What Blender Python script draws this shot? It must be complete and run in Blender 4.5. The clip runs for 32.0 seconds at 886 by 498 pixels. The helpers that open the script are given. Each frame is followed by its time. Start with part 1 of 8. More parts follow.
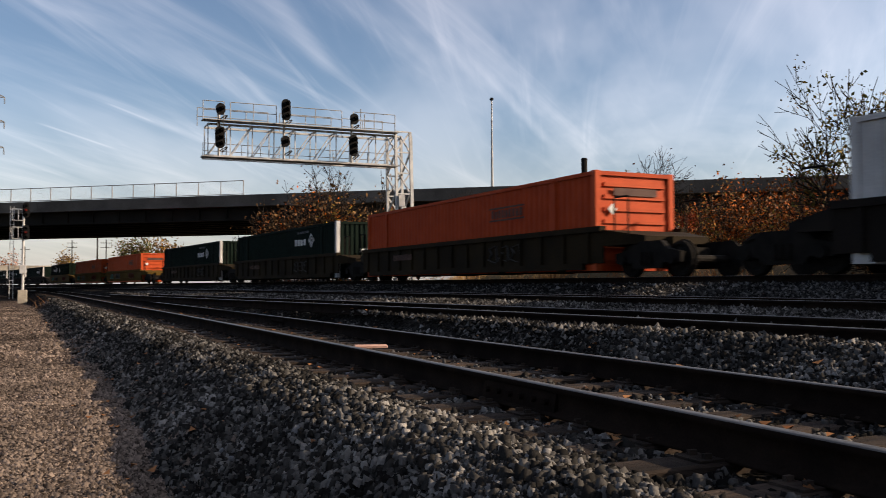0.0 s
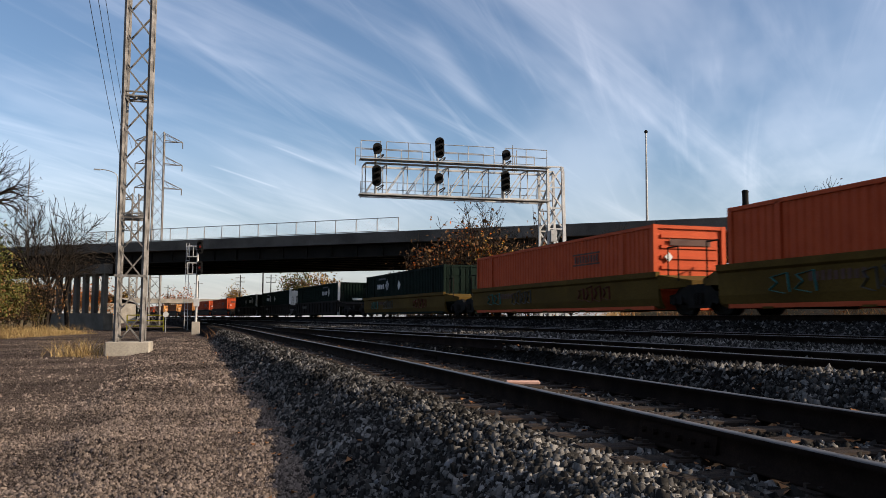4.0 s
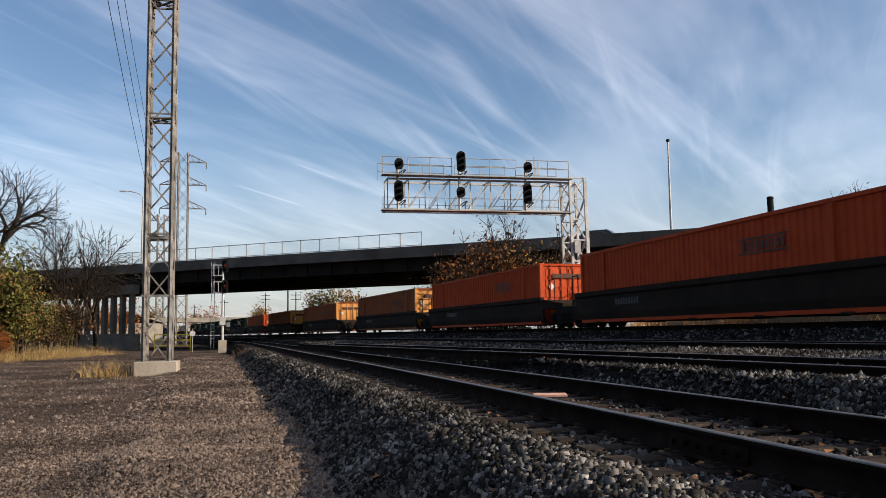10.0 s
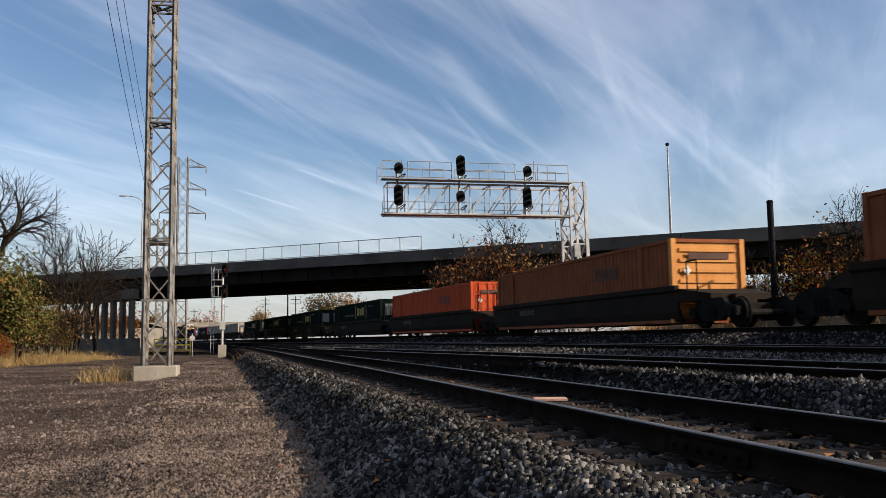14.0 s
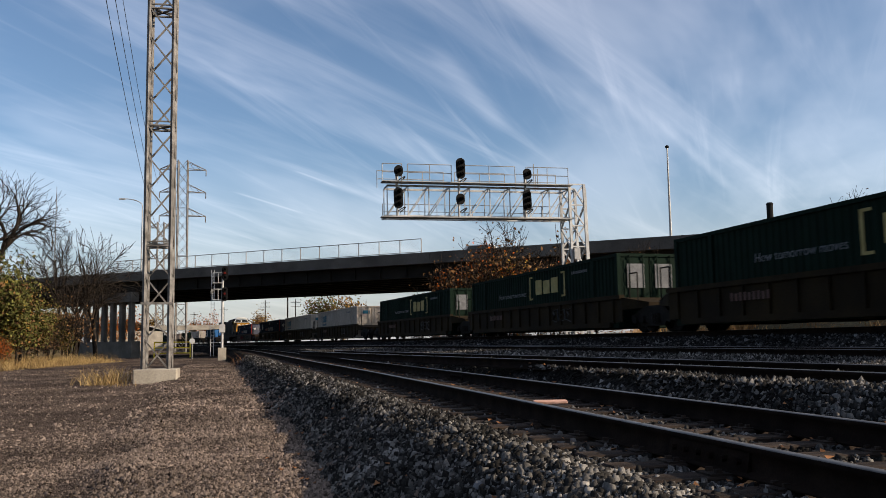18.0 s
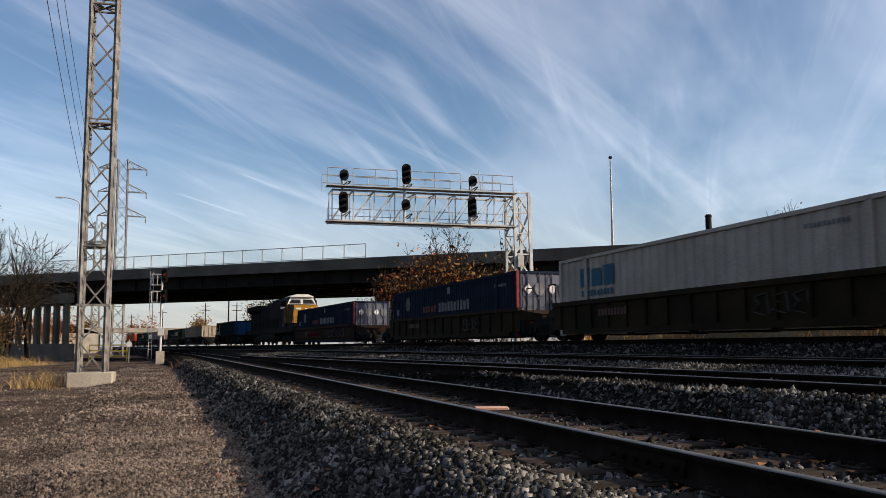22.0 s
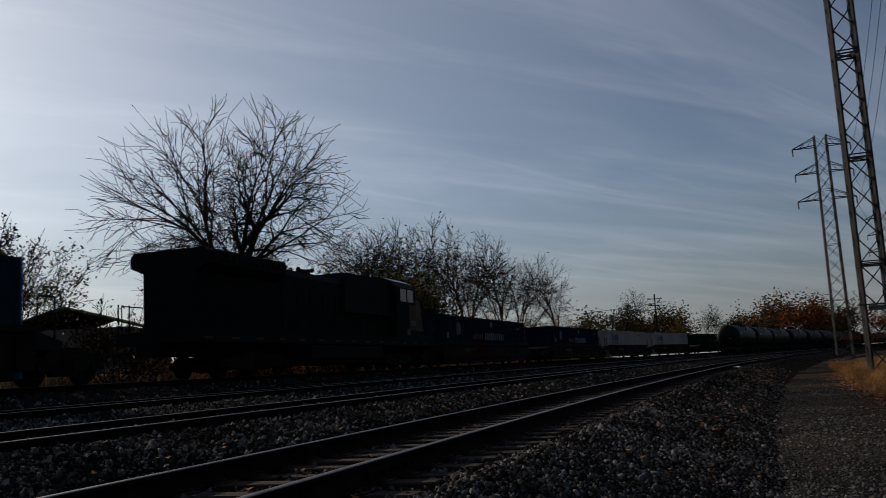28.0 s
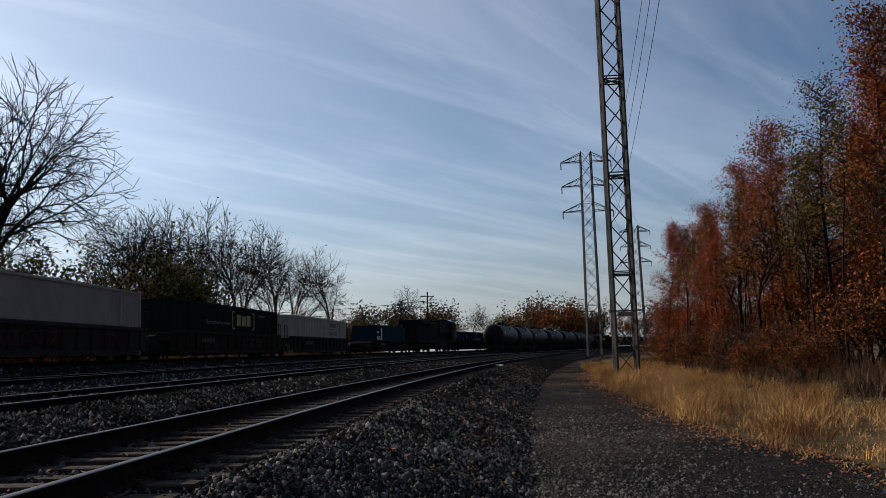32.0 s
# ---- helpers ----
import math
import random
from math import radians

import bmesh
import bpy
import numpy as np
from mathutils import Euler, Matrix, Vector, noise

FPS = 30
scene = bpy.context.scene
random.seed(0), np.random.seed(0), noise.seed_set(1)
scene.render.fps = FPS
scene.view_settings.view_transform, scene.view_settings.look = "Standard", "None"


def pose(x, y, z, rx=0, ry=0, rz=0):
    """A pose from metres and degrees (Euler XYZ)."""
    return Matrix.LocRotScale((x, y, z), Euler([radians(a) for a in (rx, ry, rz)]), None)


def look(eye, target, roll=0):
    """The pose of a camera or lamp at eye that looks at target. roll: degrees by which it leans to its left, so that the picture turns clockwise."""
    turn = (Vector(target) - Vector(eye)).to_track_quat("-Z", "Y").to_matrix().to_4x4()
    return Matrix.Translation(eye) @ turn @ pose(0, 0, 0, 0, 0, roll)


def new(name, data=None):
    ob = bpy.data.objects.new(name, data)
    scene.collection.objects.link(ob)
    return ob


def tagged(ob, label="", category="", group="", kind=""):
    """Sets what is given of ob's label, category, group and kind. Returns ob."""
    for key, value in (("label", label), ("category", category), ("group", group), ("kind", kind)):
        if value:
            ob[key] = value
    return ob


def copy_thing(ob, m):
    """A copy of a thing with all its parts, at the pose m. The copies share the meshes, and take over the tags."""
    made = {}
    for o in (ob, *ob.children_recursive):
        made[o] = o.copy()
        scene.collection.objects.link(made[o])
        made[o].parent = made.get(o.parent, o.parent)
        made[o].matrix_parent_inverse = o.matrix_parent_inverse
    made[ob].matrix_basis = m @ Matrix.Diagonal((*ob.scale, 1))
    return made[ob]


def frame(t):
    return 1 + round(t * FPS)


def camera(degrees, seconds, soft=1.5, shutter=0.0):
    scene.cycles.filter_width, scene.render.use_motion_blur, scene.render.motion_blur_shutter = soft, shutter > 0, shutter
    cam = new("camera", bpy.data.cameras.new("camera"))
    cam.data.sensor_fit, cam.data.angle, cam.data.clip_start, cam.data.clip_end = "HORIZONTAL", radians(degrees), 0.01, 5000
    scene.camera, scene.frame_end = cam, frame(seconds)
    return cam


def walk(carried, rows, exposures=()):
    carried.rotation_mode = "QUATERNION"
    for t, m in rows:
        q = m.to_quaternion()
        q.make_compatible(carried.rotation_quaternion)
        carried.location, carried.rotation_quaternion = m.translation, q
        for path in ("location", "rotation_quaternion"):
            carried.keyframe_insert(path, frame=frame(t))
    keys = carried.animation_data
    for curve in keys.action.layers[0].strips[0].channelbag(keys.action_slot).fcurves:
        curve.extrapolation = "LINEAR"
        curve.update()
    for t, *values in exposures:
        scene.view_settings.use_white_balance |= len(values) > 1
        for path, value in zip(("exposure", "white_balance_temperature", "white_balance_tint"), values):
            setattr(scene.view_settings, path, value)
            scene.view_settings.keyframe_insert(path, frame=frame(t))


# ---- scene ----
EYE = (0.0, 0.0, 1.5)
cam = camera(54.0, 32.0, 0.75, 0.15)
PATH = [
    (0.0, (0.0, 0.0, 1.450), (4.0195, 9.1478, 1.8513), -0.23),
    (0.5, (0.0, 0.0, 1.450), (3.0865, 9.4961, 1.9961), -0.15),
    (1.0, (0.0, 0.0, 1.450), (2.7123, 9.6030, 2.1031), 0.27),
    (1.5, (0.0, 0.0, 1.450), (2.5505, 9.6436, 2.1535), 0.47),
    (2.0, (0.0, 0.0, 1.450), (2.4440, 9.6692, 2.1802), 0.55),
    (2.5, (0.0, 0.0, 1.450), (2.3780, 9.6840, 2.2023), 0.52),
    (3.0, (0.0, 0.0, 1.450), (2.3500, 9.6895, 2.2192), 0.38),
    (3.5, (0.0, 0.0, 1.450), (2.3564, 9.6864, 2.2379), 0.38),
    (5.5, (0.0, 0.0, 1.450), (2.3685, 9.6788, 2.2933), 0.12),
    (6.0, (0.0, 0.0, 1.450), (2.3174, 9.6902, 2.3044), 0.01),
    (6.5, (0.0, 0.0, 1.450), (2.2242, 9.7103, 2.3239), 0.08),
    (7.0, (0.0, 0.0, 1.450), (2.1367, 9.7294, 2.3292), -0.15),
    (7.5, (0.0, 0.0, 1.450), (2.0973, 9.7375, 2.3344), -0.39),
    (8.0, (0.0, 0.0, 1.450), (2.0928, 9.7379, 2.3406), -0.60),
    (8.5, (0.0, 0.0, 1.450), (2.0908, 9.7368, 2.3574), -0.67),
    (9.0, (0.0, 0.0, 1.450), (2.0973, 9.7337, 2.3751), -0.72),
    (9.5, (0.0, 0.0, 1.450), (2.0976, 9.7317, 2.3960), -0.75),
    (10.0, (0.0, 0.0, 1.450), (2.0985, 9.7297, 2.4141), -0.78),
    (10.5, (0.0, 0.0, 1.450), (2.0987, 9.7280, 2.4303), -0.73),
    (11.0, (0.0, 0.0, 1.450), (2.1033, 9.7260, 2.4404), -0.75),
    (11.5, (0.0, 0.0, 1.450), (2.1022, 9.7258, 2.4446), -0.78),
    (12.0, (0.0, 0.0, 1.450), (2.1031, 9.7255, 2.4455), -0.77),
    (12.5, (0.0, 0.0, 1.450), (2.0993, 9.7257, 2.4520), -0.83),
    (13.0, (0.0, 0.0, 1.450), (2.1026, 9.7250, 2.4519), -0.85),
    (13.5, (0.0, 0.0, 1.450), (2.1020, 9.7249, 2.4544), -0.90),
    (14.0, (0.0, 0.0, 1.450), (2.1005, 9.7244, 2.4615), -0.87),
    (14.5, (0.0, 0.0, 1.450), (2.1003, 9.7244, 2.4624), -0.90),
    (16.5, (0.0, 0.0, 1.450), (2.1024, 9.7220, 2.4810), -0.86),
    (17.0, (0.0, 0.0, 1.450), (2.1010, 9.7218, 2.4859), -0.96),
    (17.5, (0.0, 0.0, 1.450), (2.1009, 9.7213, 2.4907), -0.86),
    (18.0, (0.0, 0.0, 1.450), (2.1011, 9.7210, 2.4925), -0.93),
    (18.5, (0.0, 0.0, 1.450), (2.1052, 9.7193, 2.5003), -0.88),
    (19.0, (0.0, 0.0, 1.450), (2.1092, 9.7179, 2.5057), -0.77),
    (19.5, (0.0, 0.0, 1.450), (2.1432, 9.7091, 2.5173), -0.75),
    (20.0, (0.0, 0.0, 1.450), (2.1975, 9.6955, 2.5303), -0.64),
    (20.5, (0.0, 0.0, 1.450), (2.2927, 9.6716, 2.5473), -0.53),
    (21.0, (0.0, 0.0, 1.450), (2.4196, 9.6400, 2.5526), -0.54),
    (21.5, (0.0, 0.0, 1.450), (2.5645, 9.6021, 2.5560), -0.39),
    (22.0, (0.0, 0.0, 1.450), (2.7183, 9.5601, 2.5525), -0.33),
    (22.5, (0.0, 0.0, 1.450), (2.9629, 9.4882, 2.5431), -0.30),
    (23.0, (0.0, 0.0, 1.450), (3.2628, 9.3900, 2.5369), -0.16),
    (23.5, (0.0, 0.0, 1.450), (3.6339, 9.2528, 2.5364), 0.12),
    (24.0, (0.0, 0.0, 1.450), (4.0023, 9.0971, 2.5561), 0.49),
    (24.5, (0.0, 0.0, 1.450), (4.7506, 8.7238, 2.6017), 0.93),
    (25.0, (0.0, 0.0, 1.460), (7.0692, 6.9666, 2.6817), -0.37),
    (25.5, (0.0, 0.0, 1.470), (9.3185, 3.3576, 2.8456), -3.23),
    (26.0, (0.0, 0.0, 1.480), (9.8044, -1.2389, 3.0091), -6.10),
    (26.5, (0.0, 0.0, 1.490), (8.4791, -5.0546, 3.0888), -7.40),
    (27.0, EYE, (6.3722, -7.5834, 2.8739), -6.50),
    (27.5, EYE, (4.5103, -8.8184, 2.8757), -4.47),
    (28.0, EYE, (3.3295, -9.3311, 2.8585), -3.25),
    (28.5, EYE, (2.3879, -9.6284, 2.7616), -2.69),
    (29.0, EYE, (1.8002, -9.7621, 2.7084), -2.16),
    (29.5, (0.0, 0.0, 1.510), (1.4631, -9.8198, 2.7065), -1.77),
    (30.0, (0.0, 0.0, 1.520), (1.2959, -9.8437, 2.7127), -1.60),
    (30.5, (0.0, 0.0, 1.530), (1.1550, -9.8622, 2.7147), -1.54),
    (31.0, (0.0, 0.0, 1.540), (1.0414, -9.8749, 2.7242), -1.64),
    (31.5, (0.0, 0.0, 1.550), (0.9489, -9.8850, 2.7273), -1.65),
    (32.0, (0.0, 0.0, 1.560), (0.8720, -9.8931, 2.7291), -1.68),
]

EXPOSURES = [(0.0, 0.8, 7550, 16), (0.7, 0.8, 7150, 14), (2.0, 0.82, 6950, 13), (22.5, 0.75, 6950, 12), (24.5, 0.7, 7150, 12), (26.5, -1.4, 7100, 8), (27.0, -1.4, 7000, 8), (28.0, -0.85, 6650, 12), (29.0, -0.3, 6450, 10), (30.0, -0.15, 6450, 10), (32.0, 0.0, 6450, 10)]
walk(cam, [(t, look(eye, target, roll)) for t, eye, target, roll in PATH], EXPOSURES)

# ---------------------------------------------------------------- light
SUN_AZ, SUN_EL = radians(117.2), radians(23.6)
SUN_WAY = Vector((math.sin(SUN_AZ) * math.cos(SUN_EL), math.cos(SUN_AZ) * math.cos(SUN_EL), math.sin(SUN_EL)))


def make_world():
    world = bpy.data.worlds.new("sky")
    scene.world = world
    world.use_nodes = True
    nt = world.node_tree
    N, L = nt.nodes, nt.links
    bg = N["Background"]
    sky = N.new("ShaderNodeTexSky")
    sky.sky_type, sky.sun_disc = "NISHITA", False
    sky.sun_elevation, sky.sun_rotation = SUN_EL, SUN_AZ
    sky.dust_density, sky.air_density, sky.ozone_density = 0.6, 1.0, 1.6
    # thin cirrus: streaks stretched across the dome, laid over the sky's own colour
    co = N.new("ShaderNodeTexCoord")
    sep = N.new("ShaderNodeSeparateXYZ")
    L.new(co.outputs["Generated"], sep.inputs[0])
    up = N.new("ShaderNodeMath"); up.operation = "ADD"; up.inputs[1].default_value = 0.12
    L.new(sep.outputs["Z"], up.inputs[0])
    dx = N.new("ShaderNodeMath"); dx.operation = "DIVIDE"
    dy = N.new("ShaderNodeMath"); dy.operation = "DIVIDE"
    L.new(sep.outputs["X"], dx.inputs[0]); L.new(up.outputs[0], dx.inputs[1])
    L.new(sep.outputs["Y"], dy.inputs[0]); L.new(up.outputs[0], dy.inputs[1])
    com = N.new("ShaderNodeCombineXYZ")
    L.new(dx.outputs[0], com.inputs[0]); L.new(dy.outputs[0], com.inputs[1])

    def streaks(turn, sx, sy, scale, detail, distort, lo, hi, shift):
        mp = N.new("ShaderNodeMapping")
        mp.vector_type = "TEXTURE"
        mp.inputs["Rotation"].default_value = (0, 0, radians(turn))
        mp.inputs["Scale"].default_value = (sx, sy, 1)
        mp.inputs["Location"].default_value = (shift, shift * 0.37, 0)
        L.new(com.outputs[0], mp.inputs["Vector"])
        no = N.new("ShaderNodeTexNoise")
        no.inputs["Scale"].default_value, no.inputs["Detail"].default_value = scale, detail
        no.inputs["Distortion"].default_value = distort
        no.inputs["Roughness"].default_value = 0.55
        L.new(mp.outputs[0], no.inputs["Vector"])
        rg = N.new("ShaderNodeMapRange")
        rg.interpolation_type = "SMOOTHSTEP"
        rg.inputs["From Min"].default_value, rg.inputs["From Max"].default_value = lo, hi
        L.new(no.outputs["Fac"], rg.inputs["Value"])
        return rg.outputs[0]

    total = None
    for row, gain in (((49, 2.2, 0.95, 1.0, 5, 0.55, 0.40, 0.66, 5.3), 0.50), ((44, 2.6, 0.30, 1.0, 6, 0.55, 0.46, 0.74, 8.7), 0.45), ((58, 2.0, 0.11, 1.0, 7, 0.4, 0.52, 0.82, 2.1), 0.34)):
        ml = N.new("ShaderNodeMath"); ml.operation = "MULTIPLY_ADD"; ml.inputs[1].default_value = gain
        L.new(streaks(*row), ml.inputs[0])
        if total is None:
            ml.inputs[2].default_value = 0.0
        else:
            L.new(total, ml.inputs[2])
        total = ml.outputs[0]
    # vapour trails: soft straight lines across the same dome
    for (ax, ay, bx, by), wide, gain in (((-0.106, 3.396, 0.206, 3.733), 0.016, 0.34), ((0.12, 3.117, 0.319, 3.327), 0.013, 0.24), ((1.0, 2.22, 1.95, 3.18), 0.035, 0.22), ((0.40, 2.02, 0.80, 2.66), 0.05, 0.22)):
        long = math.hypot(bx - ax, by - ay)
        u, v = (bx - ax) / long, (by - ay) / long
        off = N.new("ShaderNodeVectorMath"); off.operation = "SUBTRACT"; off.inputs[1].default_value = (ax, ay, 0)
        L.new(com.outputs[0], off.inputs[0])
        run = N.new("ShaderNodeVectorMath"); run.operation = "DOT_PRODUCT"; run.inputs[1].default_value = (u, v, 0)
        side = N.new("ShaderNodeVectorMath"); side.operation = "DOT_PRODUCT"; side.inputs[1].default_value = (-v, u, 0)
        L.new(off.outputs[0], run.inputs[0]); L.new(off.outputs[0], side.inputs[0])
        ab = N.new("ShaderNodeMath"); ab.operation = "ABSOLUTE"
        L.new(side.outputs["Value"], ab.inputs[0])
        mid = N.new("ShaderNodeMath"); mid.operation = "SUBTRACT"; mid.inputs[1].default_value = long / 2
        L.new(run.outputs["Value"], mid.inputs[0])
        far = N.new("ShaderNodeMath"); far.operation = "ABSOLUTE"
        L.new(mid.outputs[0], far.inputs[0])
        line_mask = N.new("ShaderNodeMapRange"); line_mask.interpolation_type = "SMOOTHSTEP"
        line_mask.inputs["From Min"].default_value, line_mask.inputs["From Max"].default_value = wide, 0.0
        L.new(ab.outputs[0], line_mask.inputs["Value"])
        end_mask = N.new("ShaderNodeMapRange"); end_mask.interpolation_type = "SMOOTHSTEP"
        end_mask.inputs["From Min"].default_value, end_mask.inputs["From Max"].default_value = long / 2, long / 4
        end_mask.inputs["To Max"].default_value = gain
        L.new(far.outputs[0], end_mask.inputs["Value"])
        ml = N.new("ShaderNodeMath"); ml.operation = "MULTIPLY_ADD"
        L.new(line_mask.outputs[0], ml.inputs[0]); L.new(end_mask.outputs[0], ml.inputs[1]); L.new(total, ml.inputs[2])
        total = ml.outputs[0]
    am = N.new("ShaderNodeMath"); am.operation = "MINIMUM"; am.inputs[1].default_value = 0.9
    L.new(total, am.inputs[0])
    cloud = N.new("ShaderNodeMix"); cloud.data_type = "RGBA"; cloud.blend_type = "MIX"
    white = N.new("ShaderNodeMix"); white.data_type = "RGBA"; white.blend_type = "ADD"
    white.inputs["Factor"].default_value = 1.0
    deep = N.new("ShaderNodeVectorMath"); deep.operation = "MULTIPLY"
    deep.inputs[1].default_value = (0.84, 1.0, 1.14)
    L.new(sky.outputs[0], deep.inputs[0])
    L.new(deep.outputs[0], white.inputs["A"]); white.inputs["B"].default_value = (3.5, 3.4, 3.35, 1)
    L.new(am.outputs[0], cloud.inputs["Factor"])
    L.new(deep.outputs[0], cloud.inputs["A"]); L.new(white.outputs["Result"], cloud.inputs["B"])
    # pale haze low over the horizon
    low = N.new("ShaderNodeMapRange"); low.interpolation_type = "SMOOTHSTEP"
    low.inputs["From Min"].default_value, low.inputs["From Max"].default_value = 0.22, -0.02
    low.inputs["To Min"].default_value, low.inputs["To Max"].default_value = 0.0, 0.62
    L.new(sep.outputs["Z"], low.inputs["Value"])
    haze = N.new("ShaderNodeMix"); haze.data_type = "RGBA"
    L.new(low.outputs[0], haze.inputs["Factor"])
    L.new(cloud.outputs["Result"], haze.inputs["A"]); haze.inputs["B"].default_value = (4.35, 4.5, 5.1, 1)
    # the bright veil that thin cloud makes round the sun
    dot = N.new("ShaderNodeVectorMath"); dot.operation = "DOT_PRODUCT"
    dot.inputs[1].default_value = tuple(SUN_WAY)
    L.new(co.outputs["Generated"], dot.inputs[0])
    pos = N.new("ShaderNodeMath"); pos.operation = "MAXIMUM"; pos.inputs[1].default_value = 0.0
    L.new(dot.outputs["Value"], pos.inputs[0])
    total = None
    for power, gain in ((2.6, 1.25), (20.0, 0.6), (200.0, 1.6), (560.0, 16.0)):
        pw = N.new("ShaderNodeMath"); pw.operation = "POWER"; pw.inputs[1].default_value = power
        L.new(pos.outputs[0], pw.inputs[0])
        ml = N.new("ShaderNodeMath"); ml.operation = "MULTIPLY_ADD"; ml.inputs[1].default_value = gain
        L.new(pw.outputs[0], ml.inputs[0])
        if total is None:
            ml.inputs[2].default_value = 0.0
        else:
            L.new(total, ml.inputs[2])
        total = ml.outputs[0]
    cool = N.new("ShaderNodeVectorMath"); cool.operation = "MULTIPLY"
    cool.inputs[1].default_value = (1.0, 0.985, 1.0)
    L.new(haze.outputs["Result"], cool.inputs[0])
    veil = N.new("ShaderNodeVectorMath"); veil.operation = "SCALE"
    veil.inputs[0].default_value = (4.9, 5.0, 5.05)
    L.new(total, veil.inputs["Scale"])
    both = N.new("ShaderNodeVectorMath"); both.operation = "ADD"
    L.new(cool.outputs[0], both.inputs[0]); L.new(veil.outputs[0], both.inputs[1])
    L.new(both.outputs[0], bg.inputs["Color"])
    bg.inputs["Strength"].default_value = 0.07


make_world()
sun = bpy.data.lights.new("sun", "SUN")
sun.energy, sun.angle, sun.color = 4.6, radians(0.6), (1.0, 0.86, 0.68)
new("sun", sun).matrix_world = look((0, 0, 0), tuple(-SUN_WAY))

# ---------------------------------------------------------------- kit
rnd = random.Random(7)


class Geo:
    """Collects boxes, bars and tubes, and becomes one mesh."""

    def __init__(self):
        self.v, self.f = [], []

    def quad(self, a, b, c, d):
        n = len(self.v)
        self.v += [tuple(a), tuple(b), tuple(c), tuple(d)]
        self.f.append((n, n + 1, n + 2, n + 3))
        return self

    def tri(self, a, b, c):
        n = len(self.v)
        self.v += [tuple(a), tuple(b), tuple(c)]
        self.f.append((n, n + 1, n + 2))
        return self

    def hexa(self, p):
        """Eight corners: four below, four above, both round the same way."""
        n = len(self.v)
        self.v += [tuple(q) for q in p]
        self.f += [tuple(n + i for i in q) for q in ((3, 2, 1, 0), (4, 5, 6, 7), (0, 1, 5, 4), (1, 2, 6, 5), (2, 3, 7, 6), (3, 0, 4, 7))]
        return self

    def box(self, x0, x1, y0, y1, z0, z1):
        return self.hexa([(x0, y0, z0), (x1, y0, z0), (x1, y1, z0), (x0, y1, z0), (x0, y0, z1), (x1, y0, z1), (x1, y1, z1), (x0, y1, z1)])

    def cbox(self, x0, x1, y0, y1, z0, z1, c=0.01):
        """A box with bevelled upright edges and top."""
        lo = [(x0 + c, y0), (x1 - c, y0), (x1, y0 + c), (x1, y1 - c), (x1 - c, y1), (x0 + c, y1), (x0, y1 - c), (x0, y0 + c)]
        hi = [(x0 + 2 * c, y0 + c), (x1 - 2 * c, y0 + c), (x1 - c, y0 + 2 * c), (x1 - c, y1 - 2 * c), (x1 - 2 * c, y1 - c), (x0 + 2 * c, y1 - c), (x0 + c, y1 - 2 * c), (x0 + c, y0 + 2 * c)]
        n = len(self.v)
        self.v += [(x, y, z0) for x, y in lo] + [(x, y, z1 - c) for x, y in lo] + [(x, y, z1) for x, y in hi]
        for r in (0, 8):
            self.f += [(n + r + i, n + r + (i + 1) % 8, n + r + 8 + (i + 1) % 8, n + r + 8 + i) for i in range(8)]
        self.f += [tuple(n + 7 - i for i in range(8)), tuple(n + 16 + i for i in range(8))]
        return self

    def bar(self, p, q, w, h=None, up=(0, 0, 1)):
        """A square bar from p to q."""
        h = h or w
        p, q = Vector(p), Vector(q)
        d = (q - p).normalized()
        s = d.cross(Vector(up))
        s = Vector((1, 0, 0)) if s.length < 1e-4 else s.normalized()
        u = s.cross(d)
        o = [(-w / 2, -h / 2), (w / 2, -h / 2), (w / 2, h / 2), (-w / 2, h / 2)]
        return self.hexa([p + s * a + u * b for a, b in o] + [q + s * a + u * b for a, b in o])

    def tube(self, p, q, r0, r1=None, seg=8, cap=True):
        r1 = r0 if r1 is None else r1
        p, q = Vector(p), Vector(q)
        d = (q - p).normalized()
        s = d.cross(Vector((0, 0, 1)))
        s = Vector((1, 0, 0)) if s.length < 1e-4 else s.normalized()
        u = s.cross(d)
        n = len(self.v)
        for c, r in ((p, r0), (q, r1)):
            for i in range(seg):
                a = 2 * math.pi * i / seg
                self.v.append(tuple(c + s * (r * math.cos(a)) + u * (r * math.sin(a))))
        self.f += [(n + i, n + (i + 1) % seg, n + seg + (i + 1) % seg, n + seg + i) for i in range(seg)]
        if cap:
            self.f += [tuple(n + seg - 1 - i for i in range(seg)), tuple(n + seg + i for i in range(seg))]
        return self

    def turned(self, axis_p, axis_d, profile, seg=16):
        """A body turned about an axis: profile rows of (way along, radius)."""
        p, d = Vector(axis_p), Vector(axis_d).normalized()
        s = d.cross(Vector((0, 0, 1)))
        s = Vector((1, 0, 0)) if s.length < 1e-4 else s.normalized()
        u = s.cross(d)
        n = len(self.v)
        for a, r in profile:
            for i in range(seg):
                w = 2 * math.pi * i / seg
                self.v.append(tuple(p + d * a + s * (r * math.cos(w)) + u * (r * math.sin(w))))
        for k in range(len(profile) - 1):
            self.f += [(n + k * seg + i, n + k * seg + (i + 1) % seg, n + (k + 1) * seg + (i + 1) % seg, n + (k + 1) * seg + i) for i in range(seg)]
        m = n + (len(profile) - 1) * seg
        self.f += [tuple(n + seg - 1 - i for i in range(seg)), tuple(m + i for i in range(seg))]
        return self

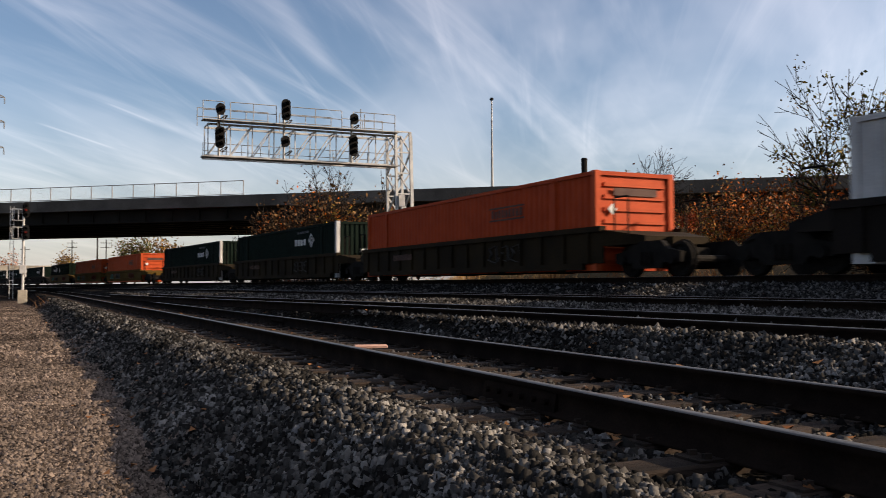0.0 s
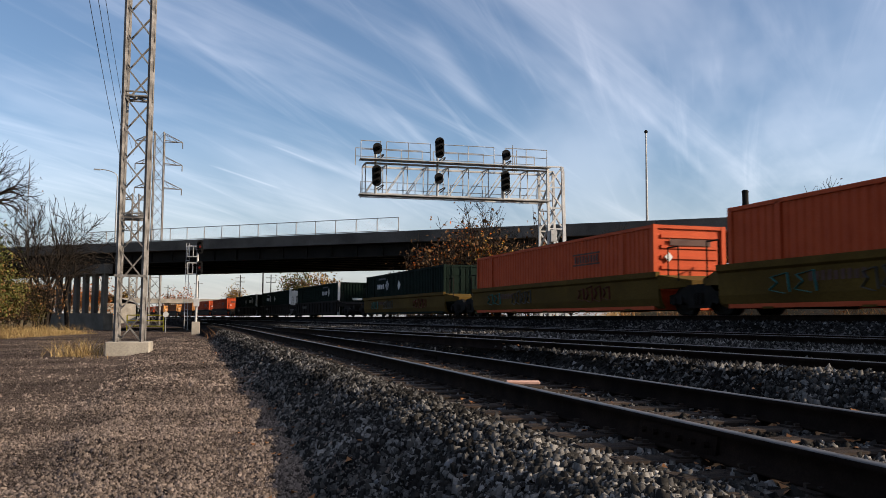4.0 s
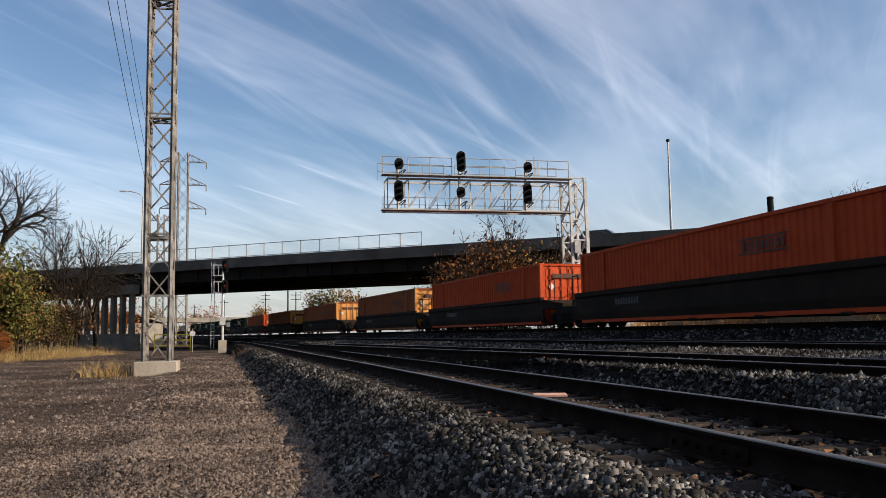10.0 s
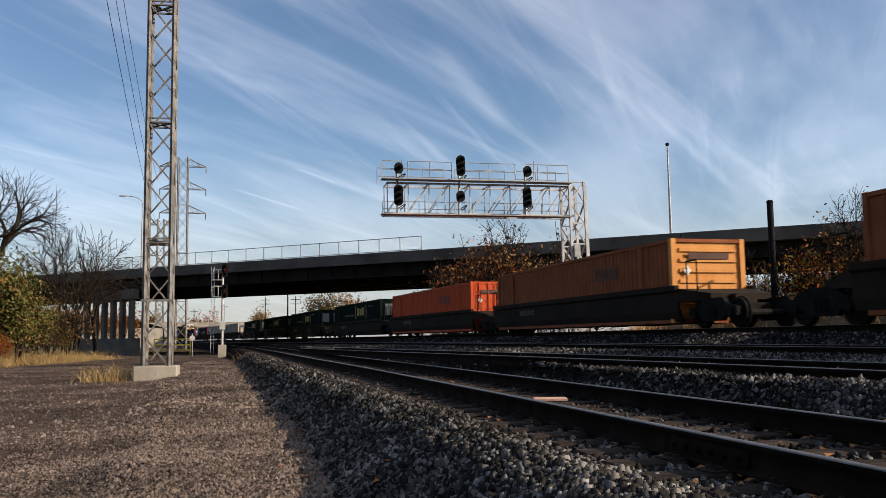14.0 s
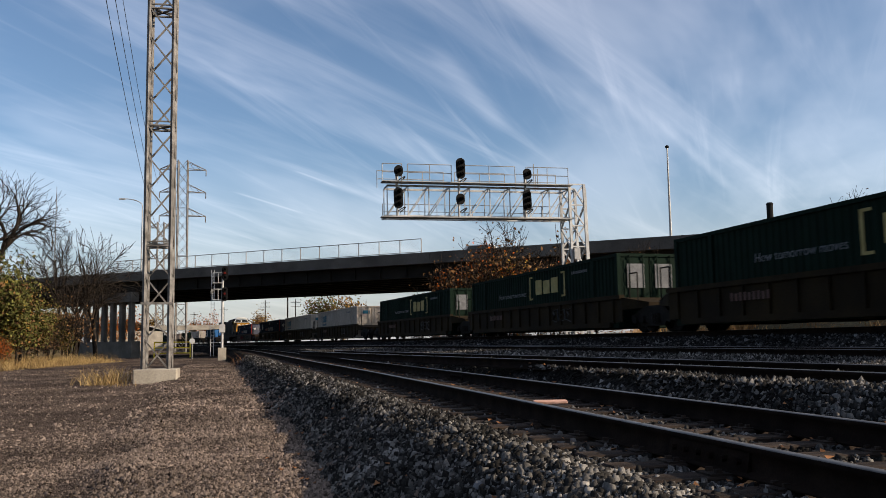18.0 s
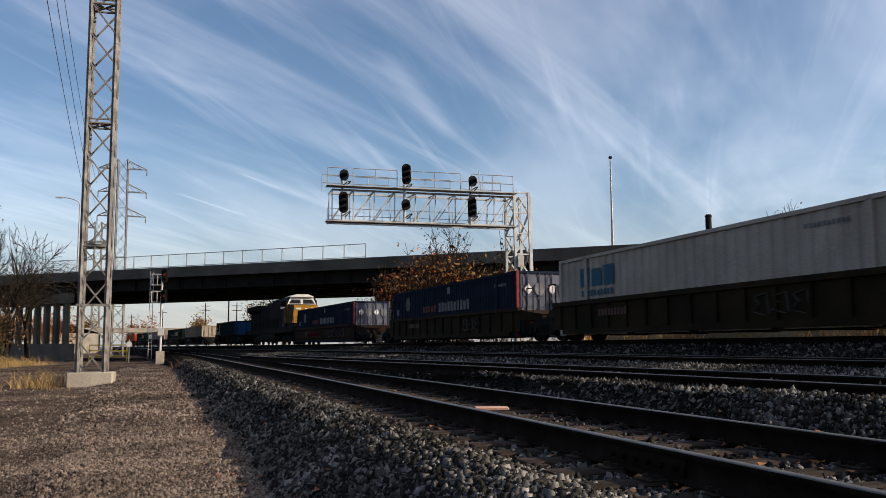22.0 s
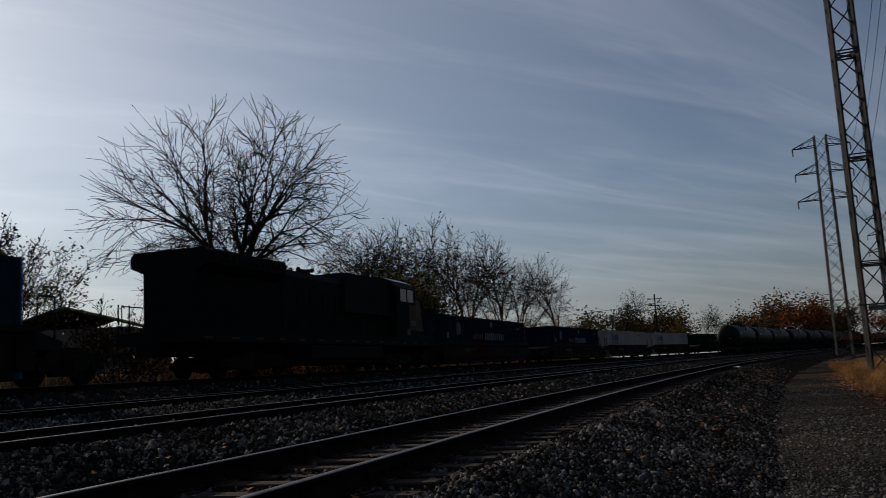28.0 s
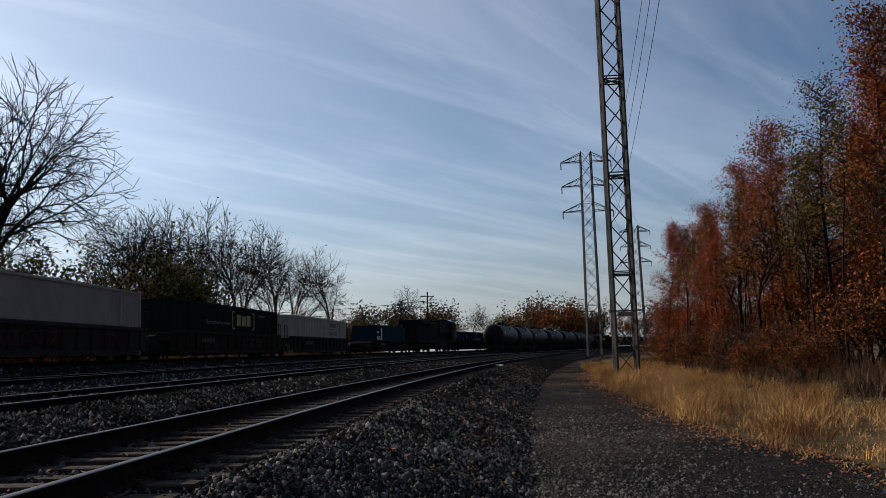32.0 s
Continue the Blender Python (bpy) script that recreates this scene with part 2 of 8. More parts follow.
    def prism(self, outline, y0, y1):
        """An outline of (x, z) drawn out along y."""
        n, k = len(self.v), len(outline)
        self.v += [(x, y0, z) for x, z in outline] + [(x, y1, z) for x, z in outline]
        self.f += [(n + i, n + (i + 1) % k, n + k + (i + 1) % k, n + k + i) for i in range(k)]
        self.f += [tuple(n + k - 1 - i for i in range(k)), tuple(n + k + i for i in range(k))]
        return self

    def prism_x(self, outline, x0, x1):
        """An outline of (y, z) drawn out along x."""
        n, k = len(self.v), len(outline)
        self.v += [(x0, y, z) for y, z in outline] + [(x1, y, z) for y, z in outline]
        self.f += [(n + i, n + (i + 1) % k, n + k + (i + 1) % k, n + k + i) for i in range(k)]
        self.f += [tuple(n + k - 1 - i for i in range(k)), tuple(n + k + i for i in range(k))]
        return self

    def mesh(self, name, smooth=False):
        me = bpy.data.meshes.new(name)
        me.from_pydata(self.v, [], self.f)
        bm = bmesh.new()
        bm.from_mesh(me)
        bmesh.ops.recalc_face_normals(bm, faces=bm.faces)
        bm.to_mesh(me)
        bm.free()
        if smooth:
            me.shade_smooth()
        return me


def part(name, geo, material, parent=None, label="", smooth=False, kind=""):
    """One mesh object of its own, under a thing or a part."""
    ob = new(name, geo.mesh(name, smooth) if isinstance(geo, Geo) else geo)
    if material and not ob.data.materials:
        ob.data.materials.append(material)
    if parent:
        ob.parent = parent
    return tagged(ob, label=label, kind=kind)


def thing(name, label, category, group="", kind="", at=None):
    ob = new(name)
    ob.empty_display_size = 0.3
    if at is not None:
        ob.matrix_basis = at
    return tagged(ob, label, category, group, kind)


def fast_mesh(name, v, f, smooth=False):
    """A mesh from numpy arrays of points and of triangles or quads."""
    me = bpy.data.meshes.new(name)
    k = f.shape[1]
    me.vertices.add(len(v)); me.vertices.foreach_set("co", np.asarray(v, np.float32).ravel())
    me.loops.add(f.size); me.loops.foreach_set("vertex_index", np.asarray(f, np.int32).ravel())
    me.polygons.add(len(f))
    me.polygons.foreach_set("loop_start", np.arange(0, f.size, k, dtype=np.int32))
    me.update(calc_edges=True)
    me.validate()
    if smooth:
        me.shade_smooth()
    return me


# ---------------------------------------------------------------- materials
def mat(name, a, b, rough=0.8, metal=0.0, scale=3.0, fine=40.0, bump=0.15, spread=(0.35, 0.7), rand=0.0, grit=0.25, space="Object", spec=0.1, island=0.0, stretch=(1, 1, 1), cells=0.0, cellmix=0.6, relief=0.02):
    """Colour between a and b by coarse and fine noise, with fine relief; rand: how much each piece differs."""
    m = bpy.data.materials.new(name)
    m.use_nodes = True
    nt = m.node_tree
    N, L = nt.nodes, nt.links
    bs = N["Principled BSDF"]
    bs.inputs["Roughness"].default_value, bs.inputs["Metallic"].default_value = rough, metal
    bs.inputs["Specular IOR Level"].default_value = spec
    co = N.new("ShaderNodeTexCoord")
    mp = N.new("ShaderNodeMapping"); mp.inputs["Scale"].default_value = stretch
    L.new(co.outputs[space], mp.inputs["Vector"])
    n1 = N.new("ShaderNodeTexNoise"); n1.inputs["Scale"].default_value = scale; n1.inputs["Detail"].default_value = 5
    n2 = N.new("ShaderNodeTexNoise"); n2.inputs["Scale"].default_value = fine; n2.inputs["Detail"].default_value = 4
    L.new(mp.outputs[0], n1.inputs["Vector"]); L.new(mp.outputs[0], n2.inputs["Vector"])
    r = N.new("ShaderNodeMapRange")
    r.inputs["From Min"].default_value, r.inputs["From Max"].default_value = spread
    L.new(n1.outputs["Fac"], r.inputs["Value"])
    mix = N.new("ShaderNodeMix"); mix.data_type = "RGBA"
    mix.inputs["A"].default_value, mix.inputs["B"].default_value = (*a, 1), (*b, 1)
    L.new(r.outputs[0], mix.inputs["Factor"])
    g = N.new("ShaderNodeMapRange")
    g.inputs["From Min"].default_value, g.inputs["From Max"].default_value = 0.25, 0.75
    g.inputs["To Min"].default_value, g.inputs["To Max"].default_value = 1 - grit, 1 + grit
    L.new(n2.outputs["Fac"], g.inputs["Value"])
    mul = N.new("ShaderNodeVectorMath"); mul.operation = "SCALE"
    L.new(mix.outputs["Result"], mul.inputs[0]); L.new(g.outputs[0], mul.inputs["Scale"])
    col = mul.outputs[0]
    if rand or island:
        if island:
            src = N.new("ShaderNodeNewGeometry").outputs["Random Per Island"]
        else:
            src = N.new("ShaderNodeObjectInfo").outputs["Random"]
        q = N.new("ShaderNodeMapRange")
        q.inputs["To Min"].default_value, q.inputs["To Max"].default_value = 1 - max(rand, island), 1 + max(rand, island)
        if island > 0.8:
            # a few pale pieces among many dark ones
            pw = N.new("ShaderNodeMath"); pw.operation = "POWER"; pw.inputs[1].default_value = 3.0
            L.new(src, pw.inputs[0]); src = pw.outputs[0]
            q.inputs["To Min"].default_value, q.inputs["To Max"].default_value = 0.3, 3.6
        L.new(src, q.inputs["Value"])
        m2 = N.new("ShaderNodeVectorMath"); m2.operation = "SCALE"
        L.new(col, m2.inputs[0]); L.new(q.outputs[0], m2.inputs["Scale"])
        col = m2.outputs[0]
    height = n2.outputs["Fac"]
    if cells:
        vo = N.new("ShaderNodeTexVoronoi"); vo.inputs["Scale"].default_value = cells
        L.new(mp.outputs[0], vo.inputs["Vector"])
        sp = N.new("ShaderNodeSeparateColor"); L.new(vo.outputs["Color"], sp.inputs[0])
        cr = N.new("ShaderNodeMapRange")
        cr.inputs["To Min"].default_value, cr.inputs["To Max"].default_value = 1 - cellmix, 1 + cellmix
        L.new(sp.outputs[0], cr.inputs["Value"])
        m3 = N.new("ShaderNodeVectorMath"); m3.operation = "SCALE"
        L.new(col, m3.inputs[0]); L.new(cr.outputs[0], m3.inputs["Scale"])
        col = m3.outputs[0]
        hm = N.new("ShaderNodeMath"); hm.operation = "SUBTRACT"
        L.new(n2.outputs["Fac"], hm.inputs[0]); L.new(vo.outputs["Distance"], hm.inputs[1])
        height = hm.outputs[0]
    L.new(col, bs.inputs["Base Color"])
    if bump:
        bp = N.new("ShaderNodeBump"); bp.inputs["Strength"].default_value = bump; bp.inputs["Distance"].default_value = relief
        L.new(height, bp.inputs["Height"]); L.new(bp.outputs[0], bs.inputs["Normal"])
    return m


M = dict(
    ballast=mat("ballast", (0.010, 0.0096, 0.009), (0.032, 0.030, 0.028), 0.95, scale=0.9, fine=26, bump=1.0, grit=0.5, cells=20, cellmix=0.7, relief=0.05, spec=0.0),
    stone=mat("ballast_stone", (0.019, 0.0182, 0.0172), (0.081, 0.077, 0.0725), 0.85, scale=0.7, fine=60, bump=0.2, island=0.9, spec=0.0),
    road=mat("road_gravel", (0.055, 0.043, 0.037), (0.12, 0.092, 0.076), 0.95, scale=0.35, fine=9, bump=1.0, grit=0.45, cells=42, cellmix=0.55, relief=0.04, spec=0.0),
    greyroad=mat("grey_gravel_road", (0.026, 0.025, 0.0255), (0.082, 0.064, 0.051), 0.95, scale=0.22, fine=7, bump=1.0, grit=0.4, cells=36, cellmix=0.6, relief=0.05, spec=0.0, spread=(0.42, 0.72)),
    grit=mat("road_stone", (0.076, 0.06, 0.05), (0.18, 0.14, 0.116), 0.9, scale=0.35, fine=50, bump=0.2, island=0.75, spec=0.0),
    greygrit=mat("grey_road_stone", (0.045, 0.043, 0.042), (0.12, 0.113, 0.106), 0.9, scale=0.35, fine=50, bump=0.2, island=0.7, spec=0.0),
    litter=mat("fallen_leaf", (0.13, 0.05, 0.02), (0.28, 0.13, 0.055), 0.85, scale=2, fine=20, bump=0, island=0.5),
    earth=mat("earth", (0.07, 0.055, 0.032), (0.14, 0.11, 0.065), 0.95, scale=0.15, fine=6, bump=0.6, grit=0.4, spec=0.0),
    rail=mat("rail_rust", (0.008, 0.0055, 0.0045), (0.019, 0.0125, 0.0095), 0.9, 0.0, scale=4, fine=60, bump=0.2, spec=0.02),
    railtop=mat("rail_head", (0.07, 0.066, 0.062), (0.13, 0.122, 0.115), 0.42, 0.6, scale=6, fine=60, bump=0.02, grit=0.08),
    tie=mat("tie_wood", (0.015, 0.011, 0.009), (0.05, 0.036, 0.028), 0.9, scale=3, fine=30, bump=0.6, rand=0.35, stretch=(0.4, 3, 1)),
    galv=mat("galvanised_steel", (0.20, 0.20, 0.20), (0.33, 0.325, 0.32), 0.55, 0.35, scale=2, fine=30, bump=0.05, grit=0.1),
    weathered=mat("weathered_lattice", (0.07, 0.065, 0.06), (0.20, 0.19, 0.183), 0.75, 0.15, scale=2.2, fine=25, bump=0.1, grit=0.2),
    # darker twin of the lattice steel: shade of backlit masts put into colour
    backlit_lattice=mat("backlit_weathered_lattice", (0.03, 0.03, 0.03), (0.075, 0.07, 0.066), 0.75, 0.1, scale=1.2, fine=25, bump=0.1, grit=0.2),
    silver=mat("silver_paint", (0.30, 0.30, 0.30), (0.45, 0.45, 0.445), 0.5, 0.1, scale=2, fine=25, bump=0.05, grit=0.1),
    black=mat("black_paint", (0.004, 0.004, 0.0042), (0.009, 0.009, 0.0095), 0.75, scale=3, fine=40, bump=0.05),
    concrete=mat("concrete", (0.20, 0.18, 0.15), (0.31, 0.28, 0.235), 0.9, scale=0.8, fine=18, bump=0.25, grit=0.18),
    # concrete as the sun lights it, the light put into the colour
    sunlitconc=mat("sunlit_concrete", (0.08, 0.073, 0.063), (0.135, 0.122, 0.105), 0.9, scale=0.6, fine=14, bump=0.25, grit=0.25),
    darkconc=mat("stained_concrete", (0.055, 0.05, 0.045), (0.115, 0.106, 0.095), 0.9, scale=0.3, fine=10, bump=0.25, grit=0.2),
    girder=mat("girder_paint", (0.008, 0.0075, 0.007), (0.018, 0.016, 0.014), 0.75, scale=0.4, fine=12, bump=0.1),
    bark=mat("bark", (0.013, 0.0105, 0.009), (0.033, 0.027, 0.022), 0.95, scale=4, fine=30, bump=0.5, stretch=(1, 1, 0.3), spec=0.0),
    drygrass=mat("dry_grass", (0.20, 0.09, 0.03), (0.60, 0.37, 0.15), 0.9, scale=0.55, fine=8, bump=0.0, island=0.35),
    palegrass=mat("pale_dry_grass", (0.15, 0.095, 0.04), (0.36, 0.26, 0.12), 0.9, scale=0.7, fine=8, bump=0.0, island=0.35),
    scrub=mat("scrub", (0.06, 0.034, 0.02), (0.15, 0.08, 0.04), 0.95, scale=1, fine=8, bump=0, island=0.4),
    wire=mat("wire", (0.02, 0.02, 0.02), (0.05, 0.05, 0.05), 0.6, 0.3, bump=0),
)


def leaf_mat(name, a, b):
    return mat(name, a, b, 0.7, scale=1.2, fine=9, bump=0, island=0.45, grit=0.3)


M.update(
    leaf_red=leaf_mat("leaf_red", (0.15, 0.020, 0.009), (0.29, 0.05, 0.014)),
    leaf_orange=leaf_mat("leaf_orange", (0.22, 0.049, 0.006), (0.35, 0.095, 0.012)),
    leaf_brown=leaf_mat("leaf_brown", (0.07, 0.038, 0.018), (0.15, 0.08, 0.033)),
    leaf_gold=leaf_mat("leaf_gold", (0.15, 0.085, 0.014), (0.26, 0.16, 0.03)),
    leaf_green=leaf_mat("leaf_green", (0.04, 0.045, 0.012), (0.10, 0.092, 0.024)),
)

# ---------------------------------------------------------------- lines of the tracks
YS = np.arange(-700.0, 700.01, 0.25)


def line(knots, soft=24):
    """A smooth line x(y) through rough knots."""
    k = np.array(sorted(knots))
    x = np.interp(YS, k[:, 0], k[:, 1])
    lo = YS < k[0, 0]; hi = YS > k[-1, 0]
    x[lo] = k[0, 1] + (YS[lo] - k[0, 0]) * (k[1, 1] - k[0, 1]) / (k[1, 0] - k[0, 0])
    x[hi] = k[-1, 1] + (YS[hi] - k[-1, 0]) * (k[-1, 1] - k[-2, 1]) / (k[-1, 0] - k[-2, 0])
    w = np.hanning(2 * soft + 1); w /= w.sum()
    return np.convolve(np.concatenate([2 * x[0] - x[soft:0:-1], x, 2 * x[-1] - x[-2:-soft - 2:-1]]), w, "valid")


LINE1 = line([(-260, -31), (-160, -11), (-100, -2.2), (-60, 1.75), (-40, 2.9), (-30, 3.3), (-20, 3.6), (-10, 3.7), (0, 3.62), (10, 3.38), (20, 3.05), (30, 2.55), (45, 1.95), (60, 1.3), (71, 0.8), (85, 0.05), (100, -0.9), (120, -2.4), (150, -5.2), (200, -11)])
LINE4 = line([(-300, -42), (-200, -6), (-150, 5.5), (-122, 11.0), (-102, 14.2), (-80, 16.3), (-60, 16.9), (-50, 16.95), (-39, 17.2), (-28, 16.8), (-17, 16.2), (-8, 15.5), (0, 14.9), (8, 14.2), (15, 13.9), (22, 13.75), (27, 13.55), (32, 13.35), (37.5, 12.95), (45, 12.3), (53, 11.5), (63, 10.4), (72.5, 9.3), (100, 5.8), (150, -1.5), (220, -14), (300, -30)])
LINE2 = line([(-260, -28.5), (-160, -6.5), (-100, 2.4), (-60, 6.1), (-30, 6.95), (-20, 7.0), (-10, 6.98), (0, 6.8), (5, 6.55), (10, 6.1), (15, 5.5), (20, 4.8), (25, 4.1), (30, 3.45), (35, 2.85), (40, 2.35), (45, 1.98), (60, 1.3), (80, 0.3)])
LINE3 = LINE4 - 4.0
SIDING = LINE2 + 5.2
LINE5 = LINE4 + 4.1
RAIL_TOP = (0.83, 1.09, 1.20, 1.60, 1.60)
LINES = (LINE1, LINE2, LINE3, LINE4)


def at_line(L, y):
    return float(np.interp(y, YS, L))


ARC4 = np.concatenate([[0], np.cumsum(np.hypot(np.diff(YS), np.diff(LINE4)))])
ARC4 -= np.interp(0, YS, ARC4)


def on_track(s):
    """The place on the train's track, s metres of rail from abreast of the camera."""
    y = float(np.interp(s, ARC4, YS))
    return Vector((at_line(LINE4, y), y, RAIL_TOP[3]))


def bed_height(x, y):
    """Height of the ballast at x, y (arrays)."""
    c1, c2, c3, c4 = (np.interp(y, YS, L) for L in LINES)
    c2 = np.maximum(c2, c1 + 0.3)
    wide = 0.8 * np.clip((-2 - y) / 5, 0, 1)
    out = np.full(np.shape(x), -0.05)
    kx = [c1 - 3.1 - wide, c1 - 2.85 - wide, c1 - 1.98, c1 - 1.72, c1 - 1.3, c1 + 0.95, c1 + 1.4, np.maximum(c2 - 1.2, c1 + 1.41), np.maximum(c2, c1 + 1.41) + 1.3, c3 - 1.6, c3 + 1.3, c4 - 1.3, c4 + 5.7, c4 + 7.0, c4 + 7.4]
    kz = [-0.05, 0.03, 0.60, 0.68, 0.60, 0.60, 0.78, 0.97, 0.97, 1.06, 1.06, 1.42, 1.42, 0.30, 0.25]
    for i in range(len(kx) - 1):
        t = np.clip((x - kx[i]) / np.maximum(kx[i + 1] - kx[i], 1e-3), 0, 1)
        out = np.where((x >= kx[i]) & (x < kx[i + 1]), kz[i] + (kz[i + 1] - kz[i]) * t, out)
    return np.where(x >= kx[-1], kz[-1], out)


def lumps(x, y, k, seed):
    """Cheap smooth unevenness."""
    g = np.random.RandomState(seed)
    z = np.zeros(np.shape(x))
    for i in range(10):
        a, f, p = g.uniform(0, 6.28), k * g.uniform(0.5, 2.5), g.uniform(0, 6.28)
        z += np.sin((x * math.cos(a) + y * math.sin(a)) * f + p) / 10
    return z


def sheet(name, xs_of, ys, z_of, material, label, category):
    """A strip of ground: xs_of(y) gives its cross stations."""
    rows = [np.array(xs_of(y)) for y in ys]
    n = len(rows[0])
    X = np.stack(rows); Yg = np.repeat(np.array(ys)[:, None], n, 1)
    Z = z_of(X, Yg)
    v = np.stack([X, Yg, Z], -1).reshape(-1, 3)
    i = np.arange(len(ys) - 1)[:, None] * n + np.arange(n - 1)[None]
    f = np.stack([i, i + 1, i + n + 1, i + n], -1).reshape(-1, 4)
    return tagged(part(name, fast_mesh(name, v, f, True), material), label, category, kind="structure")


def stations(near, far, step, growth):
    out, y, d = [0.0], 0.0, step
    while y < far:
        y += d
        if y > near:
            d *= growth
        out.append(y)
    return out


half = stations(25, 640, 0.25, 1.05)
ALONG = [-y for y in half[::-1][:-1]] + half

part("ground", fast_mesh("ground", np.array([(-2500, -2500, -0.12), (2500, -2500, -0.12), (2500, 2500, -0.12), (-2500, 2500, -0.12)], float), np.array([[0, 1, 2, 3]])), M["earth"], kind="structure")
tagged(bpy.data.objects["ground"], "flat brown earth with dry weeds", "ground")


def bed_xs(y):
    c1, c4 = at_line(LINE1, y), at_line(LINE4, y)
    return np.concatenate([np.linspace(c1 - 3.9, c1 - 1.2, 28), np.linspace(c1 - 1.0, c4 + 7.4, 66)])


sheet("ballast", bed_xs, ALONG, lambda x, y: bed_height(x, y) + 0.03 * lumps(x, y, 6, 2), M["ballast"], "grey crushed stone ballast sloping down to the road", "ballast")


def bank_height(x, y):
    """The low earth bank east of the tracks."""
    d = x - np.interp(y, YS, LINE4) - 7.0
    end = np.clip((y + 150) / 25, 0, 1) * np.clip((58 - y) / 12, 0, 1)
    return 0.2 + (1.9 * np.clip(d / 3.6, 0, 1) + 0.25 * lumps(x, y, 0.7, 9) * np.clip(d / 3.6, 0, 1)) * end * np.clip((24 - d) / 6, 0, 1)


def bank_xs(y):
    return at_line(LINE4, y) + 6.9 + np.concatenate([np.linspace(0, 4, 9), np.linspace(5, 24.5, 12)])


sheet("bank", bank_xs, [y for y in ALONG if -160 < y < 62][::3], bank_height, M["earth"], "low brown earth bank with dry grass beyond the tracks", "ground")


def road_left(y):
    return float(np.interp(y, [-700, -120, -71, -33, -15.5, -10.6, -6, 0, 15, 30, 45, 60, 90, 120, 700], [-170, -10.5, -4.9, -3.4, -3.5, -4.4, -6.5, -10, -15, -20, -22, -20, -16, -14, -90]))


def road_xs(y):
    a, b = road_left(y), at_line(LINE1, y) - 2.9
    return a + (b - a) * np.linspace(0, 1, 44)


def road_height(x, y):
    """Uneven dirt, with a low berm of loose gravel between the wheel tracks and the ballast."""
    edge = np.interp(y, [-5, 3, 13, 33, 60, 75], [-1.0, -1.3, -2.3, -3.9, -5.0, -5.2]) + 0.5 * lumps(x, y, 1.4, 41)
    t = np.clip((x - edge) / 0.9, 0, 1)
    berm = 0.15 * t * t * (3 - 2 * t) * np.clip((y - 3.0) / 6, 0, 1) * np.clip((75 - y) / 15, 0, 1)
    ruts = 0.05 * np.abs(lumps(x * 1.6, y * 0.25, 2.6, 43)) * np.clip((y - 3) / 6, 0, 1)
    return berm * (1 + 0.5 * lumps(x, y, 3.1, 44)) - ruts + 0.04 * lumps(x, y, 0.9, 5) + 0.03 * lumps(x, y, 4.2, 6)


sheet("service_road", road_xs, [y for y in ALONG if y >= -2.5], road_height, M["road"], "worn brown gravel service road beside the tracks", "road")
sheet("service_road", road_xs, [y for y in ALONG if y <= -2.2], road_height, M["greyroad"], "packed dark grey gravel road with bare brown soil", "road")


# ---------------------------------------------------------------- tracks
def rail_mesh(name, L, side, y0, y1, top):
    """A rail with head, web and foot along the line; the head's top is bright."""
    prof = [(-0.07, -0.18), (0.07, -0.18), (0.07, -0.165), (0.012, -0.145), (0.012, -0.045), (0.036, -0.035), (0.036, -0.006), (0.028, 0.0), (-0.028, 0.0), (-0.036, -0.006), (-0.036, -0.035), (-0.012, -0.045), (-0.012, -0.145), (-0.07, -0.165)]
    ys = [y for y in ALONG if y0 <= y <= y1]
    if ys[-1] > 40:
        ys = [y for i, y in enumerate(ys) if abs(y) > 25 or i % 4 == 0]
    v, k = [], len(prof)
    for y in ys:
        x = at_line(L, y); dx = at_line(L, y + 0.5) - at_line(L, y - 0.5)
        w = math.hypot(dx, 1)
        for a, z in prof:
            v.append((x + (side * 0.753 + a) / w, y - (side * 0.753 + a) * dx / w, top + z))
    f = [(r * k + i, r * k + (i + 1) % k, (r + 1) * k + (i + 1) % k, (r + 1) * k + i) for r in range(len(ys) - 1) for i in range(k)]
    me = fast_mesh(name, np.array(v), np.array(f))
    me.materials.append(M["rail"]); me.materials.append(M["railtop"])
    idx = np.array([1 if (i % k) in (6, 7, 8) else 0 for i in range(len(f))], np.int32)
    me.polygons.foreach_set("material_index", idx)
    return me


def tie_mesh():
    g = Geo()
    g.cbox(-1.3, 1.3, -0.115, 0.115, -0.17, 0.0, 0.012)
    for s in (-1, 1):
        g.box(s * 0.753 - 0.17, s * 0.753 + 0.17, -0.09, 0.09, 0.001, 0.012)
        for a in (-0.1, 0.1):
            for b in (-0.05, 0.05):
                g.box(s * 0.753 + a - 0.02, s * 0.753 + a + 0.02, b - 0.012, b + 0.012, 0.012, 0.035)
    return g.mesh("tie")


TIE = tie_mesh()
TIE.materials.append(M["tie"])


